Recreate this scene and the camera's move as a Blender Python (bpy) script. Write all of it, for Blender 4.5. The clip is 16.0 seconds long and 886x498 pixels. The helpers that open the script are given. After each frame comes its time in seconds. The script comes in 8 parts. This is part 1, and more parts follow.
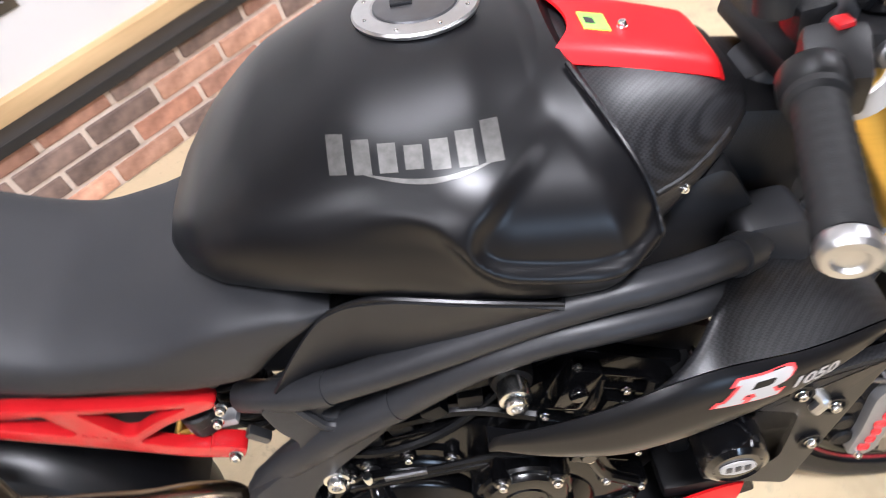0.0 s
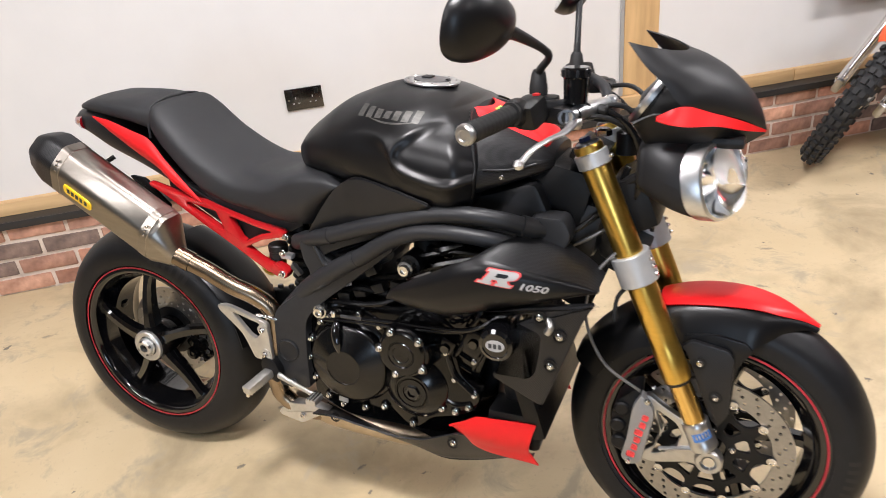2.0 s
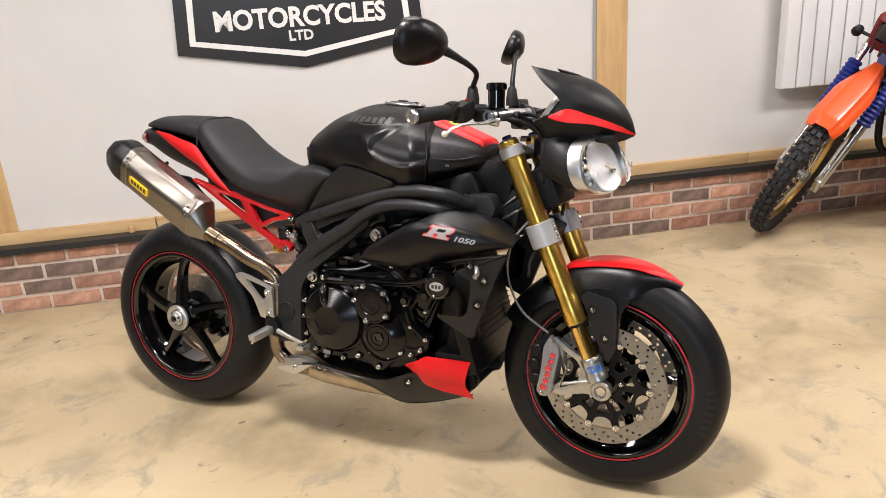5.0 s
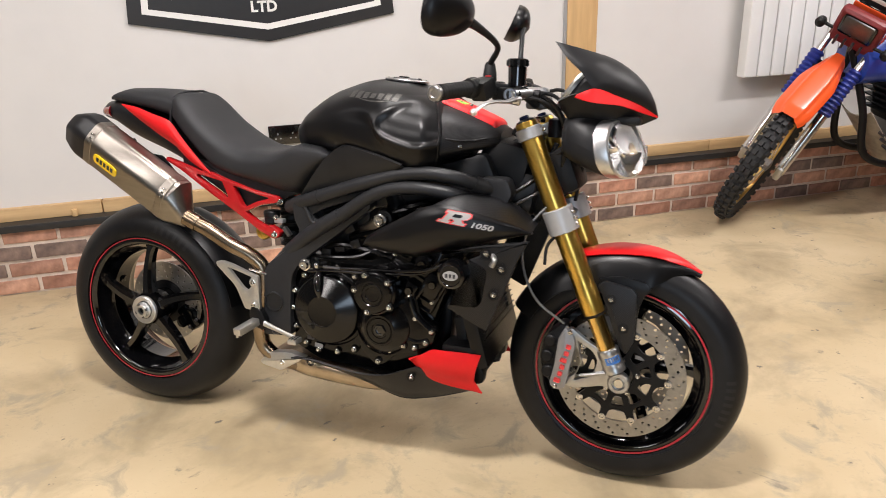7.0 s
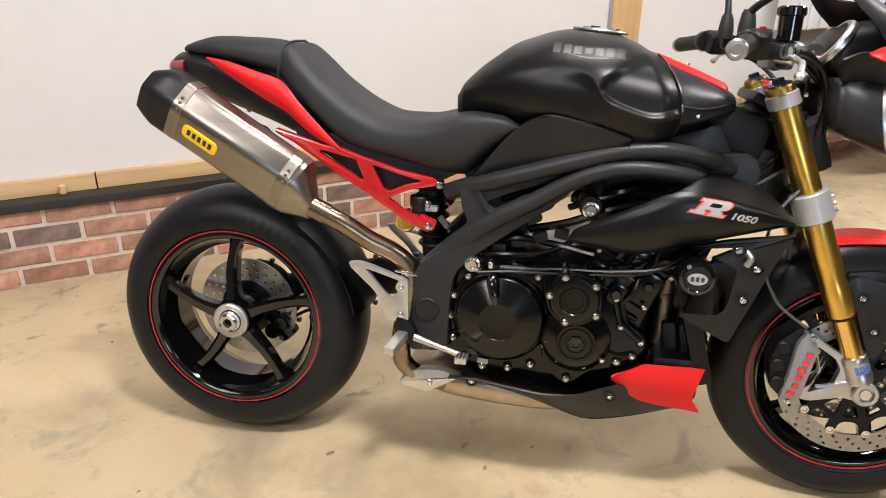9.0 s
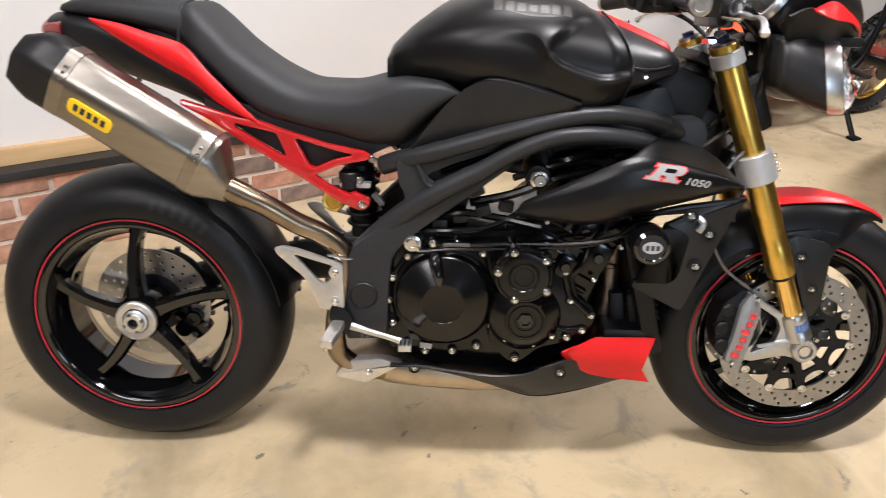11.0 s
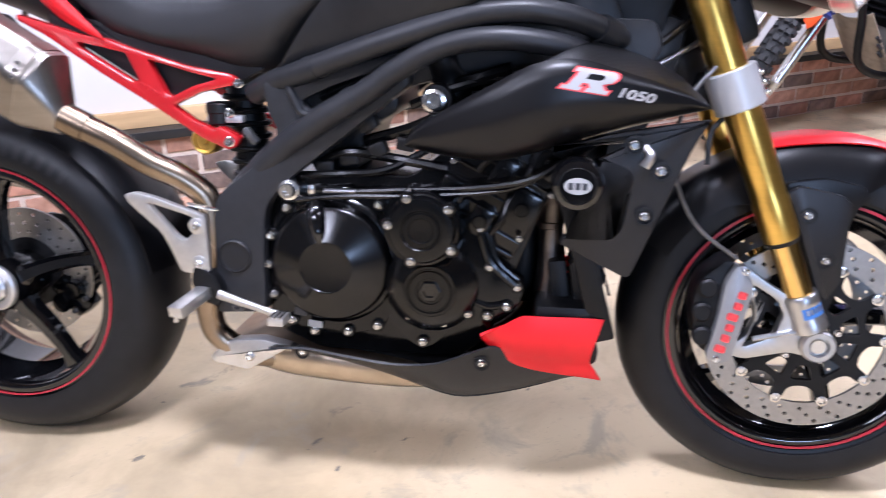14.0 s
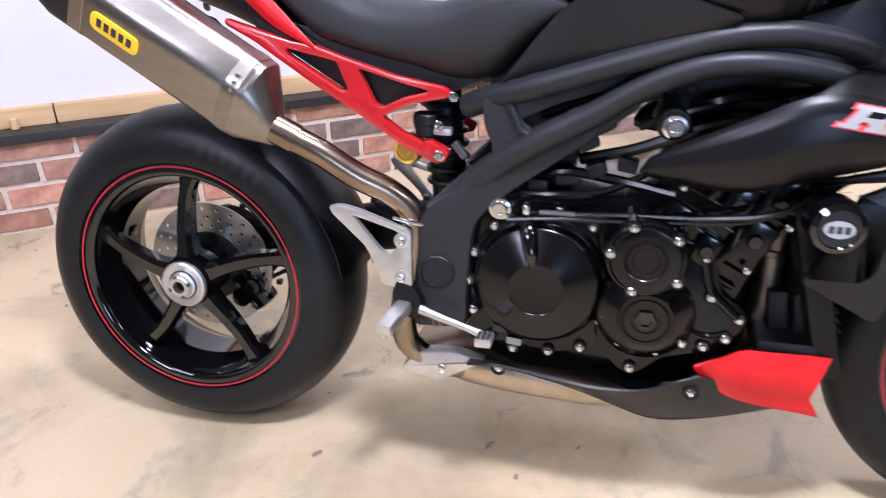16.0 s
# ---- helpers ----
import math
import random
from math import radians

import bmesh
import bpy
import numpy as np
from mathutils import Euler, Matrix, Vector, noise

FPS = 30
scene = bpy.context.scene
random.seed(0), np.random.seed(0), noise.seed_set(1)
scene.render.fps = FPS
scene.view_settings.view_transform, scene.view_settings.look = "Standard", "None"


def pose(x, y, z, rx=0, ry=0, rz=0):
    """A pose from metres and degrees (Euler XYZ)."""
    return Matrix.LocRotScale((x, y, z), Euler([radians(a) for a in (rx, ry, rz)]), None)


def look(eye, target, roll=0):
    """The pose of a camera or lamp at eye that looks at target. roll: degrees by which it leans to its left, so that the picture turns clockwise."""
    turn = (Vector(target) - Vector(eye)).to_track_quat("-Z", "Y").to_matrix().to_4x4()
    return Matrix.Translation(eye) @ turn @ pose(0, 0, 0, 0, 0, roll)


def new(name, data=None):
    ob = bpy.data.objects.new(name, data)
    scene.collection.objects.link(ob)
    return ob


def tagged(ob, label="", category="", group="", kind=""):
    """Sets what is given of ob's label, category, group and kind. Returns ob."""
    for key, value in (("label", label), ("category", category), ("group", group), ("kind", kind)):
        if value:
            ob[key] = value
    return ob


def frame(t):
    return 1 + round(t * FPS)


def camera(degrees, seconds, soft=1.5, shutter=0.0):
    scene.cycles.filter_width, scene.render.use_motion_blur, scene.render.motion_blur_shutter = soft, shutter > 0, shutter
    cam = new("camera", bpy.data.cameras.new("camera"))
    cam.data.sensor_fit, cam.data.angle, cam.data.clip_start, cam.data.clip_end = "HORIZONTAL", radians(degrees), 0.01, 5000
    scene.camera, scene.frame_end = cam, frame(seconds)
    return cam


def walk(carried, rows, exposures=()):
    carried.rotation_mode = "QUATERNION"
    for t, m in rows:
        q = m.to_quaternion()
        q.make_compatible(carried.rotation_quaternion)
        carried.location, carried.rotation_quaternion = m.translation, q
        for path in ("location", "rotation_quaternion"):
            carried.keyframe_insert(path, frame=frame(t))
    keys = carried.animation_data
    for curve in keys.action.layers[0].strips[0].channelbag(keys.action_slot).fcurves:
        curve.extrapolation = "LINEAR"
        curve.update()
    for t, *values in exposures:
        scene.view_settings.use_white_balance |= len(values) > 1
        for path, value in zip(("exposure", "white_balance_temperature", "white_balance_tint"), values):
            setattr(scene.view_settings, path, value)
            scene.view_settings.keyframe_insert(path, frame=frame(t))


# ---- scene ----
cam = camera(62.6, 16.0, soft=0.8, shutter=0.35)
PATH = [
    (0, (0.894, -0.725, 1.373), (0.676, 0.52, -0.177), -18.3),
    (0.5, (1.005, -0.915, 1.394), (0.594, 0.495, 0.037), -11.3),
    (1, (1.094, -1.121, 1.399), (0.515, 0.366, 0.195), -8.1),
    (1.5, (1.253, -1.307, 1.431), (0.518, 0.232, 0.387), -6.9),
    (2, (1.504, -1.475, 1.411), (0.7, 0.09, 0.46), -6.0),
    (2.5, (1.645, -1.657, 1.416), (0.789, -0.077, 0.536), -5.8),
    (3, (1.767, -1.823, 1.421), (0.885, -0.228, 0.598), -5.4),
    (3.5, (1.894, -1.903, 1.403), (0.986, -0.292, 0.643), -5.1),
    (6, (1.9, -1.931, 1.238), (1.02, -0.255, 0.593), -3.1),
    (6.5, (1.853, -1.914, 1.238), (1.039, -0.214, 0.571), -2.5),
    (7, (1.654, -1.922, 1.257), (0.942, -0.19, 0.555), -1.7),
    (7.5, (1.445, -1.914, 1.263), (0.815, -0.163, 0.531), -1.2),
    (8, (1.267, -1.84, 1.24), (0.706, -0.08, 0.474), -1.0),
    (8.5, (1.064, -1.782, 1.217), (0.571, -0.015, 0.422), -0.4),
    (8.7, (0.979, -1.775, 1.218), (0.514, -0.005, 0.41), -0.1),
    (10.8, (0.716, -1.68, 1.188), (0.598, 0.1, 0.284), 1.9),
    (11, (0.749, -1.666, 1.185), (0.655, 0.116, 0.281), 1.8),
    (11.5, (0.923, -1.592, 1.142), (0.89, 0.198, 0.252), 0.9),
    (12, (1.13, -1.447, 1.036), (1.147, 0.356, 0.17), 0.5),
    (12.5, (1.224, -1.354, 0.925), (1.252, 0.46, 0.082), 0.3),
    (13, (1.246, -1.338, 0.889), (1.226, 0.484, 0.064), 0.3),
    (13.5, (1.202, -1.349, 0.891), (1.049, 0.477, 0.09), -0.0),
    (14, (1.067, -1.409, 0.913), (0.716, 0.392, 0.116), -0.6),
    (14.5, (0.983, -1.457, 0.904), (0.549, 0.329, 0.117), 0.2),
    (15, (0.989, -1.455, 0.906), (0.498, 0.312, 0.108), 0.5),
    (15.5, (0.967, -1.459, 0.938), (0.472, 0.289, 0.103), 0.4),
    (16, (0.814, -1.375, 1.015), (0.327, 0.319, 0.069), -0.9),
]
# seconds, stops, kelvin, tint
EXPOSURES = [(0, 0.33, 5700, 13), (0.5, 0.32, 5700, 12), (1.0, 0.28, 5750, 12), (1.5, 0.14, 5650, 12), (2, -0.05, 6100, 12), (3.5, -0.22, 6350, 12), (7, -0.3, 6350, 12), (8.5, -0.17, 6300, 12), (11, -0.07, 6100, 12), (11.5, -0.04, 5800, 14),
             (12.5, 0.12, 5350, 20), (13, 0.16, 5350, 22), (14, 0.36, 5200, 21), (14.5, 0.28, 5250, 21), (16, 0.2, 5250, 21)]
walk(cam, [(t, look(eye, target, roll)) for t, eye, target, roll in PATH], EXPOSURES)

# ---- light: ceiling panels of a closed showroom ----
ROOM_TURN = 38.0          # the brick wall runs 38 degrees off the motorcycle
ROOM = pose(0, 0, 0, 0, 0, ROOM_TURN)
CEILING = 2.75

world = bpy.data.worlds.new("world")
world.use_nodes = True
world.node_tree.nodes["Background"].inputs[0].default_value = (1, 0.97, 0.93, 1)
world.node_tree.nodes["Background"].inputs[1].default_value = 0.02
scene.world = world

# centre along the wall, centre towards the wall, length, width, watts
PANELS = [(-1.7, -0.9, 1.2, 0.25, 30), (0.9, -0.2, 1.2, 0.25, 34), (3.5, -0.8, 1.2, 0.25, 88), (0.2, -1.5, 0.4, 0.18, 88),
          (-2.4, -2.4, 1.5, 0.5, 85), (2.2, -2.9, 1.2, 0.25, 30), (4.6, -2.7, 1.2, 0.25, 26)]
for px, py, pl, pw, watts in PANELS:
    lamp_data = bpy.data.lights.new("ceiling_panel_light", "AREA")
    lamp_data.shape, lamp_data.size, lamp_data.size_y = "RECTANGLE", pl, pw
    lamp_data.energy, lamp_data.color = watts, (1.0, 0.94, 0.89)
    new("ceiling_panel_light", lamp_data).matrix_world = ROOM @ pose(px, py, CEILING - 0.06)
# daylight through the shop window behind the camera: centre along the wall, width, foot, head, watts
GLAZED = (-1.5, 1.5, 1.2, 2.4, 88)
day = bpy.data.lights.new("window_daylight", "AREA")
day.shape, day.size, day.size_y = "RECTANGLE", GLAZED[1], GLAZED[3] - GLAZED[2]
day.energy, day.color = GLAZED[4], (0.7, 0.85, 1.0)
new("window_daylight", day).matrix_world = ROOM @ pose(GLAZED[0], -7.55, (GLAZED[2] + GLAZED[3]) / 2, 90)
scene.view_settings.exposure = 0.0

# ---- materials ----
def mat(name, color, rough=0.5, metal=0.0, coat=0.0, coat_rough=0.05, vary=0.12, scale=30.0, bump=0.0, bump_scale=200.0,
        rough_vary=0.1, tint=None, stretch=None, spec=0.5, aniso=0.0, random_tint=0.0):
    """A Principled surface with colour, gloss and relief that vary at two scales."""
    m = bpy.data.materials.new(name)
    m.use_nodes = True
    t = m.node_tree
    n, l = t.nodes, t.links
    b = n["Principled BSDF"]
    b.inputs["Metallic"].default_value = metal
    b.inputs["Coat Weight"].default_value = coat
    b.inputs["Coat Roughness"].default_value = coat_rough
    b.inputs["Specular IOR Level"].default_value = spec
    b.inputs["Anisotropic"].default_value = aniso
    co = n.new("ShaderNodeTexCoord")
    src = co.outputs["Object"]
    if stretch:
        mp = n.new("ShaderNodeMapping")
        mp.inputs["Scale"].default_value = stretch
        l.new(src, mp.inputs[0])
        src = mp.outputs[0]
    big, small = n.new("ShaderNodeTexNoise"), n.new("ShaderNodeTexNoise")
    big.inputs["Scale"].default_value, big.inputs["Detail"].default_value = scale * 0.15, 3
    small.inputs["Scale"].default_value, small.inputs["Detail"].default_value = scale, 5
    l.new(src, big.inputs["Vector"]), l.new(src, small.inputs["Vector"])
    add = n.new("ShaderNodeMath")
    add.operation = "ADD"
    l.new(big.outputs["Fac"], add.inputs[0]), l.new(small.outputs["Fac"], add.inputs[1])
    ramp = n.new("ShaderNodeMapRange")
    ramp.inputs["From Min"].default_value, ramp.inputs["From Max"].default_value = 0.6, 1.4
    l.new(add.outputs[0], ramp.inputs["Value"])
    mix = n.new("ShaderNodeMix")
    mix.data_type = "RGBA"
    lo = [max(0, c * (1 - vary)) for c in color]
    hi = [min(1, c * (1 + vary)) for c in (tint or color)]
    mix.inputs["A"].default_value, mix.inputs["B"].default_value = (*lo, 1), (*hi, 1)
    l.new(ramp.outputs[0], mix.inputs["Factor"])
    colour = mix.outputs["Result"]
    if random_tint:
        info, hsv, mr = n.new("ShaderNodeObjectInfo"), n.new("ShaderNodeHueSaturation"), n.new("ShaderNodeMapRange")
        mr.inputs["To Min"].default_value, mr.inputs["To Max"].default_value = 1 - random_tint, 1 + random_tint
        l.new(info.outputs["Random"], mr.inputs["Value"])
        l.new(mr.outputs[0], hsv.inputs["Value"]), l.new(colour, hsv.inputs["Color"])
        colour = hsv.outputs[0]
    l.new(colour, b.inputs["Base Color"])
    rr = n.new("ShaderNodeMapRange")
    rr.inputs["To Min"].default_value, rr.inputs["To Max"].default_value = max(0.02, rough * (1 - rough_vary)), min(1, rough * (1 + rough_vary))
    l.new(big.outputs["Fac"], rr.inputs["Value"]), l.new(rr.outputs[0], b.inputs["Roughness"])
    if bump:
        grain, bp = n.new("ShaderNodeTexNoise"), n.new("ShaderNodeBump")
        grain.inputs["Scale"].default_value, grain.inputs["Detail"].default_value = bump_scale, 4
        bp.inputs["Strength"].default_value, bp.inputs["Distance"].default_value = min(1, bump), 0.002
        l.new(src, grain.inputs["Vector"]), l.new(grain.outputs["Fac"], bp.inputs["Height"])
        l.new(bp.outputs[0], b.inputs["Normal"])
    return m


def lit(m, key, value):
    m.node_tree.nodes["Principled BSDF"].inputs[key].default_value = value
    return m


def carbon(name):
    """Satin carbon weave: fine checks in two grey blacks."""
    m = mat(name, (0.02, 0.02, 0.022), 0.38, 0, 0.06, 0.25, spec=0.32)
    t = m.node_tree
    n, l = t.nodes, t.links
    co, ch = n.new("ShaderNodeTexCoord"), n.new("ShaderNodeTexChecker")
    ch.inputs["Scale"].default_value = 360
    ch.inputs["Color1"].default_value, ch.inputs["Color2"].default_value = (0.0025, 0.0025, 0.003, 1), (0.015, 0.015, 0.0165, 1)
    l.new(co.outputs["Object"], ch.inputs["Vector"])
    l.new(ch.outputs["Color"], n["Principled BSDF"].inputs["Base Color"])
    bp = n.new("ShaderNodeBump")
    bp.inputs["Strength"].default_value, bp.inputs["Distance"].default_value = 0.06, 0.001
    l.new(ch.outputs["Fac"], bp.inputs["Height"]), l.new(bp.outputs[0], n["Principled BSDF"].inputs["Normal"])
    return m


SATIN_BLACK = mat("satin_black_paint", (0.0036, 0.0036, 0.0042), 0.34, 0, 0.0, vary=0.15, scale=60, bump=0.025, bump_scale=900, spec=0.29)
MATT_BLACK = mat("matt_black_coat", (0.0095, 0.0097, 0.0108), 0.42, 0, spec=0.32, vary=0.2, scale=80, bump=0.08, bump_scale=700)
FRAME_BLACK = mat("black_frame_coat", (0.017, 0.0174, 0.0192), 0.42, 0, spec=0.3, vary=0.2, scale=80, bump=0.1, bump_scale=600)
GLOSS_BLACK = mat("gloss_black_enamel", (0.0022, 0.0022, 0.0026), 0.08, 0, 0.5, 0.03, vary=0.2, scale=50, spec=0.45)
ENGINE_BLACK = mat("black_engine_enamel", (0.0018, 0.0018, 0.002), 0.18, 0, 0.2, 0.05, spec=0.23, vary=0.3, scale=90, bump=0.03, bump_scale=500)
COVER_BLACK = mat("satin_black_cover", (0.0016, 0.0016, 0.0018), 0.2, 0, 0.0, spec=0.38, vary=0.2, scale=70, bump=0.008, bump_scale=500)
CAST_BLACK = mat("rough_black_casting", (0.004, 0.004, 0.0045), 0.42, 0.0, spec=0.25, vary=0.3, scale=120, bump=0.25, bump_scale=500)
PLASTIC = mat("black_plastic", (0.005, 0.005, 0.0055), 0.42, 0, spec=0.3, vary=0.2, scale=90, bump=0.12, bump_scale=900)
RUBBER = mat("tyre_rubber", (0.0075, 0.0077, 0.0088), 0.42, 0, spec=0.27, vary=0.35, scale=40, bump=0.12, bump_scale=500, rough_vary=0.2)
GRIP = mat("grip_rubber", (0.009, 0.009, 0.0095), 0.6, 0, spec=0.35, vary=0.2, bump=0.2, bump_scale=700)
VINYL = mat("seat_vinyl", (0.0145, 0.015, 0.0168), 0.52, 0, spec=0.4, vary=0.12, scale=70, bump=0.3, bump_scale=1200)
RED = mat("red_paint", (0.63, 0.01, 0.012), 0.4, 0, 0.08, 0.2, spec=0.26, vary=0.06, scale=40)
RED_FRAME = mat("red_frame_paint", (0.38, 0.008, 0.01), 0.25, 0, 0.5, 0.1, vary=0.1, scale=60)
PINSTRIPE = mat("red_rim_tape", (0.34, 0.012, 0.025), 0.4, vary=0.1)
GOLD = mat("gold_anodised", (0.68, 0.44, 0.095), 0.3, 1.0, vary=0.08, scale=40, stretch=(1, 1, 6))
GOLD_TUBE = mat("gold_fork_tube", (0.78, 0.52, 0.16), 0.12, 1.0, vary=0.08, scale=40)
ALLOY = mat("cast_alloy", (0.5, 0.5, 0.5), 0.34, 1.0, vary=0.12, scale=70, bump=0.08, bump_scale=600)
ALLOY_GREY = mat("grey_anodised_clamp", (0.42, 0.425, 0.43), 0.44, 0.5, vary=0.06, scale=70, bump=0.05)
STEEL = mat("bright_steel", (0.68, 0.67, 0.65), 0.2, 1.0, vary=0.1, scale=60)
DARK_STEEL = mat("dark_steel", (0.12, 0.12, 0.125), 0.35, 0.9, vary=0.2, scale=60)
RIM_SILVER = mat("brushed_silver", (0.6, 0.6, 0.6), 0.36, 1.0, vary=0.12, scale=120, bump=0.05, bump_scale=700)
BRUSHED = mat("brushed_titanium", (0.28, 0.255, 0.225), 0.33, 1.0, vary=0.14, scale=90, stretch=(0.06, 1, 1), aniso=0.5, bump=0.05, bump_scale=400)
HEAT_STEEL = mat("heat_tinted_steel", (0.2, 0.145, 0.095), 0.27, 1.0, vary=0.3, scale=14, tint=(0.27, 0.215, 0.155))
COLLECTOR = mat("bronzed_collector_steel", (0.36, 0.28, 0.19), 0.34, 1.0, vary=0.25, scale=16, tint=(0.46, 0.39, 0.3))
HOSE = mat("shiny_black_hose", (0.003, 0.003, 0.0033), 0.25, 0, spec=0.3, vary=0.2)
HEADER = mat("stained_header_steel", (0.1, 0.085, 0.075), 0.36, 1.0, vary=0.4, scale=30, tint=(0.2, 0.175, 0.155))
RUBBER_SHEEN = mat("raised_rubber_lettering", (0.01, 0.01, 0.011), 0.42, 0, spec=0.35, vary=0.2)
BRAID = mat("braided_hose", (0.16, 0.16, 0.165), 0.4, 0.7, vary=0.3, scale=400)
DARK_BLUE = mat("dark_blue_anodised", (0.008, 0.016, 0.06), 0.35, 0.6)
VISOR_BLACK = mat("visor_black_satin", (0.0075, 0.0075, 0.0085), 0.47, 0, spec=0.3, vary=0.15, scale=60, bump=0.03, bump_scale=900)
# walls out of view: a dark grey that dims bounce and reflections
WALL_GREY = mat("grey_painted_blockwork", (0.14, 0.135, 0.125), 0.7, vary=0.1, scale=6, bump=0.1, bump_scale=120)
DISC = mat("ground_disc_steel", (0.34, 0.33, 0.315), 0.36, 1.0, vary=0.12, scale=120, bump=0.05, bump_scale=900)
CARBON = carbon("carbon_fibre")
YELLOW = mat("yellow_badge", (0.85, 0.56, 0.01), 0.4, vary=0.05)
WHITE_DECAL = mat("white_decal", (0.33, 0.325, 0.32), 0.35, vary=0.05)
SILVER_DECAL = mat("silver_decal", (0.085, 0.083, 0.078), 0.42, 0.7, vary=0.45, scale=120)
CALIPER_GREY = mat("grey_caliper_anodising", (0.27, 0.27, 0.275), 0.4, 0.6, vary=0.08, scale=70, bump=0.05)
CAST_SILVER = mat("bright_cast_silver", (0.56, 0.55, 0.53), 0.38, 0.9, vary=0.12, scale=80, bump=0.06, bump_scale=500)
RED_DECAL = mat("red_decal", (0.62, 0.05, 0.05), 0.4, vary=0.05)
BLUE_DECAL = mat("blue_decal", (0.05, 0.16, 0.45), 0.4, vary=0.05)
GREEN_DECAL = mat("green_sticker", (0.25, 0.7, 0.08), 0.4, vary=0.1)
MIRROR_GLASS = mat("mirror_glass", (0.85, 0.85, 0.86), 0.03, 1.0, vary=0.01)
REFLECTOR = mat("chrome_reflector", (0.72, 0.72, 0.72), 0.5, 0.65, vary=0.03, bump=0.3, bump_scale=110, stretch=(1, 1, 0.15))
DIAL = mat("dial_face", (0.75, 0.75, 0.73), 0.4, vary=0.05)
BLACK_NICKEL = mat("black_nickel_plate", (0.16, 0.16, 0.165), 0.2, 1.0, vary=0.08, scale=60)
TAIL_LENS = mat("red_tail_lens", (0.2, 0.004, 0.008), 0.12, 0, 0.6, vary=0.1)


def clear(name, tint=(1, 1, 1), rough=0.02):
    m = mat(name, tint, rough, vary=0.0)
    lit(m, "Transmission Weight", 1.0)
    lit(m, "IOR", 1.45)
    return m


LENS = clear("clear_lens", rough=0.06)

# the room
BRICKS = [mat("brick_" + k, c, 0.85, vary=0.45, scale=26, bump=0.6, bump_scale=110, tint=tt, random_tint=0.25) for k, c, tt in
          (("red", (0.36, 0.155, 0.1), (0.46, 0.24, 0.165)), ("brown", (0.28, 0.14, 0.1), (0.4, 0.22, 0.155)),
           ("dark", (0.1, 0.075, 0.066), (0.22, 0.15, 0.12)), ("orange", (0.44, 0.2, 0.12), (0.5, 0.29, 0.2)))]
MORTAR = mat("mortar", (0.62, 0.52, 0.44), 0.9, vary=0.2, scale=40, bump=0.5, bump_scale=160)
WALL_WHITE = mat("white_wall_paint", (0.635, 0.622, 0.61), 0.55, vary=0.03, scale=8, bump=0.05, bump_scale=60)
TIMBER = mat("pine_timber", (0.52, 0.33, 0.15), 0.55, vary=0.22, scale=30, tint=(0.6, 0.41, 0.21), stretch=(0.12, 1, 1), bump=0.15, bump_scale=80)
TIMBER_UP = mat("pine_post_timber", (0.5, 0.31, 0.14), 0.55, vary=0.22, scale=30, tint=(0.58, 0.39, 0.19), stretch=(1, 1, 0.12), bump=0.15, bump_scale=80)
MEMBRANE = mat("black_membrane", (0.015, 0.015, 0.016), 0.4, vary=0.2, scale=30, bump=0.1)
SIGN_BLACK = mat("sign_black", (0.022, 0.023, 0.026), 0.45, vary=0.1)
SIGN_WHITE = mat("sign_white", (0.75, 0.74, 0.72), 0.45, vary=0.03)
RADIATOR_WHITE = mat("radiator_enamel", (0.76, 0.755, 0.74), 0.3, 0, 0.2, vary=0.04, scale=8)
# the ceiling is never in view; its dark tone only cuts fill light
CEILING_DARK = mat("ceiling_boards", (0.16, 0.13, 0.1), 0.8, vary=0.04, scale=5)


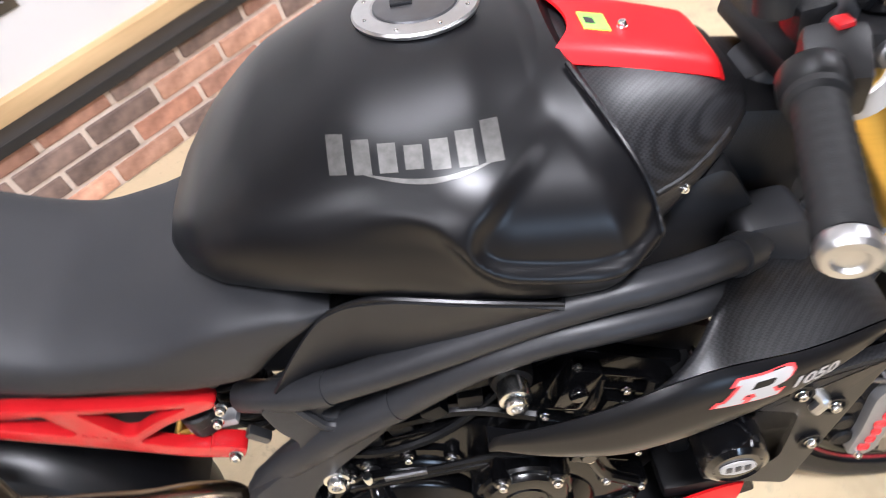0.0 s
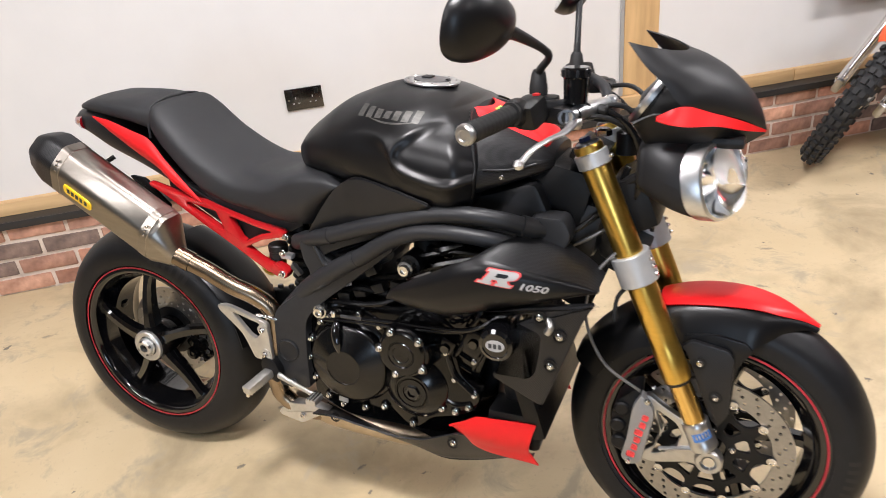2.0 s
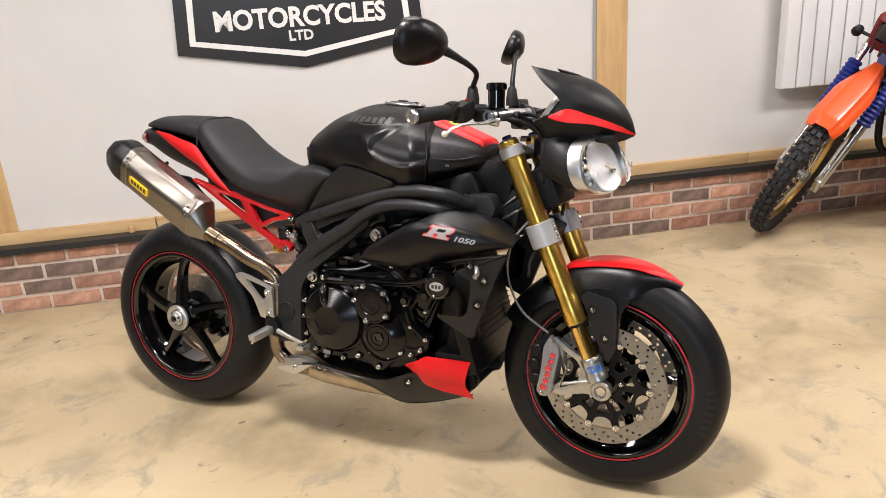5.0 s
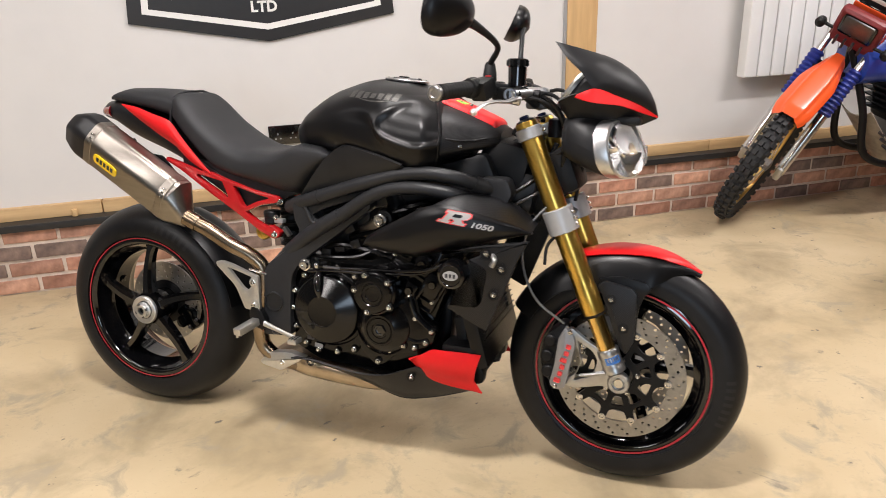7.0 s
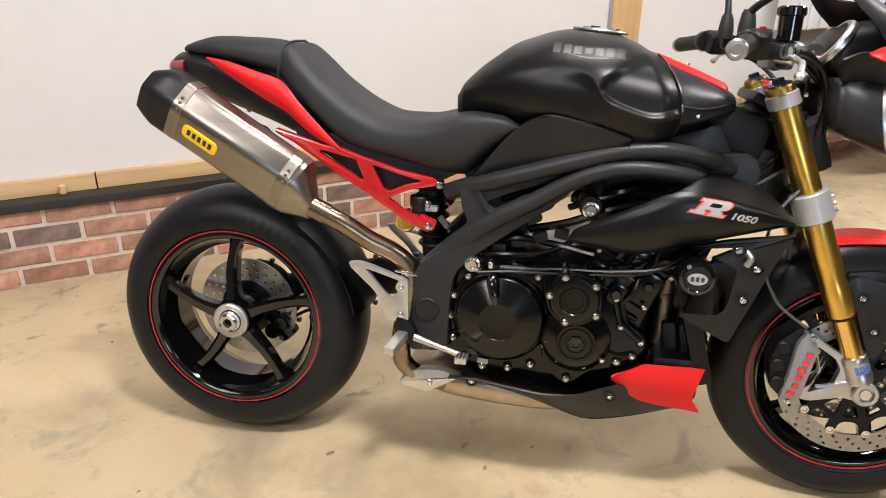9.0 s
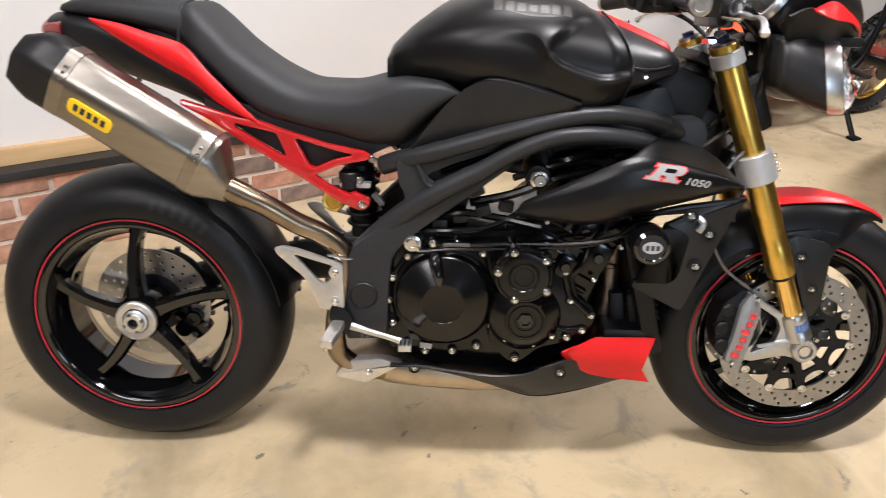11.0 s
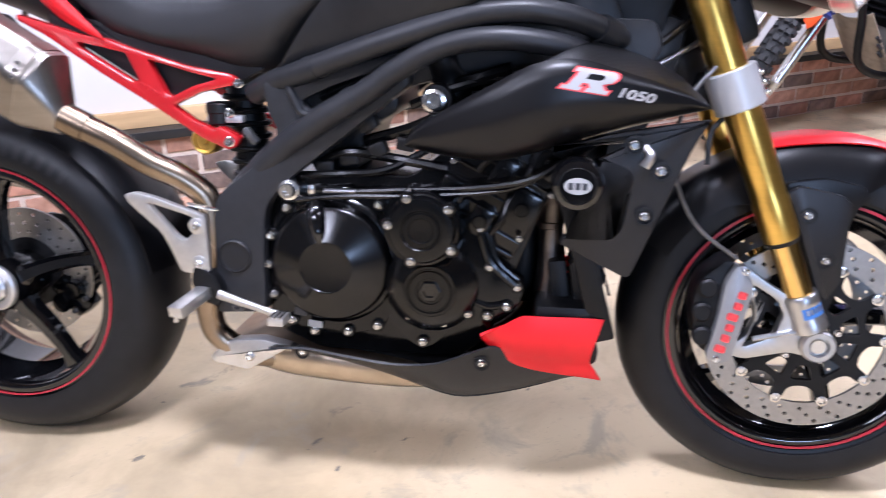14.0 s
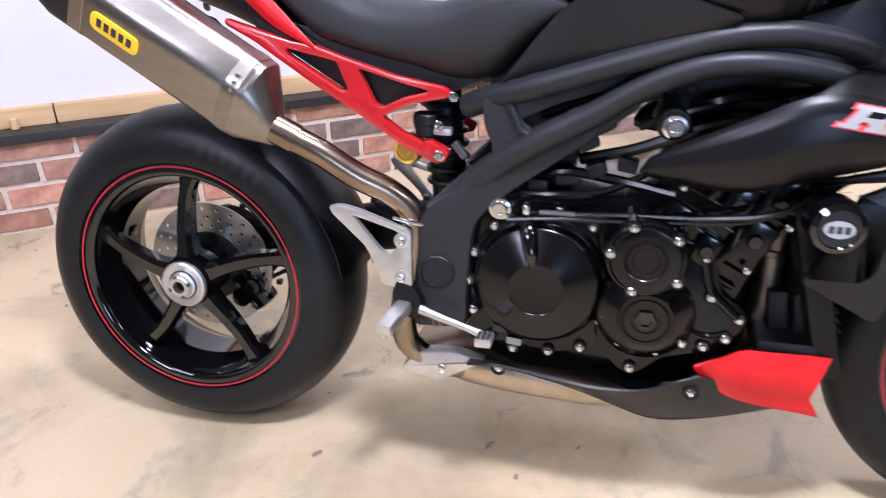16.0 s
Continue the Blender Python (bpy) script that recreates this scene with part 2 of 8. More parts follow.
def concrete():
    """Polished concrete: warm buff clouds, grey stains, dark chips and fine speckle."""
    m = bpy.data.materials.new("polished_concrete")
    m.use_nodes = True
    t = m.node_tree
    n, l = t.nodes, t.links
    b = n["Principled BSDF"]
    co = n.new("ShaderNodeTexCoord")

    def tex(scale, detail, rough=0.55, dist=0.0):
        x = n.new("ShaderNodeTexNoise")
        x.inputs["Scale"].default_value, x.inputs["Detail"].default_value = scale, detail
        x.inputs["Roughness"].default_value, x.inputs["Distortion"].default_value = rough, dist
        l.new(co.outputs["Object"], x.inputs["Vector"])
        return x.outputs["Fac"]

    def span(v, a, c):
        x = n.new("ShaderNodeMapRange")
        x.inputs["From Min"].default_value, x.inputs["From Max"].default_value = a, c
        l.new(v, x.inputs["Value"])
        return x.outputs[0]

    def blend(f, a, c):
        x = n.new("ShaderNodeMix")
        x.data_type = "RGBA"
        l.new(f, x.inputs["Factor"])
        for key, v in (("A", a), ("B", c)):
            if isinstance(v, tuple):
                x.inputs[key].default_value = (*v, 1)
            else:
                l.new(v, x.inputs[key])
        return x.outputs["Result"]

    base = blend(span(tex(0.9, 5, 0.55, 0.2), 0.34, 0.66), (0.46, 0.355, 0.205), (0.585, 0.475, 0.31))
    base = blend(span(tex(2.6, 7, 0.62, 0.4), 0.48, 0.7), base, (0.325, 0.258, 0.158))
    base = blend(span(tex(6.5, 8, 0.68, 0.6), 0.545, 0.66), base, (0.365, 0.305, 0.21))
    base = blend(span(tex(8.0, 6, 0.65, 0.8), 0.64, 0.7), base, (0.25, 0.21, 0.15))
    base = blend(span(tex(19, 3, 0.55, 0.3), 0.71, 0.745), base, (0.15, 0.13, 0.1))
    base = blend(span(tex(70, 4, 0.65), 0.6, 0.85), base, (0.36, 0.295, 0.2))
    l.new(base, b.inputs["Base Color"])
    l.new(span(tex(6, 4), -0.9, 1.6), b.inputs["Roughness"])
    bp = n.new("ShaderNodeBump")
    bp.inputs["Strength"].default_value, bp.inputs["Distance"].default_value = 0.12, 0.003
    l.new(tex(55, 5, 0.6), bp.inputs["Height"]), l.new(bp.outputs[0], b.inputs["Normal"])
    return m


CONCRETE = concrete()

# ---- mesh helpers ----
from mathutils.bvhtree import BVHTree

TREES = {}


def surface(ob):
    """A search tree of an object's mesh, in its own frame."""
    if ob.name not in TREES:
        TREES[ob.name] = BVHTree.FromPolygons([v.co.copy() for v in ob.data.vertices], [tuple(q.vertices) for q in ob.data.polygons])
    return TREES[ob.name]


def lay(bm, ob, cast, lift=0.0006):
    """Drops the points of a bmesh onto an object, along cast."""
    tree, cast = surface(ob), Vector(cast).normalized()
    for v in bm.verts:
        hit, normal, _, _ = tree.ray_cast(v.co - cast * 0.3, cast)
        if not hit:
            hit, normal, _, _ = tree.find_nearest(v.co + cast * 0.165)
        if hit:
            v.co = hit + (normal if normal.dot(cast) < 0 else -normal) * lift
    return bm


def decal(name, ob, outline, cast, material, parent, label="", cuts=2, lift=0.0006):
    """A thin shape laid on the surface of an object."""
    bm = bmesh.new()
    bm.faces.new([bm.verts.new(q) for q in outline])
    bmesh.ops.triangulate(bm, faces=bm.faces[:])
    bmesh.ops.subdivide_edges(bm, edges=bm.edges[:], cuts=cuts, use_grid_fill=True)
    lay(bm, ob, cast, lift)
    return part(name, bm, material, parent, label)
def part(name, bm, material, parent=None, label="", smooth=True, sharp=35, m=None):
    """Links a bmesh as one mesh object under a thing or a part."""
    bmesh.ops.recalc_face_normals(bm, faces=bm.faces)
    me = bpy.data.meshes.new(name)
    bm.to_mesh(me)
    bm.free()
    for k in (material if isinstance(material, (list, tuple)) else [material]):
        me.materials.append(k)
    if smooth:
        me.polygons.foreach_set("use_smooth", [True] * len(me.polygons))
        me.set_sharp_from_angle(angle=radians(sharp))
    ob = new(name, me)
    ob.parent = parent
    if m is not None:
        ob.matrix_basis = m
    if label:
        ob["label"] = label
    return ob


def again(ob, m, parent=None):
    """Another object on the same mesh."""
    o = new(ob.name.split(".")[0], ob.data)
    o.parent = parent or ob.parent
    o.matrix_basis = m
    if "label" in ob:
        o["label"] = ob["label"]
    return o


def empty(name, m):
    ob = new(name)
    ob.matrix_basis = m
    ob.empty_display_size = 0.1
    return ob


def curve(keys):
    """A smooth function through (x, value) keys."""
    xs, vs = np.array([k[0] for k in keys], float), np.array([k[1] for k in keys], float)
    h = np.diff(xs)
    d = np.diff(vs) / h
    g = np.zeros(len(xs))
    g[0], g[-1] = d[0], d[-1]
    for i in range(1, len(xs) - 1):
        g[i] = 0 if d[i - 1] * d[i] <= 0 else (h[i - 1] + h[i]) / (h[i - 1] / d[i - 1] + h[i] / d[i])

    def f(x):
        x = min(max(x, xs[0]), xs[-1])
        i = min(max(int(np.searchsorted(xs, x)) - 1, 0), len(h) - 1)
        s = (x - xs[i]) / h[i]
        return float((2 * s**3 - 3 * s**2 + 1) * vs[i] + (s**3 - 2 * s**2 + s) * h[i] * g[i] + (3 * s**2 - 2 * s**3) * vs[i + 1] + (s**3 - s**2) * h[i] * g[i + 1])
    return f


def smooth_path(points, n=8):
    """Points on a rounded line through the given points (Catmull-Rom)."""
    p = [Vector(q) for q in points]
    p = [2 * p[0] - p[1]] + p + [2 * p[-1] - p[-2]]
    out = []
    for i in range(1, len(p) - 2):
        for k in range(n):
            s = k / n
            out.append(0.5 * (2 * p[i] + (p[i + 1] - p[i - 1]) * s + (2 * p[i - 1] - 5 * p[i] + 4 * p[i + 1] - p[i + 2]) * s * s
                              + (3 * p[i] - p[i - 1] - 3 * p[i + 1] + p[i + 2]) * s**3))
    return out + [p[-2]]


def skin(bm, rings, closed=True, caps=True, loop=False):
    """Faces between rings of points."""
    vs = [[bm.verts.new(q) for q in r] for r in rings]
    k = len(vs[0])
    pairs = list(zip(vs, vs[1:])) + ([(vs[-1], vs[0])] if loop else [])
    for a, b in pairs:
        for j in range(k if closed else k - 1):
            bm.faces.new((a[j], a[(j + 1) % k], b[(j + 1) % k], b[j]))
    if caps and closed and not loop:
        bm.faces.new(vs[0]), bm.faces.new(vs[-1][::-1])
    return vs


def tube(points, radius, segs=14, n=8, flat=1.0, bm=None, smooth=True, up=(0, 1, 0)):
    """A round or oval bar along a rounded line; radius may be a list, one for each given point."""
    bm = bm or bmesh.new()
    path = smooth_path(points, n) if smooth else [Vector(q) for q in points]
    if isinstance(radius, (list, tuple)):
        f = curve([(i / (len(radius) - 1), r) for i, r in enumerate(radius)])
    else:
        f = lambda s: radius
    rings, side = [], None
    for i, q in enumerate(path):
        way = (path[min(i + 1, len(path) - 1)] - path[max(i - 1, 0)]).normalized()
        ref = side if side is not None else Vector(up)
        if abs(way.dot(ref)) > 0.98:
            ref = Vector((1, 0, 0.2))
        side = (ref - way * ref.dot(way)).normalized()
        other = way.cross(side)
        r = f(i / (len(path) - 1))
        rings.append([q + side * (r * flat * math.cos(a)) + other * (r * math.sin(a)) for a in (2 * math.pi * k / segs for k in range(segs))])
    skin(bm, rings)
    return bm


def lathe(profile, segs=48, axis="y", at=(0, 0, 0), loop=False, bm=None, m=None):
    """Turns a profile of (radius, height along the axis)."""
    bm = bm or bmesh.new()
    rings = []
    for r, h in profile:
        r = max(r, 1e-5)
        ring = []
        for k in range(segs):
            a = 2 * math.pi * k / segs
            c, s = r * math.cos(a), r * math.sin(a)
            q = Vector({"y": (c, h, s), "z": (c, s, h), "x": (h, c, s)}[axis])
            ring.append((m @ q if m else q) + Vector(at))
        rings.append(ring)
    skin(bm, rings, caps=not loop, loop=loop)
    return bm


def plate(outline, y0, y1, bevel=0.0, holes=(), bm=None, m=None):
    """A plate cut from an outline of (x, z), between y0 and y1, with holes."""
    bm = bm or bmesh.new()
    made = bmesh.new()
    edges = []
    for loop in (outline, *holes):
        vs = [made.verts.new((x, y0, z)) for x, z in loop]
        edges += [made.edges.new((vs[i], vs[(i + 1) % len(vs)])) for i in range(len(vs))]
    if holes:
        bmesh.ops.triangle_fill(made, use_beauty=True, use_dissolve=False, edges=edges)
    else:
        made.faces.new(made.verts)
    got = bmesh.ops.extrude_face_region(made, geom=made.faces[:])
    bmesh.ops.translate(made, vec=(0, y1 - y0, 0), verts=[g for g in got["geom"] if isinstance(g, bmesh.types.BMVert)])
    bmesh.ops.recalc_face_normals(made, faces=made.faces)
    if bevel:
        rim = [e for e in made.edges if len(e.link_faces) == 2 and e.calc_face_angle(0) > 1.0 and abs(e.verts[0].co.y - e.verts[1].co.y) < 1e-6]
        bmesh.ops.bevel(made, geom=rim, offset=bevel, segments=2, profile=0.6, affect="EDGES")
    if m:
        bmesh.ops.transform(made, matrix=m, verts=made.verts)
    return merge(bm, made)


def merge(bm, made):
    me = bpy.data.meshes.new("m")
    made.to_mesh(me)
    made.free()
    bm.from_mesh(me)
    bpy.data.meshes.remove(me)
    return bm


def box(sx, sy, sz, at=(0, 0, 0), bevel=0.0, bm=None, m=None, segments=2):
    bm = bm or bmesh.new()
    made = bmesh.new()
    bmesh.ops.create_cube(made, size=1)
    bmesh.ops.scale(made, vec=(sx, sy, sz), verts=made.verts)
    if bevel:
        bmesh.ops.bevel(made, geom=made.edges[:], offset=bevel, segments=segments, profile=0.6, affect="EDGES")
    bmesh.ops.transform(made, matrix=Matrix.Translation(at) @ (m or Matrix()), verts=made.verts)
    return merge(bm, made)


def rounded(points, r, n=5):
    """An outline with rounded corners; r may be a list."""
    out, k = [], len(points)
    for i in range(k):
        a, b, c = (Vector(points[j % k]) for j in (i - 1, i, i + 1))
        ri = r[i] if isinstance(r, (list, tuple)) else r
        if ri <= 0:
            out.append(tuple(b))
            continue
        p, q = (a - b), (c - b)
        ri = min(ri, p.length * 0.45, q.length * 0.45)
        s, e = b + p.normalized() * ri, b + q.normalized() * ri
        for j in range(n + 1):
            u = j / n
            out.append(tuple(s * (1 - u) ** 2 + b * 2 * u * (1 - u) + e * u * u))
    return out


def ring(r, n=16, at=(0, 0), sx=1.0, sz=1.0, turn=0.0):
    return [(at[0] + sx * r * math.cos(turn + 2 * math.pi * k / n), at[1] + sz * r * math.sin(turn + 2 * math.pi * k / n)) for k in range(n)]


def body(x0, x1, top, bot, mid, wid, nu=2.2, nl=2.2, stations=40, half=16, shape=None, open_bottom=False, shift=None):
    """A two-sided shell along x: a superellipse over and under its widest height mid(x)."""
    top, bot, mid, wid = (curve(k) if isinstance(k, list) else k for k in (top, bot, mid, wid))
    fu = curve(nu) if isinstance(nu, list) else (lambda x: nu)
    fl = curve(nl) if isinstance(nl, list) else (lambda x: nl)
    bm, rings = bmesh.new(), []
    for i in range(stations + 1):
        x = x0 + (x1 - x0) * (0.5 - 0.5 * math.cos(math.pi * i / stations))
        t, b, c, w = top(x), bot(x), mid(x), wid(x)
        right = []
        for j in range(2 * half + 1):
            a = math.pi * (j / (2 * half) - 0.5)
            ca, sa = abs(math.cos(a)), abs(math.sin(a))
            n = fu(x) if a >= 0 else fl(x)
            y, z = w * ca ** (2 / n), (t - c if a >= 0 else c - b) * sa ** (2 / n)
            q = Vector((x + (shift(x, c + (z if a >= 0 else -z)) if shift else 0), -y, c + (z if a >= 0 else -z)))
            if shape:
                q = shape(q)
            right.append(q)
        left = [Vector((q.x, -q.y, q.z)) for q in right[-2:0:-1]]
        rings.append(right + left)
    skin(bm, rings)
    bmesh.ops.remove_doubles(bm, verts=bm.verts, dist=1e-4)
    return bm


def bump(v, lo, hi):
    """A smooth step from 0 at lo to 1 at hi."""
    s = min(max((v - lo) / (hi - lo), 0), 1)
    return s * s * (3 - 2 * s)


def words(text, size, material, name, parent, m, label="", depth=0.0006, bold=0.0, shear=0.0, stretch=1.0):
    """Raised lettering in the built-in font, as a mesh."""
    c = bpy.data.curves.new(name, "FONT")
    c.body, c.size, c.extrude, c.offset, c.shear = text, size, depth, bold, shear
    c.align_x, c.align_y = "CENTER", "CENTER"
    c.resolution_u = 3
    tmp = bpy.data.objects.new(name, c)
    scene.collection.objects.link(tmp)
    me = bpy.data.meshes.new_from_object(tmp.evaluated_get(bpy.context.evaluated_depsgraph_get()))
    bpy.data.objects.remove(tmp)
    bpy.data.curves.remove(c)
    me.transform(Matrix.Diagonal((stretch, 1, 1, 1)))
    me.materials.clear()
    me.materials.append(material)
    ob = new(name, me)
    ob.parent, ob.matrix_basis = parent, m
    if label:
        ob["label"] = label
    return ob


def both(name, bm, material, parent, label="", sharp=35):
    """A part on the right side and its mirror image on the left."""
    twin = bm.copy()
    bmesh.ops.scale(twin, vec=(1, -1, 1), verts=twin.verts)
    bmesh.ops.reverse_faces(twin, faces=twin.faces)
    return part(name, bm, material, parent, label, sharp=sharp), part(name, twin, material, parent, label, sharp=sharp)


def sheet(f, nu=16, nv=8, thick=0.003, wrap=False):
    """A solid skin over the surface f(u, v), u and v from 0 to 1."""
    bm = bmesh.new()
    vs = [[bm.verts.new(f(i / nu, j / nv)) for j in range(nv + 1)] for i in range(nu + 1)]
    for i in range(nu):
        for j in range(nv):
            bm.faces.new((vs[i][j], vs[i + 1][j], vs[i + 1][j + 1], vs[i][j + 1]))
    bmesh.ops.recalc_face_normals(bm, faces=bm.faces)
    bmesh.ops.solidify(bm, geom=bm.faces[:], thickness=thick)
    return bm


def strip(upper, lower, y, x0, x1, bulge=0.0, nu=24, nv=8, thick=0.004):
    """A side panel between an upper and a lower edge, at the offset y(x, height from 0 to 1)."""
    up, lo = curve(upper), curve(lower)
    fy = y if callable(y) else (lambda x, s: y)

    def f(u, v):
        x = x0 + (x1 - x0) * u
        a, b = lo(x), up(x)
        return Vector((x, fy(x, v) - bulge * math.sin(math.pi * v) * math.sin(math.pi * min(max(u, 0.04), 0.96)) ** 0.5, a + (b - a) * v))
    return sheet(f, nu, nv, thick)

# ---- the showroom ----
X0, X1, Y0 = -4.6, 9.0, -7.5          # along the wall, and out from it
FACE, WALL = 0.80, 0.885              # brick face and board face, distance towards the wall


def slab(name, sx, sy, sz, at, material, kind="structure", label="", category="", bevel=0.0, m=None):
    ob = part(name, box(sx, sy, sz, bevel=bevel), material, None, label, smooth=bevel > 0)
    ob.matrix_basis = ROOM @ Matrix.Translation(at) @ (m or Matrix())
    return tagged(ob, category=category, kind=kind)


slab("floor", X1 - X0 + 1, 2 - Y0, 0.12, ((X0 + X1) / 2, (Y0 + 1.4) / 2, -0.06), CONCRETE, label="polished buff concrete floor with grey stains and chips", category="floor")
slab("ceiling", X1 - X0 + 1, 2 - Y0, 0.1, ((X0 + X1) / 2, (Y0 + 1.4) / 2, CEILING + 0.05), CEILING_DARK, label="unseen ceiling, darkened to deepen blacks and shadows", category="ceiling")
slab("wall_north", X1 - X0, 0.1, CEILING - 0.37, ((X0 + X1) / 2, WALL + 0.05, (CEILING + 0.37) / 2), WALL_WHITE, label="smooth white painted board wall over brick", category="wall")
D0, D1 = GLAZED[0] - GLAZED[1] / 2, GLAZED[0] + GLAZED[1] / 2
wall_s = tagged(part("wall_south", box(D0 - X0, 0.1, CEILING, ((X0 + D0) / 2, Y0 - 0.05, CEILING / 2)), WALL_GREY, smooth=False, m=ROOM), "unseen plain wall with a window, darkened to dim reflections", "wall", kind="structure")
for name, a, b, z0, z1 in (("side_run", D1, X1, 0, CEILING), ("lintel", D0, D1, GLAZED[3], CEILING), ("apron", D0, D1, 0, GLAZED[2])):
    part(name, box(b - a, 0.1, z1 - z0, ((a + b) / 2, Y0 - 0.05, (z0 + z1) / 2)), WALL_GREY, wall_s, smooth=False)
pane_frame = tagged(empty("window_1", ROOM @ pose(GLAZED[0], Y0, GLAZED[2])), "plain white window frame in the grey wall", "window", kind="structure")
for x in (-GLAZED[1] / 2 + 0.02, GLAZED[1] / 2 - 0.02):
    part("window_frame", box(0.04, 0.03, GLAZED[3] - GLAZED[2], (x, 0.0, (GLAZED[3] - GLAZED[2]) / 2), 0.004), RADIATOR_WHITE, pane_frame)
slab("wall_west", 0.1, WALL + 0.1 - Y0, CEILING, (X0 - 0.05, (Y0 + WALL) / 2, CEILING / 2), WALL_GREY, label="unseen plain wall, darkened to dim reflections", category="wall")
slab("wall_east", 0.1, WALL + 0.1 - Y0, CEILING, (X1 + 0.05, (Y0 + WALL) / 2, CEILING / 2), WALL_GREY, label="unseen plain wall, darkened to dim reflections", category="wall")

for px, py, pl, pw, watts in PANELS:
    light = tagged(empty("ceiling_light", ROOM @ pose(px, py, CEILING)), "slim white rectangular ceiling light panel", "ceiling light", "ceiling lights")
    part("frame", plate([(-pl / 2 - 0.02, -pw / 2 - 0.02), (pl / 2 + 0.02, -pw / 2 - 0.02), (pl / 2 + 0.02, pw / 2 + 0.02), (-pl / 2 - 0.02, pw / 2 + 0.02)], 0, 0.05,
                        m=pose(0, 0, 0, -90)), RADIATOR_WHITE, light, smooth=False)

# timber plate on the dwarf wall, with posts above it
sill = tagged(empty("timber_sill", ROOM @ pose(0, 0, 0)), "knotty pine sill plate laid along the brick dwarf wall", "sill", kind="structure")
for a, b in ((X0, -0.49), (-0.485, 2.6), (2.604, X1)):
    part("board", box(b - a, 0.1, 0.055, ((a + b) / 2, WALL + 0.018, 0.3445), 0.003), TIMBER, sill)
part("peg", lathe([(0.011, 0), (0.013, 0.002), (0.012, 0.03), (0.006, 0.033)], 10, "z", at=(-0.6, WALL - 0.045, 0.318)), TIMBER_UP, sill, "short round pine peg")
for a, b, name in ((1.742, 1.905, "timber_post"), (-1.27, -1.105, "timber_post")):
    ob = part(name, box(b - a, 0.06, CEILING - 0.374, bevel=0.003), TIMBER_UP)
    ob.matrix_basis = ROOM @ Matrix.Translation(((a + b) / 2, WALL + 0.024, (CEILING + 0.374) / 2))
    tagged(ob, "upright pine post set into the white wall", "post", "wall posts", "structure")
slab("trim", 0.016, 0.012, CEILING - 0.374, (1.731, WALL - 0.002, (CEILING + 0.374) / 2), ALLOY_GREY, label="thin grey metal strip beside the post", category="trim")
slab("membrane", X1 - X0, WALL - FACE + 0.05, 0.016, ((X0 + X1) / 2, (WALL + FACE) / 2 + 0.012, 0.309), MEMBRANE, label="black damp proof membrane over the brickwork", category="membrane", bevel=0.003)
slab("membrane_lip", X1 - X0, 0.006, 0.03, ((X0 + X1) / 2, FACE - 0.0165, 0.302), MEMBRANE, label="black folded membrane edge along the brick top", category="membrane", bevel=0.002)

# brick dwarf wall: four courses in stretcher bond
brick_wall = tagged(part("brick_wall", box(X1 - X0, 0.1, 0.3, ((X0 + X1) / 2, FACE + 0.058, 0.15)), MORTAR, smooth=False, m=ROOM),
                    "low dwarf wall of weathered red and brown bricks", "brick wall", kind="structure")


def brick_mesh(k, ends=1.0):
    rnd = random.Random(k)
    bm = box(0.209 * ends, 0.03, 0.059, bevel=0.004)
    for v in bm.verts:
        v.co.x += rnd.uniform(-0.0014, 0.0014)
        v.co.z += rnd.uniform(-0.0014, 0.0014)
        if v.co.y < 0:
            v.co.y += rnd.uniform(-0.0012, 0.0012)
    return bm


BRICK_MESHES = []
for k in range(12):
    o = part("brick", brick_mesh(k), BRICKS[k % 4], brick_wall)
    BRICK_MESHES.append(o.data)
    bpy.data.objects.remove(o)


def brick(x, row, rnd, parent):
    ob = new("brick", BRICK_MESHES[rnd.choice((0, 0, 1, 1, 2, 2, 3, 4, 5, 6, 7, 8, 9, 10, 11))])
    ob.parent = parent
    ob.matrix_basis = Matrix.Translation((x, FACE + 0.015 + rnd.uniform(-0.002, 0.002), 0.0375 + 0.075 * row)) @ pose(0, 0, 0, rnd.uniform(-1, 1), rnd.uniform(-0.5, 0.5), rnd.uniform(-0.6, 0.6) + 180 * rnd.randint(0, 1) * 0)


rnd = random.Random(4)
for row in range(4):
    x = X0 + 0.1 + (0.1125 if row % 2 else 0)
    while x < X1 - 0.1:
        if -2.2 < x < 5.0:
            brick(x, row, rnd, brick_wall)
        x += 0.225
far = bmesh.new()
for row in range(4):
    x = X0 + 0.1 + (0.1125 if row % 2 else 0)
    while x < X1 - 0.1:
        if not -2.2 < x < 5.0:
            box(0.213, 0.03, 0.063, (x, FACE + 0.015, 0.0375 + 0.075 * row), bm=far)
        x += 0.225
tagged(part("far_bricks", far, BRICKS[0], brick_wall, smooth=False), kind="stuff")

# the sign: a black shield with a white inner line
sign = tagged(empty("wall_sign", ROOM @ pose(0.31, WALL, 1.105)), "black shield shaped dealer sign with white lettering", "sign")
SIGN = [(-0.566, 0), (0, -0.097), (0.566, 0), (0.53, 0.5), (0, 0.62), (-0.53, 0.5)]


def scaled(points, k, c=(0, 0.26)):
    return [(c[0] + (x - c[0]) * k[0], c[1] + (z - c[1]) * k[1]) for x, z in points]


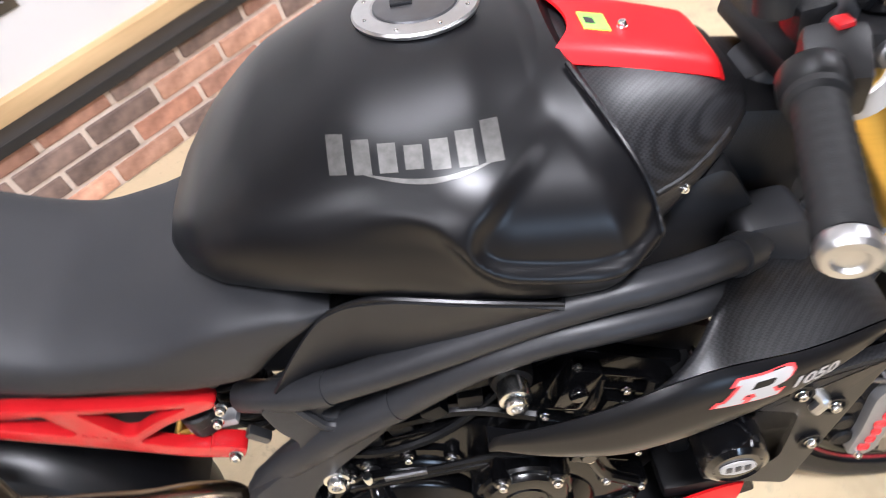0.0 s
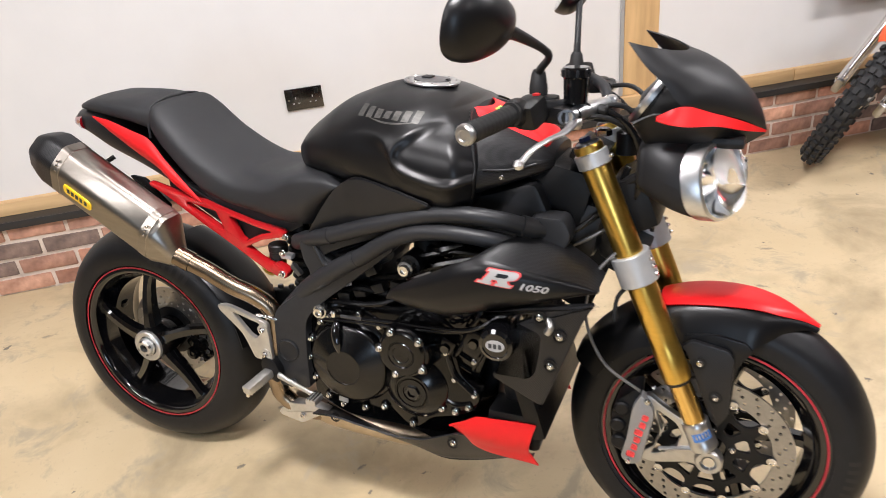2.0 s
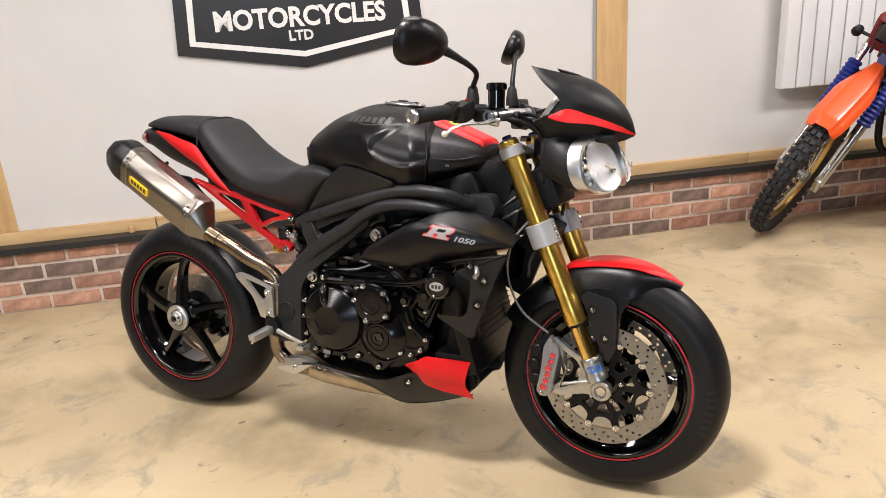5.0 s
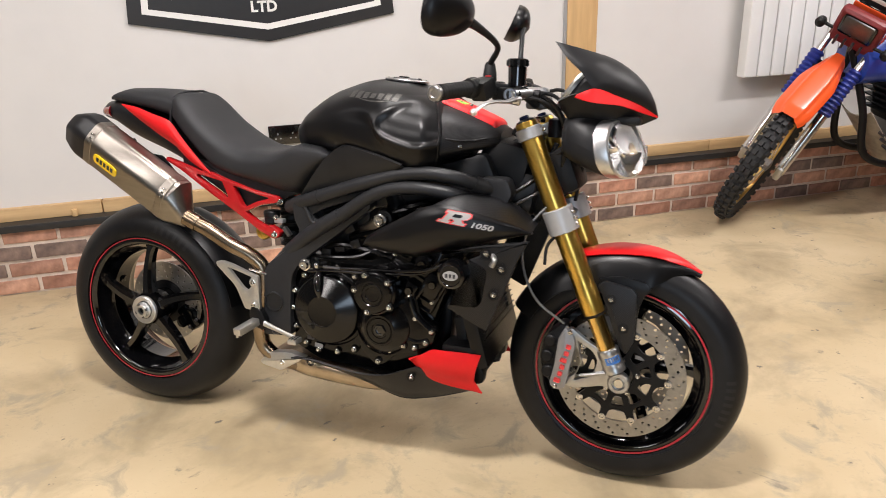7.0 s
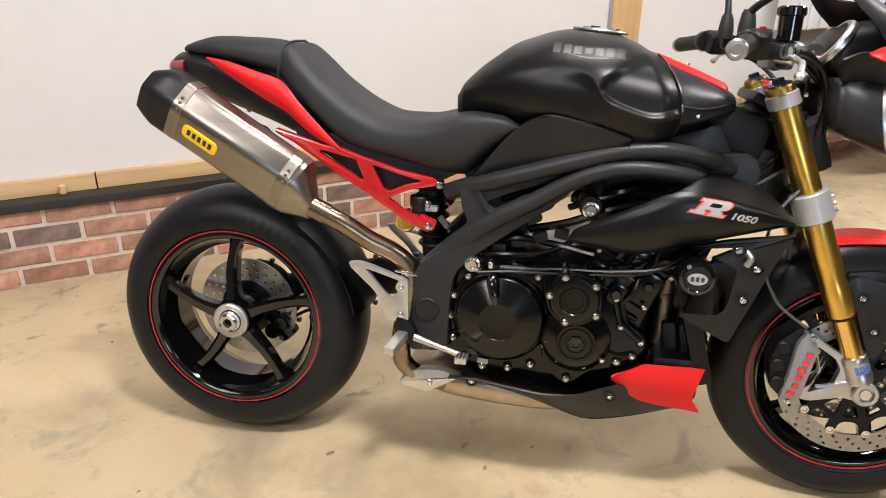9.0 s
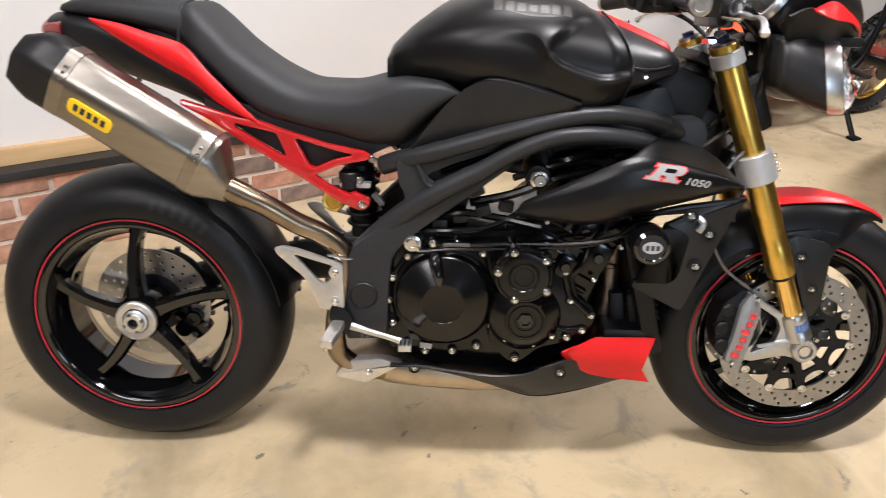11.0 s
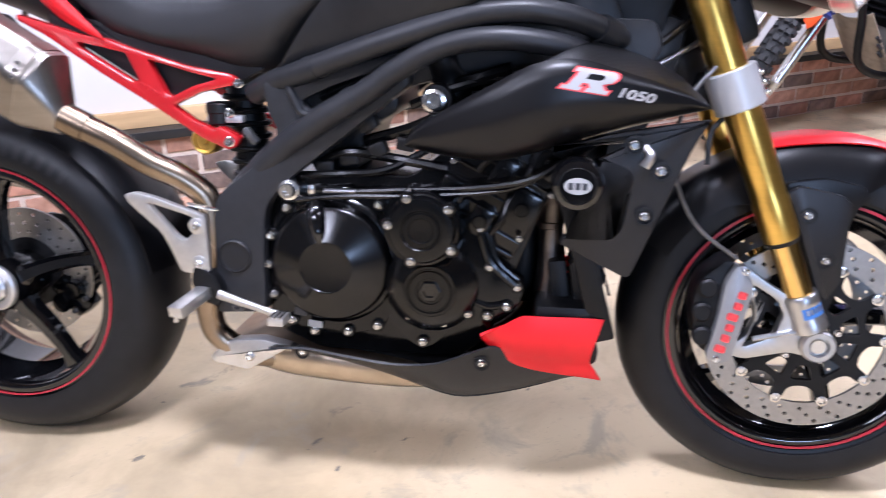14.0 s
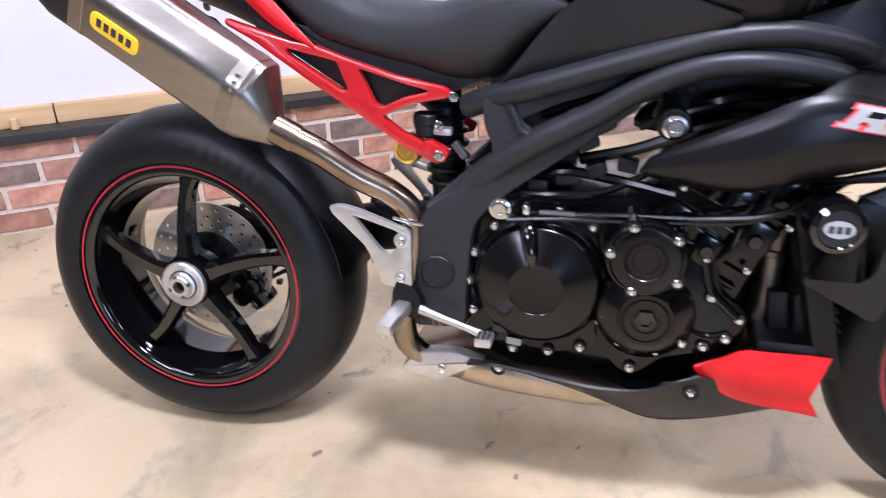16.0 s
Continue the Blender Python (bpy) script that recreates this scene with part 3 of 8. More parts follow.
part("board", plate(SIGN, -0.014, -0.001, 0.002), SIGN_BLACK, sign)
part("border", plate(scaled(SIGN, (0.895, 0.86)), -0.0165, -0.0142, holes=[scaled(SIGN, (0.845, 0.79))]), SIGN_WHITE, sign, "white border line", smooth=False)
words("MOTORCYCLES", 0.118, SIGN_WHITE, "lettering", sign, pose(0, -0.0155, 0.128, 90), "white capitals", bold=0.004, stretch=0.93)
words("LTD", 0.062, SIGN_WHITE, "lettering", sign, pose(-0.008, -0.0155, 0.048, 90), "white capitals", bold=0.002)
for k, w in ((0, 0.62), (1, 0.42)):
    part("bar", box(w, 0.003, 0.085, (0, -0.0152, 0.28 + 0.13 * k), 0.001), SIGN_WHITE, sign, "white block of dealer name")

# double socket
socket = tagged(empty("wall_socket", ROOM @ pose(0.337, WALL, 0.59)), "black double wall socket with chrome rim", "socket")
part("faceplate", box(0.15, 0.009, 0.088, (0, -0.0046, 0), 0.003), BLACK_NICKEL, socket)
for s in (-1, 1):
    part("switch", box(0.014, 0.006, 0.022, (s * 0.052, -0.011, 0.026), 0.0015), SIGN_WHITE if s > 2 else PLASTIC, socket)
    for dx, dz, w, h in ((0, 0.006, 0.004, 0.009), (-0.011, -0.016, 0.007, 0.0045), (0.011, -0.016, 0.007, 0.0045)):
        part("pin_hole", box(w, 0.002, h, (s * 0.034 + dx, -0.0095, dz)), ALLOY_GREY, socket, smooth=False)
    part("screw", lathe([(0.003, 0), (0.003, -0.0015)], 10, at=(s * 0.062, -0.009, 0)), STEEL, socket)

# column radiator
radiator = tagged(empty("radiator", ROOM @ pose(2.715, WALL, 0.708)), "white enamelled column radiator hung on the wall", "radiator")
RADW, RADH = 0.0835, 0.62
for k in range(12):
    fin = box(RADW - 0.006, 0.07, RADH, (RADW * (k + 0.5), -0.075, RADH / 2), 0.012, segments=3)
    part("column", fin, RADIATOR_WHITE, radiator)
for z in (0.06, RADH - 0.06):
    part("header_tube", tube([(0.01, -0.075, z), (RADW * 12 - 0.01, -0.075, z)], 0.016, 12, smooth=False), RADIATOR_WHITE, radiator)
    for x in (0.2, 0.8):
        part("bracket", box(0.03, 0.045, 0.02, (x, -0.0205, z)), RADIATOR_WHITE, radiator)

# ---- the black motorcycle, in its own frame: x ahead from the rear contact, y to its left, z up in its plane ----
BIKE = pose(0.010, -0.330, 0.0, -8.0, 0, 2.9)
# Euler XYZ turns the lean first, then the heading
bike = tagged(empty("motorcycle", BIKE), "satin black naked sports motorcycle with red and gold parts", "motorcycle")


def tyre_profile(rim, width, radius, crown, n=14):
    """Section of a road tyre, from bead to bead: (radius, offset)."""
    pts = []
    for k in range(n + 1):
        a = math.pi * (k / n) - math.pi / 2
        y = width / 2 * math.sin(a) * (1.0 if abs(math.sin(a)) < 1 else 1)
        shoulder = radius - crown
        r = shoulder + crown * max(0.0, math.cos(a)) ** 0.9
        pts.append((r, y))
    side = [(rim, -width * 0.40), (rim + 0.012, -width * 0.435), (rim + 0.35 * (radius - crown - rim), -width * 0.485)]
    return side + pts + [(r, -y) for r, y in side[::-1]] + [(rim - 0.004, width * 0.33), (rim - 0.004, -width * 0.33)]


def rim_profile(rim, half, depth=0.075):
    """Section of a cast rim: lips, wells and a dropped centre."""
    outer = [(rim - 0.006, -half), (rim + 0.007, -half + 0.002), (rim + 0.007, -half + 0.008), (rim - 0.005, -half + 0.012)]
    well = [(rim - 0.03, -half * 0.45), (rim - 0.03, half * 0.45)]
    back = [(r, -y) for r, y in outer[::-1]]
    lip = [(rim - 0.008, -half - 0.0006), (rim - 0.012, -half + 0.0005), (rim - 0.0155, -half + 0.003), (rim - 0.018, -half + 0.007), (rim - 0.02, -half + 0.014), (rim - 0.027, -half * 0.6), (rim - 0.042, -half * 0.36)]
    inner = [(r, -y) for r, y in lip] + lip[::-1]
    return outer + well + back + inner


def spoke(r0, r1, angle, sweep, w0, w1, y0, y1, t0, t1, n=9):
    """One curved spoke, from hub to rim."""
    bm, rings = bmesh.new(), []
    for i in range(n + 1):
        s = i / n
        r = r0 + (r1 - r0) * s
        a = angle + sweep * s * s
        flare = 1 + 1.1 * max(0, (s - 0.8) / 0.2) ** 2 + 0.5 * max(0, (0.15 - s) / 0.15)
        w = (w0 + (w1 - w0) * s) / 2 * flare
        t = (t0 + (t1 - t0) * s) / 2
        y = y0 + (y1 - y0) * s
        c, d = Vector((math.cos(a), 0, math.sin(a))), Vector((-math.sin(a), 0, math.cos(a)))
        ringp = []
        for u, v in ((-1, -0.55), (-0.55, -1), (0.55, -1), (1, -0.55), (1, 0.55), (0.55, 1), (-0.55, 1), (-1, 0.55)):
            ringp.append(c * r + d * (w * u) + Vector((0, y + t * v, 0)))
        rings.append(ringp)
    skin(bm, rings)
    return bm


def bolt_mesh(r, h, flange=1.3):
    """A flanged socket bolt head that looks along -y."""
    r *= 0.78
    return lathe([(r * flange, 0), (r * flange, -h * 0.2), (r * 1.05, -h * 0.3), (r, -h * 0.85), (r * 0.85, -h), (r * 0.5, -h), (r * 0.45, -h * 0.55), (0.0001, -h * 0.55)], 12)


BOLT = {}


def bolt(x, y, z, r, parent, material=None, h=None, name="bolt", label="", left=False, turn=None):
    """A bolt on the right (or left) side; alike bolts share one mesh."""
    material = material or STEEL
    key = (round(r, 4), material.name, name)
    m = turn @ pose(0, 0, 0) if turn else pose(0, 0, 0, 0, 0, 180 if left else 0)
    m = Matrix.Translation((x, y, z)) @ m
    if key not in BOLT:
        BOLT[key] = part(name, bolt_mesh(r, h or r * 1.1), material, parent, label, m=m)
        return BOLT[key]
    return again(BOLT[key], m, parent)


def disc_mesh(ro, ri, y0, y1, holes, hole_r, wave=0.0, rings=3, n=96):
    outline = [((ro + wave * math.cos(10 * a)) * math.cos(a), (ro + wave * math.cos(10 * a)) * math.sin(a)) for a in (2 * math.pi * k / n for k in range(n))]
    cut = [ring(ri, 48)]
    for k in range(holes):
        a = 2 * math.pi * k / holes
        for j in range(rings):
            rr = ri + (ro - ri) * (0.22 + 0.28 * j) + 0.002
            b = a + (j - 1) * (2 * math.pi / holes) * 0.33
            cut.append(ring(hole_r, 7, (rr * math.cos(b), rr * math.sin(b))))
    return plate(outline, y0, y1, 0, cut)


# rear wheel, on a single-sided arm
REAR = (0.014, 0.0, 0.3115)
rear = part("rear_wheel", lathe(rim_profile(0.219, 0.088), 72, loop=True), GLOSS_BLACK, bike, "gloss black cast wheel with red rim tape", m=pose(*REAR))
rear_tyre = part("tyre", lathe(tyre_profile(0.219, 0.188, 0.319, 0.076), 96, loop=True), RUBBER, rear, "wide black sports tyre")
part("pinstripe", lathe([(0.219, -0.0895), (0.2225, -0.0895), (0.2225, -0.0885), (0.219, -0.0885)], 80, loop=True), PINSTRIPE, rear, "red rim tape")
for k in range(5):
    part("spoke", spoke(0.035, 0.203, radians(95 + 72 * k), radians(-8), 0.034, 0.024, -0.068, -0.05, 0.046, 0.03), GLOSS_BLACK, rear)
part("hub", lathe([(0.03, -0.10), (0.045, -0.097), (0.052, -0.08), (0.053, -0.05), (0.046, 0.0), (0.04, 0.05), (0.02, 0.06)], 40), GLOSS_BLACK, rear)
for k in range(6):
    a = radians(78 - 5.0 * k)
    decal("lettering_bar", rear_tyre, [(r * math.cos(a + b), -0.25, r * math.sin(a + b)) for r, b in ((0.248, -0.022), (0.248, 0.022), (0.272, 0.022), (0.272, -0.022))], (0, 1, 0), RUBBER_SHEEN, rear, "", cuts=1)
part("hub_ring", lathe([(0.027, -0.094), (0.0285, -0.1045), (0.04, -0.1065), (0.0435, -0.104), (0.044, -0.097), (0.044, -0.09), (0.027, -0.09)], 48, loop=True), CAST_SILVER, rear, "bright machined hub ring")
part("hub_well", lathe([(0.0272, -0.1), (0.026, -0.1035), (0.0001, -0.1035)], 40), DARK_STEEL, rear)
nut = lathe([(0.0262, -0.103), (0.0262, -0.107), (0.0225, -0.109), (0.0215, -0.117), (0.0195, -0.119), (0.0145, -0.119), (0.0135, -0.104), (0.0001, -0.104)], 12)
part("axle_nut", nut, RIM_SILVER, rear, "large notched steel hub nut", smooth=False)
for k in range(4):
    a = math.pi * k / 2 + 0.35
    part("nut_notch", box(0.005, 0.006, 0.008, (0.0195 * math.cos(a), -0.1165, 0.0195 * math.sin(a)), 0.0008, m=pose(0, 0, 0, 0, -math.degrees(a), 0)), DARK_STEEL, rear)
part("axle_tube", lathe([(0.0142, -0.104), (0.0142, -0.1195), (0.0115, -0.1195), (0.011, -0.104)], 28, loop=True), RIM_SILVER, rear)
part("axle_bore", lathe([(0.0112, -0.108), (0.0001, -0.108)], 20), CAST_BLACK, rear)
part("brake_disc", disc_mesh(0.128, 0.066, 0.0, 0.005, 24, 0.004), DISC, rear, "drilled steel brake disc")
part("disc_carrier", plate(ring(0.07, 40), -0.004, 0.008, 0.002, [ring(0.03, 24)]), CAST_BLACK, rear)
for k in range(5):
    a = 2 * math.pi * k / 5 + 0.3
    part("valve_cap" if k == 0 else "rim_lug", box(0.012, 0.02, 0.02, (0.178 * math.cos(a), 0.0, 0.178 * math.sin(a)), 0.003, m=pose(0, 0, 0, 0, -math.degrees(a), 0)), GLOSS_BLACK, rear)

# front wheel
FRONT = (1.441, 0.0, 0.3)
front = part("front_wheel", lathe(rim_profile(0.216, 0.052), 72, loop=True), GLOSS_BLACK, bike, "gloss black cast wheel with red rim tape", m=pose(*FRONT, 0, 0, -1.6))
front_tyre = part("tyre", lathe(tyre_profile(0.216, 0.12, 0.3, 0.052), 80, loop=True), RUBBER, front, "black sports tyre")
part("pinstripe", lathe([(0.214, -0.0535), (0.2185, -0.0535), (0.2185, -0.0525), (0.214, -0.0525)], 80, loop=True), PINSTRIPE, front, "red rim tape")
for k in range(5):
    part("spoke", spoke(0.03, 0.2, radians(10 + 72 * k), radians(-8), 0.034, 0.024, 0.0, 0.0, 0.05, 0.03), GLOSS_BLACK, front)
part("hub", lathe([(0.02, -0.07), (0.034, -0.068), (0.038, -0.05), (0.034, -0.02), (0.034, 0.02), (0.038, 0.05), (0.034, 0.068), (0.02, 0.07)], 32), GLOSS_BLACK, front)


def front_disc(y, name_label):
    """Floating disc: drilled ring, bobbins and a spider with windows."""
    d = part("brake_disc", disc_mesh(0.160, 0.119, y - 0.0025, y + 0.0025, 26, 0.0037), DISC, front, name_label)
    outline = []
    for k in range(10):
        a = 2 * math.pi * k / 10
        outline += [(r * math.cos(a + b), r * math.sin(a + b)) for r, b in ((0.088, -0.235), (0.095, -0.105), (0.114, -0.08), (0.1235, -0.055), (0.1235, 0.055), (0.114, 0.08), (0.095, 0.105), (0.088, 0.235))]
    windows = []
    for k in range(10):
        a = 2 * math.pi * (k + 0.5) / 10
        windows.append(rounded([((r) * math.cos(a + b), r * math.sin(a + b)) for r, b in ((0.052, -0.17), (0.079, -0.22), (0.079, 0.22), (0.052, 0.17))], 0.006, 3))
    part("disc_carrier", plate(rounded(outline, 0.006, 3), y - 0.004, y + 0.003, 0, windows + [ring(0.034, 30)]), CAST_BLACK, front, "black spoked disc carrier")
    for k in range(10):
        a = 2 * math.pi * k / 10
        part("bobbin", lathe([(0.009, y - 0.005), (0.009, y - 0.0065), (0.0055, y - 0.007), (0.004, y - 0.0045), (0.0001, y - 0.0045)], 12, at=(0.117 * math.cos(a), 0, 0.117 * math.sin(a))), STEEL, front)
    for k in range(5):
        a = 2 * math.pi * k / 5 + 0.2
        bolt(0.045 * math.cos(a), y - 0.004, 0.045 * math.sin(a), 0.006, front)


for k in range(7):
    a = radians(4 - 4.2 * k)
    for side in (-1, 1):
        corners = [(r * math.cos(a + b), side * 0.2, r * math.sin(a + b)) for r, b in ((0.25, -0.018), (0.25, 0.018), (0.272, 0.018), (0.272, -0.018))]
        decal("lettering_bar", front_tyre, corners, (0, -side, 0), RUBBER_SHEEN, front, "", cuts=1)
front_disc(-0.074, "drilled steel floating brake disc")
front_disc(0.074, "drilled steel floating brake disc")

# fork: upside-down legs
RAKE = math.atan(0.42)


def on_fork(z, y=-0.105, ahead=0.0):
    """A place on a leg's axis at the height z, moved ahead square to it."""
    return Vector((1.18 + (0.92 - z) * 0.42 + ahead * math.cos(RAKE), y, z + ahead * math.sin(RAKE)))


def leg(z0, z1, radii, y, segs=32):
    """A turned bar along the leg from height z0 to z1: (share of the way, radius)."""
    a, b = on_fork(z0, y), on_fork(z1, y)
    m = Matrix.Translation(a) @ (b - a).to_track_quat("Z", "Y").to_matrix().to_4x4()
    L = (b - a).length
    return lathe([(r, s * L) for s, r in radii], segs, "z", m=m)


for y in (-0.105, 0.105):
    fork = part("fork_leg", leg(0.92, 0.468, [(0, 0.0255), (0.01, 0.0268), (0.42, 0.0268), (0.52, 0.0262), (0.55, 0.0275), (0.72, 0.0275), (0.8, 0.0262), (0.86, 0.0262), (0.87, 0.0275), (0.985, 0.0275), (1, 0.0265)], y), GOLD, bike, "gold anodised fork tube")
    part("dust_seal", leg(0.469, 0.461, [(0, 0.0262), (0.2, 0.0268), (1, 0.0235)], y), PLASTIC, fork)
    part("inner_tube", leg(0.465, 0.365, [(0, 0.0215), (1, 0.0215)], y), GOLD_TUBE, fork, "polished gold inner tube")
    part("axle_clamp_sleeve", leg(0.382, 0.325, [(0, 0.0245), (0.06, 0.0268), (0.3, 0.0268), (0.32, 0.0262), (0.72, 0.0262), (0.76, 0.0275), (1, 0.0275)], y), ALLOY, fork, "silver fork foot")
    fa, fb = on_fork(0.369, y), on_fork(0.348, y)
    fm = Matrix.Translation(fa) @ (fb - fa).to_track_quat("Z", "Y").to_matrix().to_4x4()
    patch = sheet(lambda u, v: fa + (fb - fa) * v + Vector((math.cos(RAKE) * math.sin(1.5 * u - 0.35), (-1 if y < 0 else 1) * math.cos(1.5 * u - 0.35), math.sin(RAKE) * math.sin(1.5 * u - 0.35))) * 0.0266, 12, 2, 0.0008)
    part("fork_band", patch, BLUE_DECAL, fork, "blue maker's sticker with plain bars")
    for k in range(5):
        ang = 1.5 * (0.2 + 0.15 * k) - 0.35
        w = Vector((math.cos(RAKE) * math.sin(ang), (-1 if y < 0 else 1) * math.cos(ang), math.sin(RAKE) * math.sin(ang)))
        part("band_bar", box(0.003, 0.0008, 0.009, fa + (fb - fa) * 0.5 + w * 0.0277, m=Matrix((w.cross((fa - fb).normalized()), w, (fa - fb).normalized())).transposed().to_4x4()), ALLOY, fork)
    part("fork_cap", leg(0.926, 0.918, [(0, 0.014), (0.3, 0.022), (1, 0.0245)], y), DARK_STEEL, fork)
    part("adjuster", leg(0.934, 0.925, [(0, 0.006), (0.1, 0.012), (1, 0.0125)], y, 6), DARK_BLUE, fork, "dark blue preload adjuster")
    s = -1 if y < 0 else 1
    # axle lug and caliper bracket
    part("axle_lug", lathe([(0.0255, s * 0.10), (0.0265, s * 0.103), (0.0265, s * 0.122), (0.0235, s * 0.126), (0.0165, s * 0.126), (0.0155, s * 0.118), (0.0001, s * 0.118)], 32, at=(1.441, 0, 0.3)), ALLOY, fork)
    bracket = rounded([(1.447, 0.322), (1.418, 0.365), (1.40, 0.372), (1.352, 0.4), (1.318, 0.425), (1.308, 0.415), (1.335, 0.372), (1.35, 0.345), (1.335, 0.308), (1.312, 0.29), (1.302, 0.275), (1.335, 0.268), (1.40, 0.284), (1.44, 0.276)], 0.008, 3)
    hole = rounded([(1.334, 0.395), (1.374, 0.37), (1.387, 0.347), (1.377, 0.309), (1.33, 0.287), (1.346, 0.335)], 0.008, 3)
    part("caliper_bracket", plate(bracket, s * 0.112, s * 0.094, 0.002, [hole]), ALLOY, fork, "cast alloy radial caliper bracket")
    part("bracket_rib", tube([(1.345, s * 0.111, 0.303), (1.40, s * 0.114, 0.318), (1.43, s * 0.114, 0.32)], 0.0045, 8), ALLOY, fork)
    cal = rounded([(1.306, 0.43), (1.329, 0.405), (1.333, 0.385), (1.312, 0.27), (1.292, 0.262), (1.272, 0.275), (1.283, 0.33), (1.29, 0.4)], 0.008, 3)
    caliper = part("brake_caliper", plate(cal, s * 0.128, s * 0.1, 0.004), CALIPER_GREY, fork.parent, "grey four piston brake caliper")
    part("inner_half", plate(rounded([(1.305, 0.43), (1.29, 0.43), (1.258, 0.40), (1.247, 0.365), (1.25, 0.32), (1.262, 0.283), (1.285, 0.27), (1.30, 0.33)], 0.01, 3), s * 0.113, s * 0.05, 0.005), CAST_BLACK, caliper)
    for px, pz in ((1.268, 0.385), (1.262, 0.345), (1.266, 0.305)):
        part("piston_boss", lathe([(0.016, s * 0.105), (0.016, s * 0.118), (0.012, s * 0.121), (0.0001, s * 0.121)], 20, at=(px, 0, pz)), CAST_BLACK, caliper)
    for px, pz in ((1.318, 0.418), (1.288, 0.272)):
        bolt(px, s * 0.128, pz, 0.006, caliper, left=s > 0)
    for k in range(6):
        f = k / 5
        part("bar", box(0.0125 + 0.004 * (k in (0, 3)), 0.0012, 0.0115, (1.294 + 0.0225 * f - 0.002 * (k in (0, 3)), s * 0.1287, 0.29 + 0.09 * f), 0.003, m=pose(0, 0, 0, 0, 14, 0)), RED_DECAL, caliper, "plain red bar of maker's lettering")
part("axle", lathe([(0.011, -0.123), (0.0125, -0.121), (0.0125, 0.121), (0.011, 0.123)], 24, at=(1.441, 0, 0.3)), STEEL, bike)

# yokes
for z, h, r, name in ((0.894, 0.026, 0.0312, "top_yoke"), (0.69, 0.056, 0.0375, "bottom_yoke")):
    m = Matrix.Translation(on_fork(z, 0, -0.022)) @ pose(0, 0, 0, 0, math.degrees(RAKE), 0)
    yoke = part(name, box(0.06, 0.165, h * 0.8, bevel=0.006, m=m), CAST_BLACK, bike, "black fork yoke with grey anodised clamps")
    for y in (-0.105, 0.105):
        a, b = on_fork(z + h / 2, y), on_fork(z - h / 2, y)
        m = Matrix.Translation(a) @ (b - a).to_track_quat("Z", "Y").to_matrix().to_4x4()
        L = (b - a).length
        part("fork_clamp", lathe([(r - 0.002, 0), (r, 0.002), (r, L - 0.002), (r - 0.002, L), (0.0262, L), (0.0262, 0)], 32, "z", m=m, loop=True), ALLOY_GREY, yoke, "grey anodised clamp")
    for y in (-0.105, 0.105):
        for dz in ((-0.014, 0.0, 0.014) if h > 0.04 else (0,)):
            q = on_fork(z + dz, y, 0.0)
            s = -1 if y < 0 else 1
            bolt(q.x + 0.034, q.y + s * 0.012, q.z + 0.012, 0.0052, yoke, turn=pose(0, 0, 0, 0, 0, 60 if s < 0 else 120))
part("steering_head", lathe([(0.03, -0.11), (0.037, -0.1), (0.037, 0.1), (0.03, 0.11)], 28, "z", m=Matrix.Translation((1.19, 0, 0.775)) @ pose(0, 0, 0, 0, -math.degrees(RAKE), 0)), FRAME_BLACK, bike)

# front mudguard round the tyre
def guard(theta, s, r_crown, half, drop):
    """A point of the guard at the angle theta round the axle, s from -1 to 1 across."""
    r = r_crown - drop * abs(s) ** 4.5
    return Vector((FRONT[0] + r * math.cos(theta), half * math.copysign(abs(s) ** 0.85, s), FRONT[2] + r * math.sin(theta)))


def guard_half(deg):
    return 0.014 + 0.066 * bump(deg, 55, 80)


def guard_skin(a0, a1, s0, s1, up=0.0, nu=40, nv=26, thick=0.003):
    def f(u, v):
        deg = a0 + (a1 - a0) * u
        drop = 0.008 + 0.078 * bump(deg, 58, 84) * (1 - 0.35 * bump(deg, 108, 128))
        s = s0 + (s1 - s0) * v
        return guard(radians(deg), s, 0.314 + up + 0.008 * bump(deg, 112, 150), guard_half(deg), drop)
    return sheet(f, nu, nv, thick)


mudguard = part("front_mudguard", guard_skin(57.2, 152, -1, 1), SATIN_BLACK, bike, "satin black front mudguard with a red top panel")
def red_top(u, v):
    deg = 57.6 + 54.4 * u
    w = 0.004 + 0.050 * math.sin(math.pi * min(1, 0.1 + 0.6 * u)) * bump(u, -0.1, 0.3)
    s = -1 + 2 * v
    half = guard_half(deg)
    return guard(radians(deg), s * min(1.0, w / half), 0.3155 + 0.003 * bump(u, 0.0, 0.25) + 0.004 * (1 - s * s), half, 0.05)


part("top_panel", sheet(red_top, 26, 10, 0.003), RED, mudguard, "bright red top panel")
# side mount with the carbon plate
both("side_stay", plate(rounded([(1.372, 0.55), (1.382, 0.52), (1.43, 0.385), (1.448, 0.362), (1.47, 0.4), (1.472, 0.48), (1.484, 0.515), (1.5, 0.53), (1.488, 0.548), (1.43, 0.56)], [0.01, 0.02, 0.02, 0.01, 0.02, 0.03, 0.03, 0.01, 0.01, 0.02], 4), -0.083, -0.073, 0.003), SATIN_BLACK, mudguard)
both("stay_cover", plate(rounded([(1.372, 0.535), (1.39, 0.548), (1.455, 0.535), (1.468, 0.52), (1.468, 0.40), (1.45, 0.366), (1.434, 0.384), (1.385, 0.512)], 0.006, 3), -0.098, -0.084, 0.003), CARBON, mudguard, "carbon patterned stay cover")
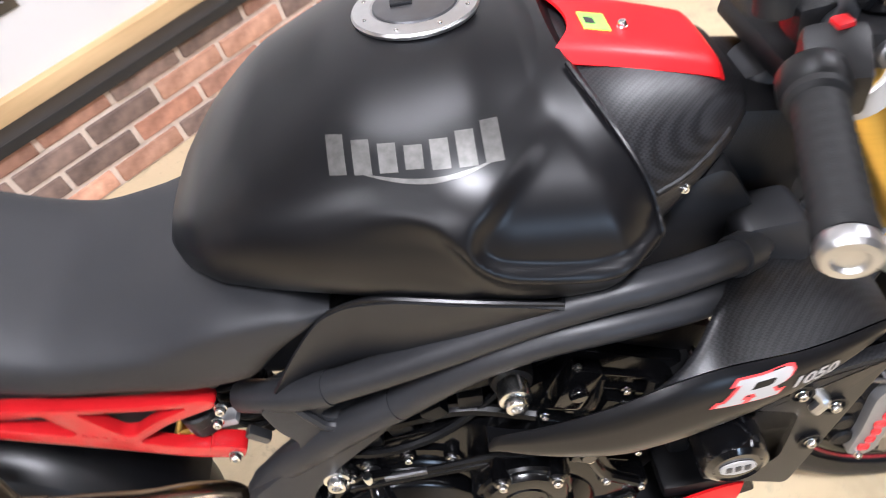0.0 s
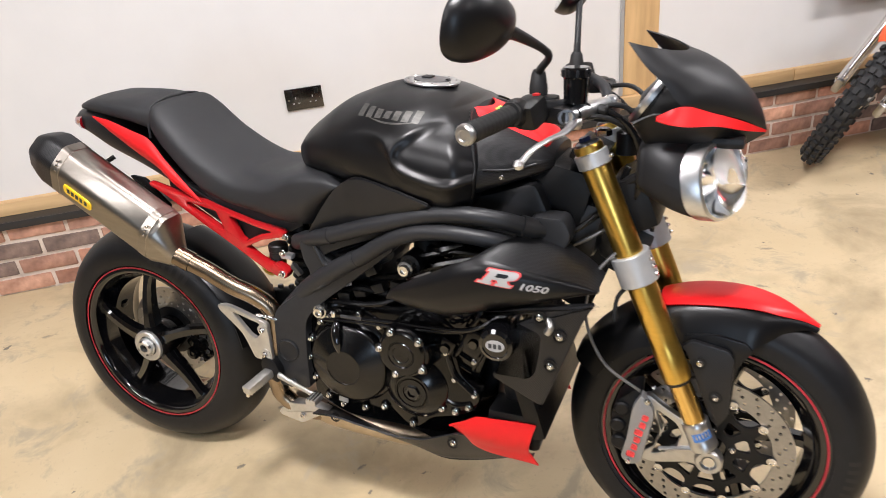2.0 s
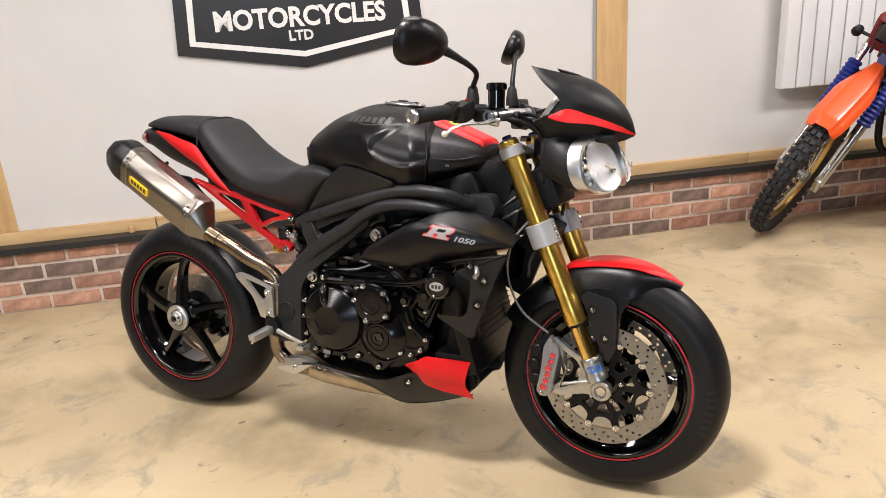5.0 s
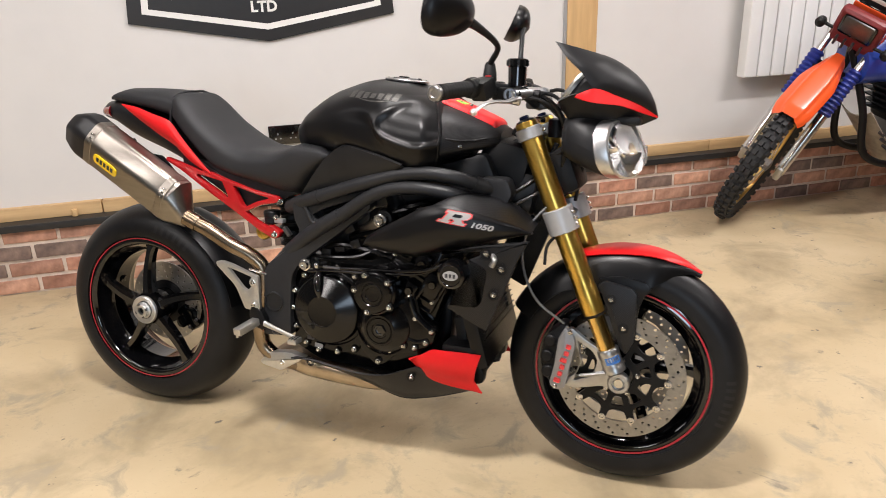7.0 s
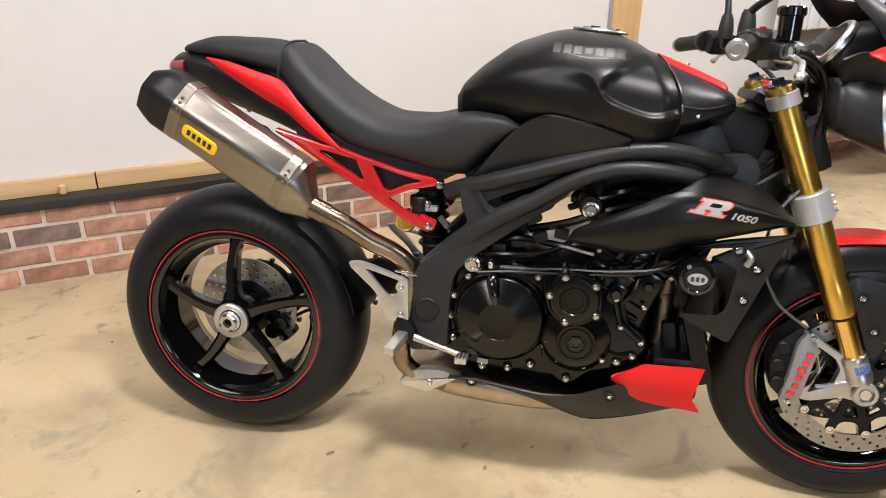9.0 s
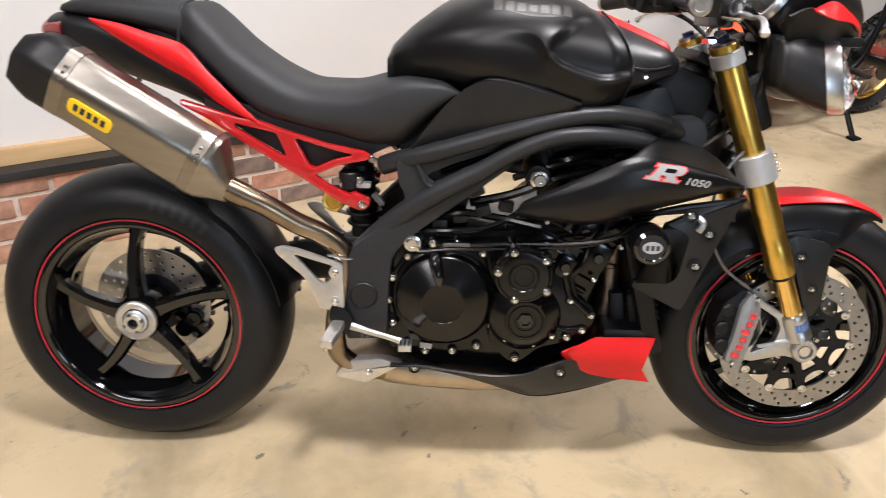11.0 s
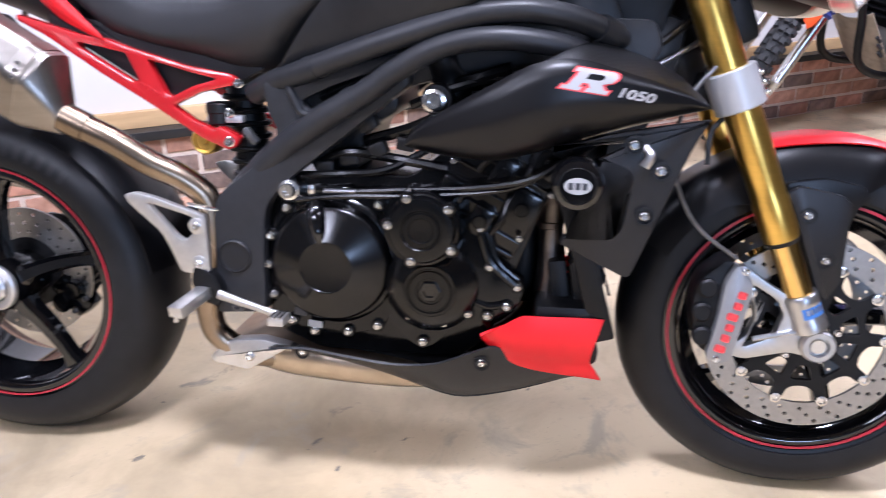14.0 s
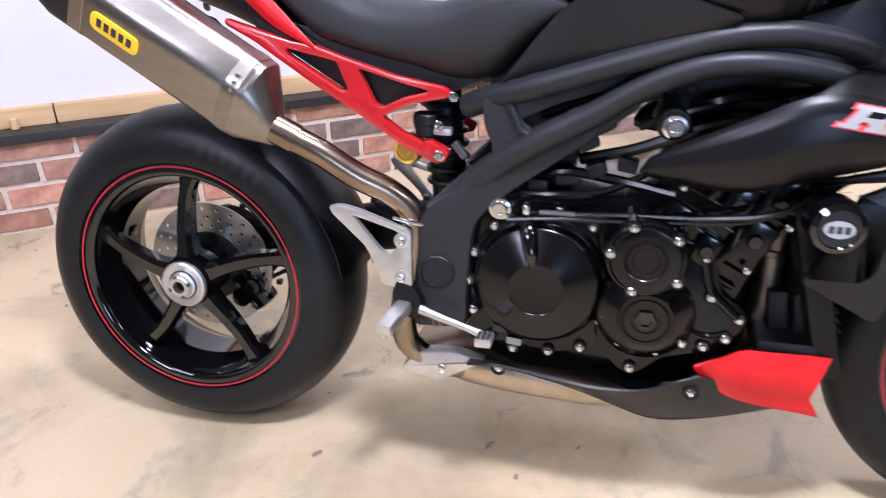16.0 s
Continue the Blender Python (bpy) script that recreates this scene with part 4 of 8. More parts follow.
for s in (-1, 1):
    for bx, bz in ((1.407, 0.503), (1.441, 0.433)):
        part("bolt_cup", lathe([(0.013, s * 0.0982), (0.0135, s * 0.0995), (0.0105, s * 0.0995), (0.0095, s * 0.0983)], 18, at=(bx, 0, bz), loop=True), PLASTIC, mudguard)
        bolt(bx, s * 0.098, bz, 0.0058, mudguard, left=s > 0)

# headlamps: squarish buckets whose faces sweep back on the outer side
def lamp_skin(u, v, side, grow=1.0, x0=1.285, x1=1.386):
    a = 2 * math.pi * v
    ca, sa = math.cos(a), math.sin(a)
    e = 0.62 + 0.24 * u
    c = math.copysign(abs(ca) ** e, ca)
    q = math.copysign(abs(sa) ** e, sa)
    r = 0.0655 * (0.7 + 0.3 * math.sin(math.pi / 2 * min(1, u * 1.12)) ** 0.8) * grow
    out = 1.04 * r * c * (1 - 0.08 * q)
    return Vector((x0 + (x1 - x0) * u - 0.45 * u * out - 0.016 * u * q, side * (0.1 + out), 0.887 - 0.025 * u + r * q * (1.0 + 0.04 * q)))


for s in (-1, 1):
    lamp = part("headlamp", sheet(lambda u, v: lamp_skin(u, v, s), 14, 40, 0.004), VISOR_BLACK, bike, "black headlamp bucket with a clear lens")
    back = bmesh.new()
    skin(back, [[lamp_skin(0, k / 40, s, g) + Vector((dx, 0, 0)) for k in range(40)] for g, dx in ((1.0, 0.001), (0.97, -0.005), (0.9, -0.009), (0.7, -0.012), (0.05, -0.014))])
    part("bucket_back", back, VISOR_BLACK, lamp)
    rim = bmesh.new()
    skin(rim, [[lamp_skin(1, k / 40, s, g) + Vector((dx, 0, 0)) for k in range(40)] for g, dx in ((1.0, -0.004), (1.022, -0.002), (1.028, 0.002), (1.028, 0.022), (1.01, 0.027), (0.93, 0.029), (0.92, 0.02), (0.92, -0.004))], loop=True)
    part("chrome_rim", rim, RIM_SILVER, lamp, "brushed silver rim")
    dish = bmesh.new()
    skin(dish, [[Vector((dx, 0, 0)) + lamp_skin(1, k / 40, s, g) for k in range(40)] for g, dx in ((0.92, 0.018), (0.85, 0.009), (0.66, 0.003), (0.42, 0.0), (0.2, -0.001), (0.05, -0.001))])
    part("reflector", dish, REFLECTOR, lamp, "faceted chrome reflector", sharp=60)
    c0 = lamp_skin(1, 0.0, s, 0.0)
    part("bulb_shield", lathe([(0.011, -0.004), (0.012, 0.002), (0.012, 0.01), (0.008, 0.014), (0.0001, 0.015)], 20, "x", at=c0), STEEL, lamp)
    part("shield_stay", tube([c0 + Vector((0.008, 0, -0.01)), c0 + Vector((0.007, 0, -0.03)), c0 + Vector((0.006, 0, -0.05))], 0.003, 8), DARK_STEEL, lamp)
    glass = bmesh.new()
    skin(glass, [[Vector((dx, 0, 0)) + lamp_skin(1, k / 40, s, g) for k in range(40)] for g, dx in ((0.935, 0.02), (0.92, 0.031), (0.8, 0.039), (0.5, 0.046), (0.2, 0.05), (0.02, 0.051))])
    lens = part("lens", glass, LENS, lamp, "clear glass lens")
    lens.visible_shadow = False
    part("lamp_arm", tube([(1.22, 0.06 * s, 0.82), (1.27, 0.07 * s, 0.855), (1.3, 0.085 * s, 0.87)], 0.012, 10), PLASTIC, lamp)

# fly screen: a pointed nose, a notch at the back and two horns
CREST = [curve([(0, 1.478), (0.12, 1.468), (0.3, 1.444), (0.55, 1.402), (0.8, 1.36), (1, 1.338)]), curve([(0, 0.940), (0.12, 0.972), (0.3, 1.012), (0.55, 1.05), (0.8, 1.073), (1, 1.08)])]
EDGE = [curve([(0, 1.477), (0.2, 1.44), (0.4, 1.392), (0.6, 1.342), (0.75, 1.312), (0.88, 1.282), (1, 1.25)]), curve([(0, 0.938), (0.2, 0.966), (0.4, 0.986), (0.6, 1.002), (0.75, 1.037), (0.88, 1.064), (1, 1.103)])]
FLARE = curve([(0, 0.004), (0.06, 0.022), (0.2, 0.058), (0.4, 0.1), (0.6, 0.128), (0.75, 0.131), (0.88, 0.126), (1, 0.114)])
SIDE_Y = curve([(1.265, 0.14), (1.31, 0.137), (1.342, 0.13), (1.392, 0.101), (1.44, 0.059), (1.477, 0.005)])


def visor_f(u, v):
    s = -1 + 2 * v
    k, a = abs(s), abs(s) * math.pi / 2
    fall = (1 - math.cos(a)) ** 0.9
    y = -0.012 - 0.02 * u + FLARE(u) * math.copysign(math.sin(a) ** 0.9, s)
    return Vector((CREST[0](u) + (EDGE[0](u) - CREST[0](u)) * fall, y, CREST[1](u) + (EDGE[1](u) - CREST[1](u)) * fall))


visor = part("instrument_visor", sheet(visor_f, 34, 34, 0.003), VISOR_BLACK, bike, "pointed satin black fly screen with red flashes", sharp=60)
for s in (-1, 1):
    mid = lambda x: -0.012 - 0.02 * bump(1.48 - x, 0, 0.23)
    cheek = strip([(1.266, 0.972), (1.306, 0.988), (1.349, 0.972), (1.40, 0.966), (1.44, 0.948), (1.475, 0.937)], [(1.266, 0.958), (1.288, 0.929), (1.347, 0.92), (1.43, 0.917), (1.475, 0.933)],
                  lambda x, k: mid(x) + s * (SIDE_Y(x) * (0.7 + 0.27 * k)), 1.266, 1.475)
    part("visor_cheek", cheek, VISOR_BLACK, visor)
    flash = strip([(1.306, 0.987), (1.335, 1.0), (1.345, 1.0015), (1.391, 0.986), (1.437, 0.966), (1.477, 0.940)], [(1.306, 0.984), (1.33, 0.975), (1.355, 0.970), (1.395, 0.966), (1.444, 0.949), (1.477, 0.936)],
                  lambda x, k: mid(x) + s * (SIDE_Y(x) * (1 + 0.12 * (1 - k)) + 0.002), 1.306, 1.477, thick=0.003)
    part("red_flash", flash, RED, visor, "red painted flash")
part("visor_floor", box(0.17, 0.15, 0.02, (1.36, -0.025, 0.93), 0.008), PLASTIC, visor)
part("dash_shell", body(1.262, 1.36, [(1.262, 1.0), (1.30, 1.035), (1.36, 1.05)], [(1.262, 0.95), (1.30, 0.93), (1.36, 0.93)], [(1.262, 0.97), (1.36, 0.98)], [(1.262, 0.07), (1.29, 0.095), (1.36, 0.1)], nu=3, nl=3, stations=12, half=10), PLASTIC, visor)
# dials
DASH = Matrix.Translation((1.288, -0.036, 0.992)) @ pose(0, 0, 0, 0, -54, 0)
dash = part("instrument_panel", lathe([(0.052, 0.012), (0.057, 0.006), (0.058, -0.01), (0.05, -0.03), (0.02, -0.036)], 40, "z", m=DASH), PLASTIC, bike, "round analogue dial in a black case")
part("bezel", lathe([(0.046, 0.012), (0.047, 0.018), (0.054, 0.018), (0.0585, 0.012), (0.0585, 0.004)], 44, "z", loop=True, m=DASH), RIM_SILVER, dash, "broad silver bezel")
part("dial", lathe([(0.0465, 0.0125), (0.0001, 0.0125)], 36, "z", m=DASH), DIAL, dash, "pale dial face")
for k in range(9):
    a = radians(-20 + 27 * k)
    part("tick", box(0.008, 0.0022, 0.001, (0.037 * math.cos(a), 0.037 * math.sin(a), 0.0132), m=pose(0, 0, 0, 0, 0, math.degrees(a))), SIGN_BLACK, dash).matrix_basis = DASH
part("red_band", box(0.026, 0.006, 0.001, (-0.012, -0.03, 0.0133), 0.0004, m=pose(0, 0, 0, 0, 0, 18)), RED_DECAL, dash).matrix_basis = DASH
part("needle", box(0.034, 0.003, 0.002, (0.012, 0, 0.0145), 0.0006), RED_DECAL, dash).matrix_basis = DASH @ pose(0, 0, 0, 0, 0, 210)
part("display_case", box(0.085, 0.075, 0.03, (0.004, 0.062, -0.004), 0.012), PLASTIC, dash).matrix_basis = DASH
part("display_rim", box(0.076, 0.066, 0.006, (0.004, 0.064, 0.0125), 0.0025), RIM_SILVER, dash).matrix_basis = DASH
part("display", box(0.064, 0.054, 0.003, (0.004, 0.064, 0.0152), 0.001), CALIPER_GREY, dash, "grey liquid crystal display").matrix_basis = DASH

# handlebar and controls
FOLD = 17.0          # degrees by which the far mirror is turned
for s in (-1, 1):
    pts = [(1.19, 0.0, 0.955), (1.19, 0.05 * s, 0.962), (1.165, 0.12 * s, 0.99), (1.115, 0.19 * s, 1.0), (1.078, 0.26 * s, 0.997), (1.043, 0.366 * s, 0.987)]
    if s < 0:
        bar = part("handlebar", tube(pts, 0.0112, 16), FRAME_BLACK, bike, "black tapered handlebar")
    else:
        part("bar_half", tube(pts, 0.0112, 16), FRAME_BLACK, bar)
    a, b = Vector((1.081, 0.243 * s, 0.997)), Vector((1.045, 0.358 * s, 0.9875))
    m = Matrix.Translation(a) @ (b - a).to_track_quat("Z", "Y").to_matrix().to_4x4()
    L = (b - a).length
    prof = [(0.0112, -0.001), (0.021, 0.0), (0.021, 0.006), (0.0172, 0.009)]
    for k in range(9):
        h0 = 0.014 + k * (L - 0.024) / 9
        prof += [(0.0172, h0), (0.0168, h0 + 0.003), (0.0174, h0 + 0.006)]
    part("grip", lathe(prof + [(0.018, L - 0.004), (0.0165, L), (0.0112, L)], 20, "z", m=m), GRIP, bar, "ribbed black rubber grip")
    part("bar_end", lathe([(0.012, L), (0.0165, L + 0.001), (0.0175, L + 0.004), (0.0175, L + 0.011), (0.015, L + 0.014), (0.01, L + 0.0145), (0.008, L + 0.012), (0.0001, L + 0.012)], 24, "z", m=m), ALLOY, bar, "bright machined bar end weight")
    part("switch_housing", box(0.044, 0.05, 0.046, (1.104, 0.216 * s, 0.996), 0.01, m=pose(0, 0, 0, 20, 0, 20 * s)), PLASTIC, bar)
    part("throttle_drum", lathe([(0.022, -0.024), (0.0235, -0.02), (0.0235, -0.004), (0.021, 0)], 20, "z", m=m), PLASTIC, bar)
    # lever
    lever = [(1.162, 0.165 * s, 0.972), (1.172, 0.2 * s, 0.974), (1.168, 0.25 * s, 0.97), (1.158, 0.305 * s, 0.971), (1.146, 0.355 * s, 0.966), (1.135, 0.39 * s, 0.951)]
    part("lever", tube(lever, [0.011, 0.009, 0.0068, 0.006, 0.0055, 0.0055], 12, flat=0.62, up=(0, 0, 1)), RIM_SILVER, bar, "polished alloy lever")
    part("lever_ball", lathe([(0.0001, -0.0085), (0.006, -0.006), (0.0085, 0), (0.006, 0.006), (0.0001, 0.0085)], 14, "z", at=lever[-1]), RIM_SILVER, bar)
    part("lever_perch", box(0.05, 0.05, 0.03, (1.145, 0.165 * s, 0.985), 0.008, m=pose(0, 0, 0, 0, 0, 25 * s)), CAST_BLACK, bar)
    part("master_cylinder", lathe([(0.006, -0.03), (0.012, -0.026), (0.012, 0.03), (0.007, 0.034)], 16, "y", at=(1.17, 0.15 * s, 0.985)), CAST_BLACK, bar)
    # mirror: the far one is folded in
    near = s < 0
    stem = [(1.098, -0.14, 1.005), (1.099, -0.143, 1.05), (1.128, -0.19, 1.082), (1.128, -0.225, 1.1), (1.108, -0.27, 1.122), (1.09, -0.31, 1.138)] if near else [(1.108, 0.123, 1.005), (1.108, 0.125, 1.06), (1.106, 0.14, 1.10), (1.102, 0.165, 1.14), (1.098, 0.19, 1.165), (1.085, 0.21, 1.172)]
    mirror = part("mirror", tube(stem, [0.011, 0.0075, 0.0065, 0.0068, 0.009, 0.012], 12), MATT_BLACK, bike, "black rear view mirror on a bent stalk")
    part("boot", lathe([(0.016, 0), (0.0165, 0.02), (0.0125, 0.045), (0.009, 0.052)], 16, "z", at=stem[0]), GRIP, mirror)
    part("clamp", box(0.03, 0.035, 0.03, (1.12, 0.145 * s, 0.998), 0.007), CAST_BLACK, mirror)
    shell, rings = bmesh.new(), []
    outline = []
    for j in range(36):
        a = 2 * math.pi * j / 36
        c, q = math.cos(a), math.sin(a)
        c, q = math.copysign(abs(c) ** 0.82, c), math.copysign(abs(q) ** 0.82, q)
        outline.append((0.075 * c, 0.05 * q * (1 + 0.2 * c)))
    for k, sc in enumerate((0.02, 0.34, 0.54, 0.7, 0.82, 0.9, 0.95, 0.98, 0.997, 1.0, 1.0, 0.97)):
        lean = (1 - k / 11) * -0.02
        rings.append([Vector((0.042 - 0.052 * k / 11, s * (w * sc + lean), h * sc)) for w, h in outline])
    skin(shell, rings)
    mm = Matrix.Translation((1.066, -0.372, 1.15)) @ pose(0, 0, 0, 0, 12, -14) if near else Matrix.Translation((1.064, 0.232, 1.172)) @ pose(0, 0, 0, 0, 24, FOLD)
    shell_ob = part("shell", shell, SATIN_BLACK, mirror, m=mm)
    gl = bmesh.new()
    skin(gl, [[Vector((-0.0105, s * w * 0.95 * g, h * 0.95 * g)) for w, h in outline] for g in (1, 0.02)])
    part("mirror_glass", gl, MIRROR_GLASS, shell_ob, "silvered mirror glass")
# silver perch and small fittings by the steering head
perch = part("master_cylinder_body", tube([(1.16, -0.19, 0.985), (1.185, -0.13, 0.988), (1.205, -0.07, 0.99)], [0.012, 0.014, 0.011], 12), RIM_SILVER, bar, "silver brake master cylinder")
part("banjo", lathe([(0.011, -0.012), (0.012, -0.01), (0.012, 0.01), (0.011, 0.012)], 14, "y", at=(1.212, -0.06, 0.99)), RIM_SILVER, bar)
part("adjuster_knob", lathe([(0.0095, 0), (0.0105, 0.003), (0.0105, 0.014), (0.007, 0.017), (0.0001, 0.017)], 10, "x", at=(1.2, -0.12, 0.985)), CAST_BLACK, bar)
for dx, dy, dz in ((0.0, -0.03, 0.0), (0.0, 0.03, 0.0)):
    bolt(1.19 + dx, dy, 0.98 + dz, 0.006, bar, turn=pose(0, 0, 0, -90))
part("yoke_nut", lathe([(0.017, 0), (0.017, 0.01), (0.012, 0.014), (0.0001, 0.014)], 6, "z", at=(1.19, 0, 0.915)), STEEL, bike)
# brake fluid reservoirs
res = part("fluid_reservoir", lathe([(0.016, -0.032), (0.0205, -0.03), (0.0215, 0.012), (0.0245, 0.014), (0.0245, 0.027), (0.022, 0.03), (0.0001, 0.03)], 28, "z", at=(1.168, -0.158, 1.034)), GLOSS_BLACK, bike, "black brake fluid pot with raised bars")
for k in range(10):
    a = 2 * math.pi * k / 10
    part("cap_rib", box(0.003, 0.005, 0.012, (1.168 + 0.0243 * math.cos(a), -0.158 + 0.0243 * math.sin(a), 1.0545), 0.001, m=pose(0, 0, 0, 0, 0, math.degrees(a))), PLASTIC, res)
part("pot_stay", tube([(1.15, -0.15, 0.985), (1.165, -0.155, 1.0), (1.168, -0.155, 1.008)], 0.005, 8), DARK_STEEL, res)
part("hose", tube([(1.175, -0.15, 1.005), (1.19, -0.14, 0.99), (1.18, -0.145, 0.975)], 0.005, 8), GRIP, res)
pump = part("master_cylinder", tube([(1.138, -0.1, 0.984), (1.152, -0.155, 0.984), (1.16, -0.19, 0.984)], [0.017, 0.0165, 0.0155], 18, smooth=False), CAST_BLACK, bike, "black brake master cylinder")
part("end_ring", lathe([(0.008, -0.0015), (0.0095, -0.003), (0.014, -0.003), (0.0155, 0.0), (0.0155, 0.006)], 22, m=Matrix.Translation((1.1605, -0.191, 0.984)) @ pose(0, 0, 0, 0, 0, 13)), DARK_STEEL, pump)
part("perch_arm", tube([(1.15, -0.168, 0.975), (1.17, -0.18, 0.972), (1.178, -0.172, 0.97)], 0.011, 12, flat=0.7), RIM_SILVER, pump, "polished alloy lever pivot")
part("pivot_bolt", lathe([(0.006, 0.0), (0.006, 0.006), (0.0001, 0.007)], 12, "z", at=(1.172, -0.178, 0.98)), DARK_STEEL, pump)
part("stop_switch", box(0.012, 0.014, 0.01, (1.112, -0.205, 1.0215), 0.003), RED, bike, "red engine stop switch")
for k in range(5):
    d = 0.009 * k
    part("cable", tube([(1.16, -0.12 + d, 0.992 - 0.3 * d), (1.205, -0.115 + d, 0.985 - 0.4 * d), (1.25, -0.1 + 0.8 * d, 0.955 - 0.5 * d), (1.272 + 0.1 * d, -0.088 + d, 0.9), (1.268 + 0.2 * d, -0.075 + d, 0.82), (1.245, -0.06 + 0.7 * d, 0.74)],
                       (0.0065, 0.0045, 0.0055, 0.004, 0.005)[k], 8), GRIP if k % 2 else HOSE, bike, "black control cable")
part("bar_clamp", box(0.05, 0.1, 0.03, (1.19, 0, 0.963), 0.008), DARK_STEEL, bike, "grey handlebar clamp")
part("ignition_lock", lathe([(0.02, -0.03), (0.02, 0.012), (0.014, 0.016), (0.0001, 0.016)], 20, "z", at=(1.235, 0, 0.91)), CAST_BLACK, bike)

# ---- bodywork ----
RIDGE = curve([(0.55, 0.935), (0.66, 0.94), (0.76, 0.945), (0.79, 0.942), (0.815, 0.934), (0.831, 0.916), (0.842, 0.897), (0.863, 0.879), (0.911, 0.8625), (0.94, 0.857), (0.985, 0.864), (1.03, 0.869)])
BROW = curve([(0.83, 0.915), (0.85, 0.932), (0.893, 0.96), (0.94, 0.978), (1.03, 0.995)])


def tank_front(z):
    return 0.944 + 0.049 * max(0.0, 1 - ((z - 0.872) / 0.105) ** 2)


def tank_shape(q):
    """Tucks the flank in below the ridge, and sinks a hollow ahead of it."""
    y, x, z = q.y, q.x, q.z
    if y < -0.02:
        side = bump(-y, 0.03, 0.12)
        r, t = RIDGE(x), BROW(x)
        tuck = bump(r - z, -0.006, 0.03) * (0.12 + 0.88 * bump(x, 0.7, 0.86)) * (1 - 0.5 * bump(r - z, 0.055, 0.1))
        hollow = bump(z - r, -0.002, 0.012) * (1 - bump(z, t - 0.024, t + 0.004)) * bump(x, 0.836, 0.852)
        brow = math.exp(-((z - r + 0.002) / 0.007) ** 2) * bump(x, 0.76, 0.86)
        q = Vector((x, y + side * (0.012 * tuck + 0.011 * hollow - 0.0015 * brow), z))
    return q


tank = part("fuel_tank", body(0.548, 0.952,
                              [(0.548, 0.875), (0.56, 0.9), (0.61, 0.945), (0.68, 0.989), (0.78, 1.014), (0.86, 1.008), (0.92, 0.99), (0.952, 0.973)],
                              [(0.548, 0.82), (0.62, 0.812), (0.70, 0.803), (0.77, 0.785), (0.83, 0.768), (0.90, 0.762), (0.952, 0.775)],
                              [(0.548, 0.87), (0.62, 0.895), (0.7, 0.9), (0.82, 0.893), (0.9, 0.865), (0.952, 0.858)],
                              [(0.548, 0.07), (0.565, 0.1), (0.61, 0.143), (0.7, 0.184), (0.80, 0.213), (0.87, 0.229), (0.92, 0.229), (0.952, 0.202)],
                              nu=[(0.548, 2.5), (0.7, 2.15), (0.952, 2.3)], nl=[(0.548, 2.5), (0.8, 2.4), (0.952, 2.7)], stations=130, half=70, shape=tank_shape,
                              shift=lambda x, z: bump(x, 0.84, 0.952) * (0.049 * max(0.0, 1 - ((z - 0.872) / 0.105) ** 2) - 0.008)), SATIN_BLACK, bike, "satin black sculpted fuel tank", sharp=80)
def tank_rim(side):
    """The line round the tank's front edge."""
    out = []
    for k in range(25):
        a = radians(-62 + 5.4 * k)
        n = 2.35 if a >= 0 else 2.7
        y = 0.202 * abs(math.cos(a)) ** (2 / n)
        z = 0.858 + (0.12 if a >= 0 else -0.083) * abs(math.sin(a)) ** (2 / n)
        q = tank_shape(Vector((tank_front(z) + 0.001, -y - 0.0008, z)))
        out.append((q.x, -side * q.y, q.z))
    return out


for side in (-1, 1):
    part("front_lip", tube(tank_rim(side), 0.0024, 8, n=3), SATIN_BLACK, tank)
cap_m = Matrix.Translation((0.836, 0, 1.0115)) @ pose(0, 0, 0, 0, 5, 0)
cap = part("filler_cap", lathe([(0.03, -0.004), (0.044, -0.003), (0.0575, -0.002), (0.0585, 0.001), (0.057, 0.0035), (0.041, 0.0045), (0.0395, 0.0035), (0.03, 0.0035)], 48, "z", m=cap_m), ALLOY, tank, "round silver filler cap ring with bolts")
part("cap_lid", lathe([(0.0395, 0.002), (0.038, 0.0055), (0.03, 0.0065), (0.0001, 0.0065)], 40, "z", m=cap_m), DARK_STEEL, cap, "dark grey hinged lid")
part("lock_cover", box(0.02, 0.026, 0.004, (-0.012, 0.006, 0.0075), 0.0015), PLASTIC, cap).matrix_basis = cap_m
part("hinge", box(0.006, 0.012, 0.004, (0.034, 0, 0.0065), 0.001), PLASTIC, cap).matrix_basis = cap_m
for k in range(8):
    a = 2 * math.pi * (k + 0.5) / 8
    b = bolt(0, 0, 0, 0.0026, cap)
    b.matrix_basis = cap_m @ Matrix.Translation((0.0495 * math.cos(a), 0.0495 * math.sin(a), 0.0022)) @ pose(0, 0, 0, -90)

# air box cover ahead of the tank
cover = part("airbox_cover", body(0.93, 1.112,
                                  [(0.93, 0.968), (1.0, 0.95), (1.06, 0.926), (1.095, 0.908), (1.112, 0.897)],
                                  [(0.945, 0.79), (0.975, 0.817), (1.03, 0.836), (1.09, 0.853), (1.112, 0.86)],
                                  [(0.945, 0.858), (1.03, 0.866), (1.112, 0.876)],
                                  [(0.93, 0.185), (0.975, 0.18), (1.0, 0.168), (1.03, 0.148), (1.06, 0.126), (1.09, 0.1), (1.112, 0.074)],
                                  nu=[(0.945, 2.1), (1.03, 2.0), (1.112, 2.2)], nl=[(0.945, 2.6), (1.0, 4.5), (1.112, 6)], stations=30, half=24), CARBON, bike, "carbon patterned air box cover", sharp=50)


COVER_TOP = curve([(0.925, 0.977), (1.0, 0.95), (1.06, 0.926), (1.1, 0.908), (1.122, 0.895)])


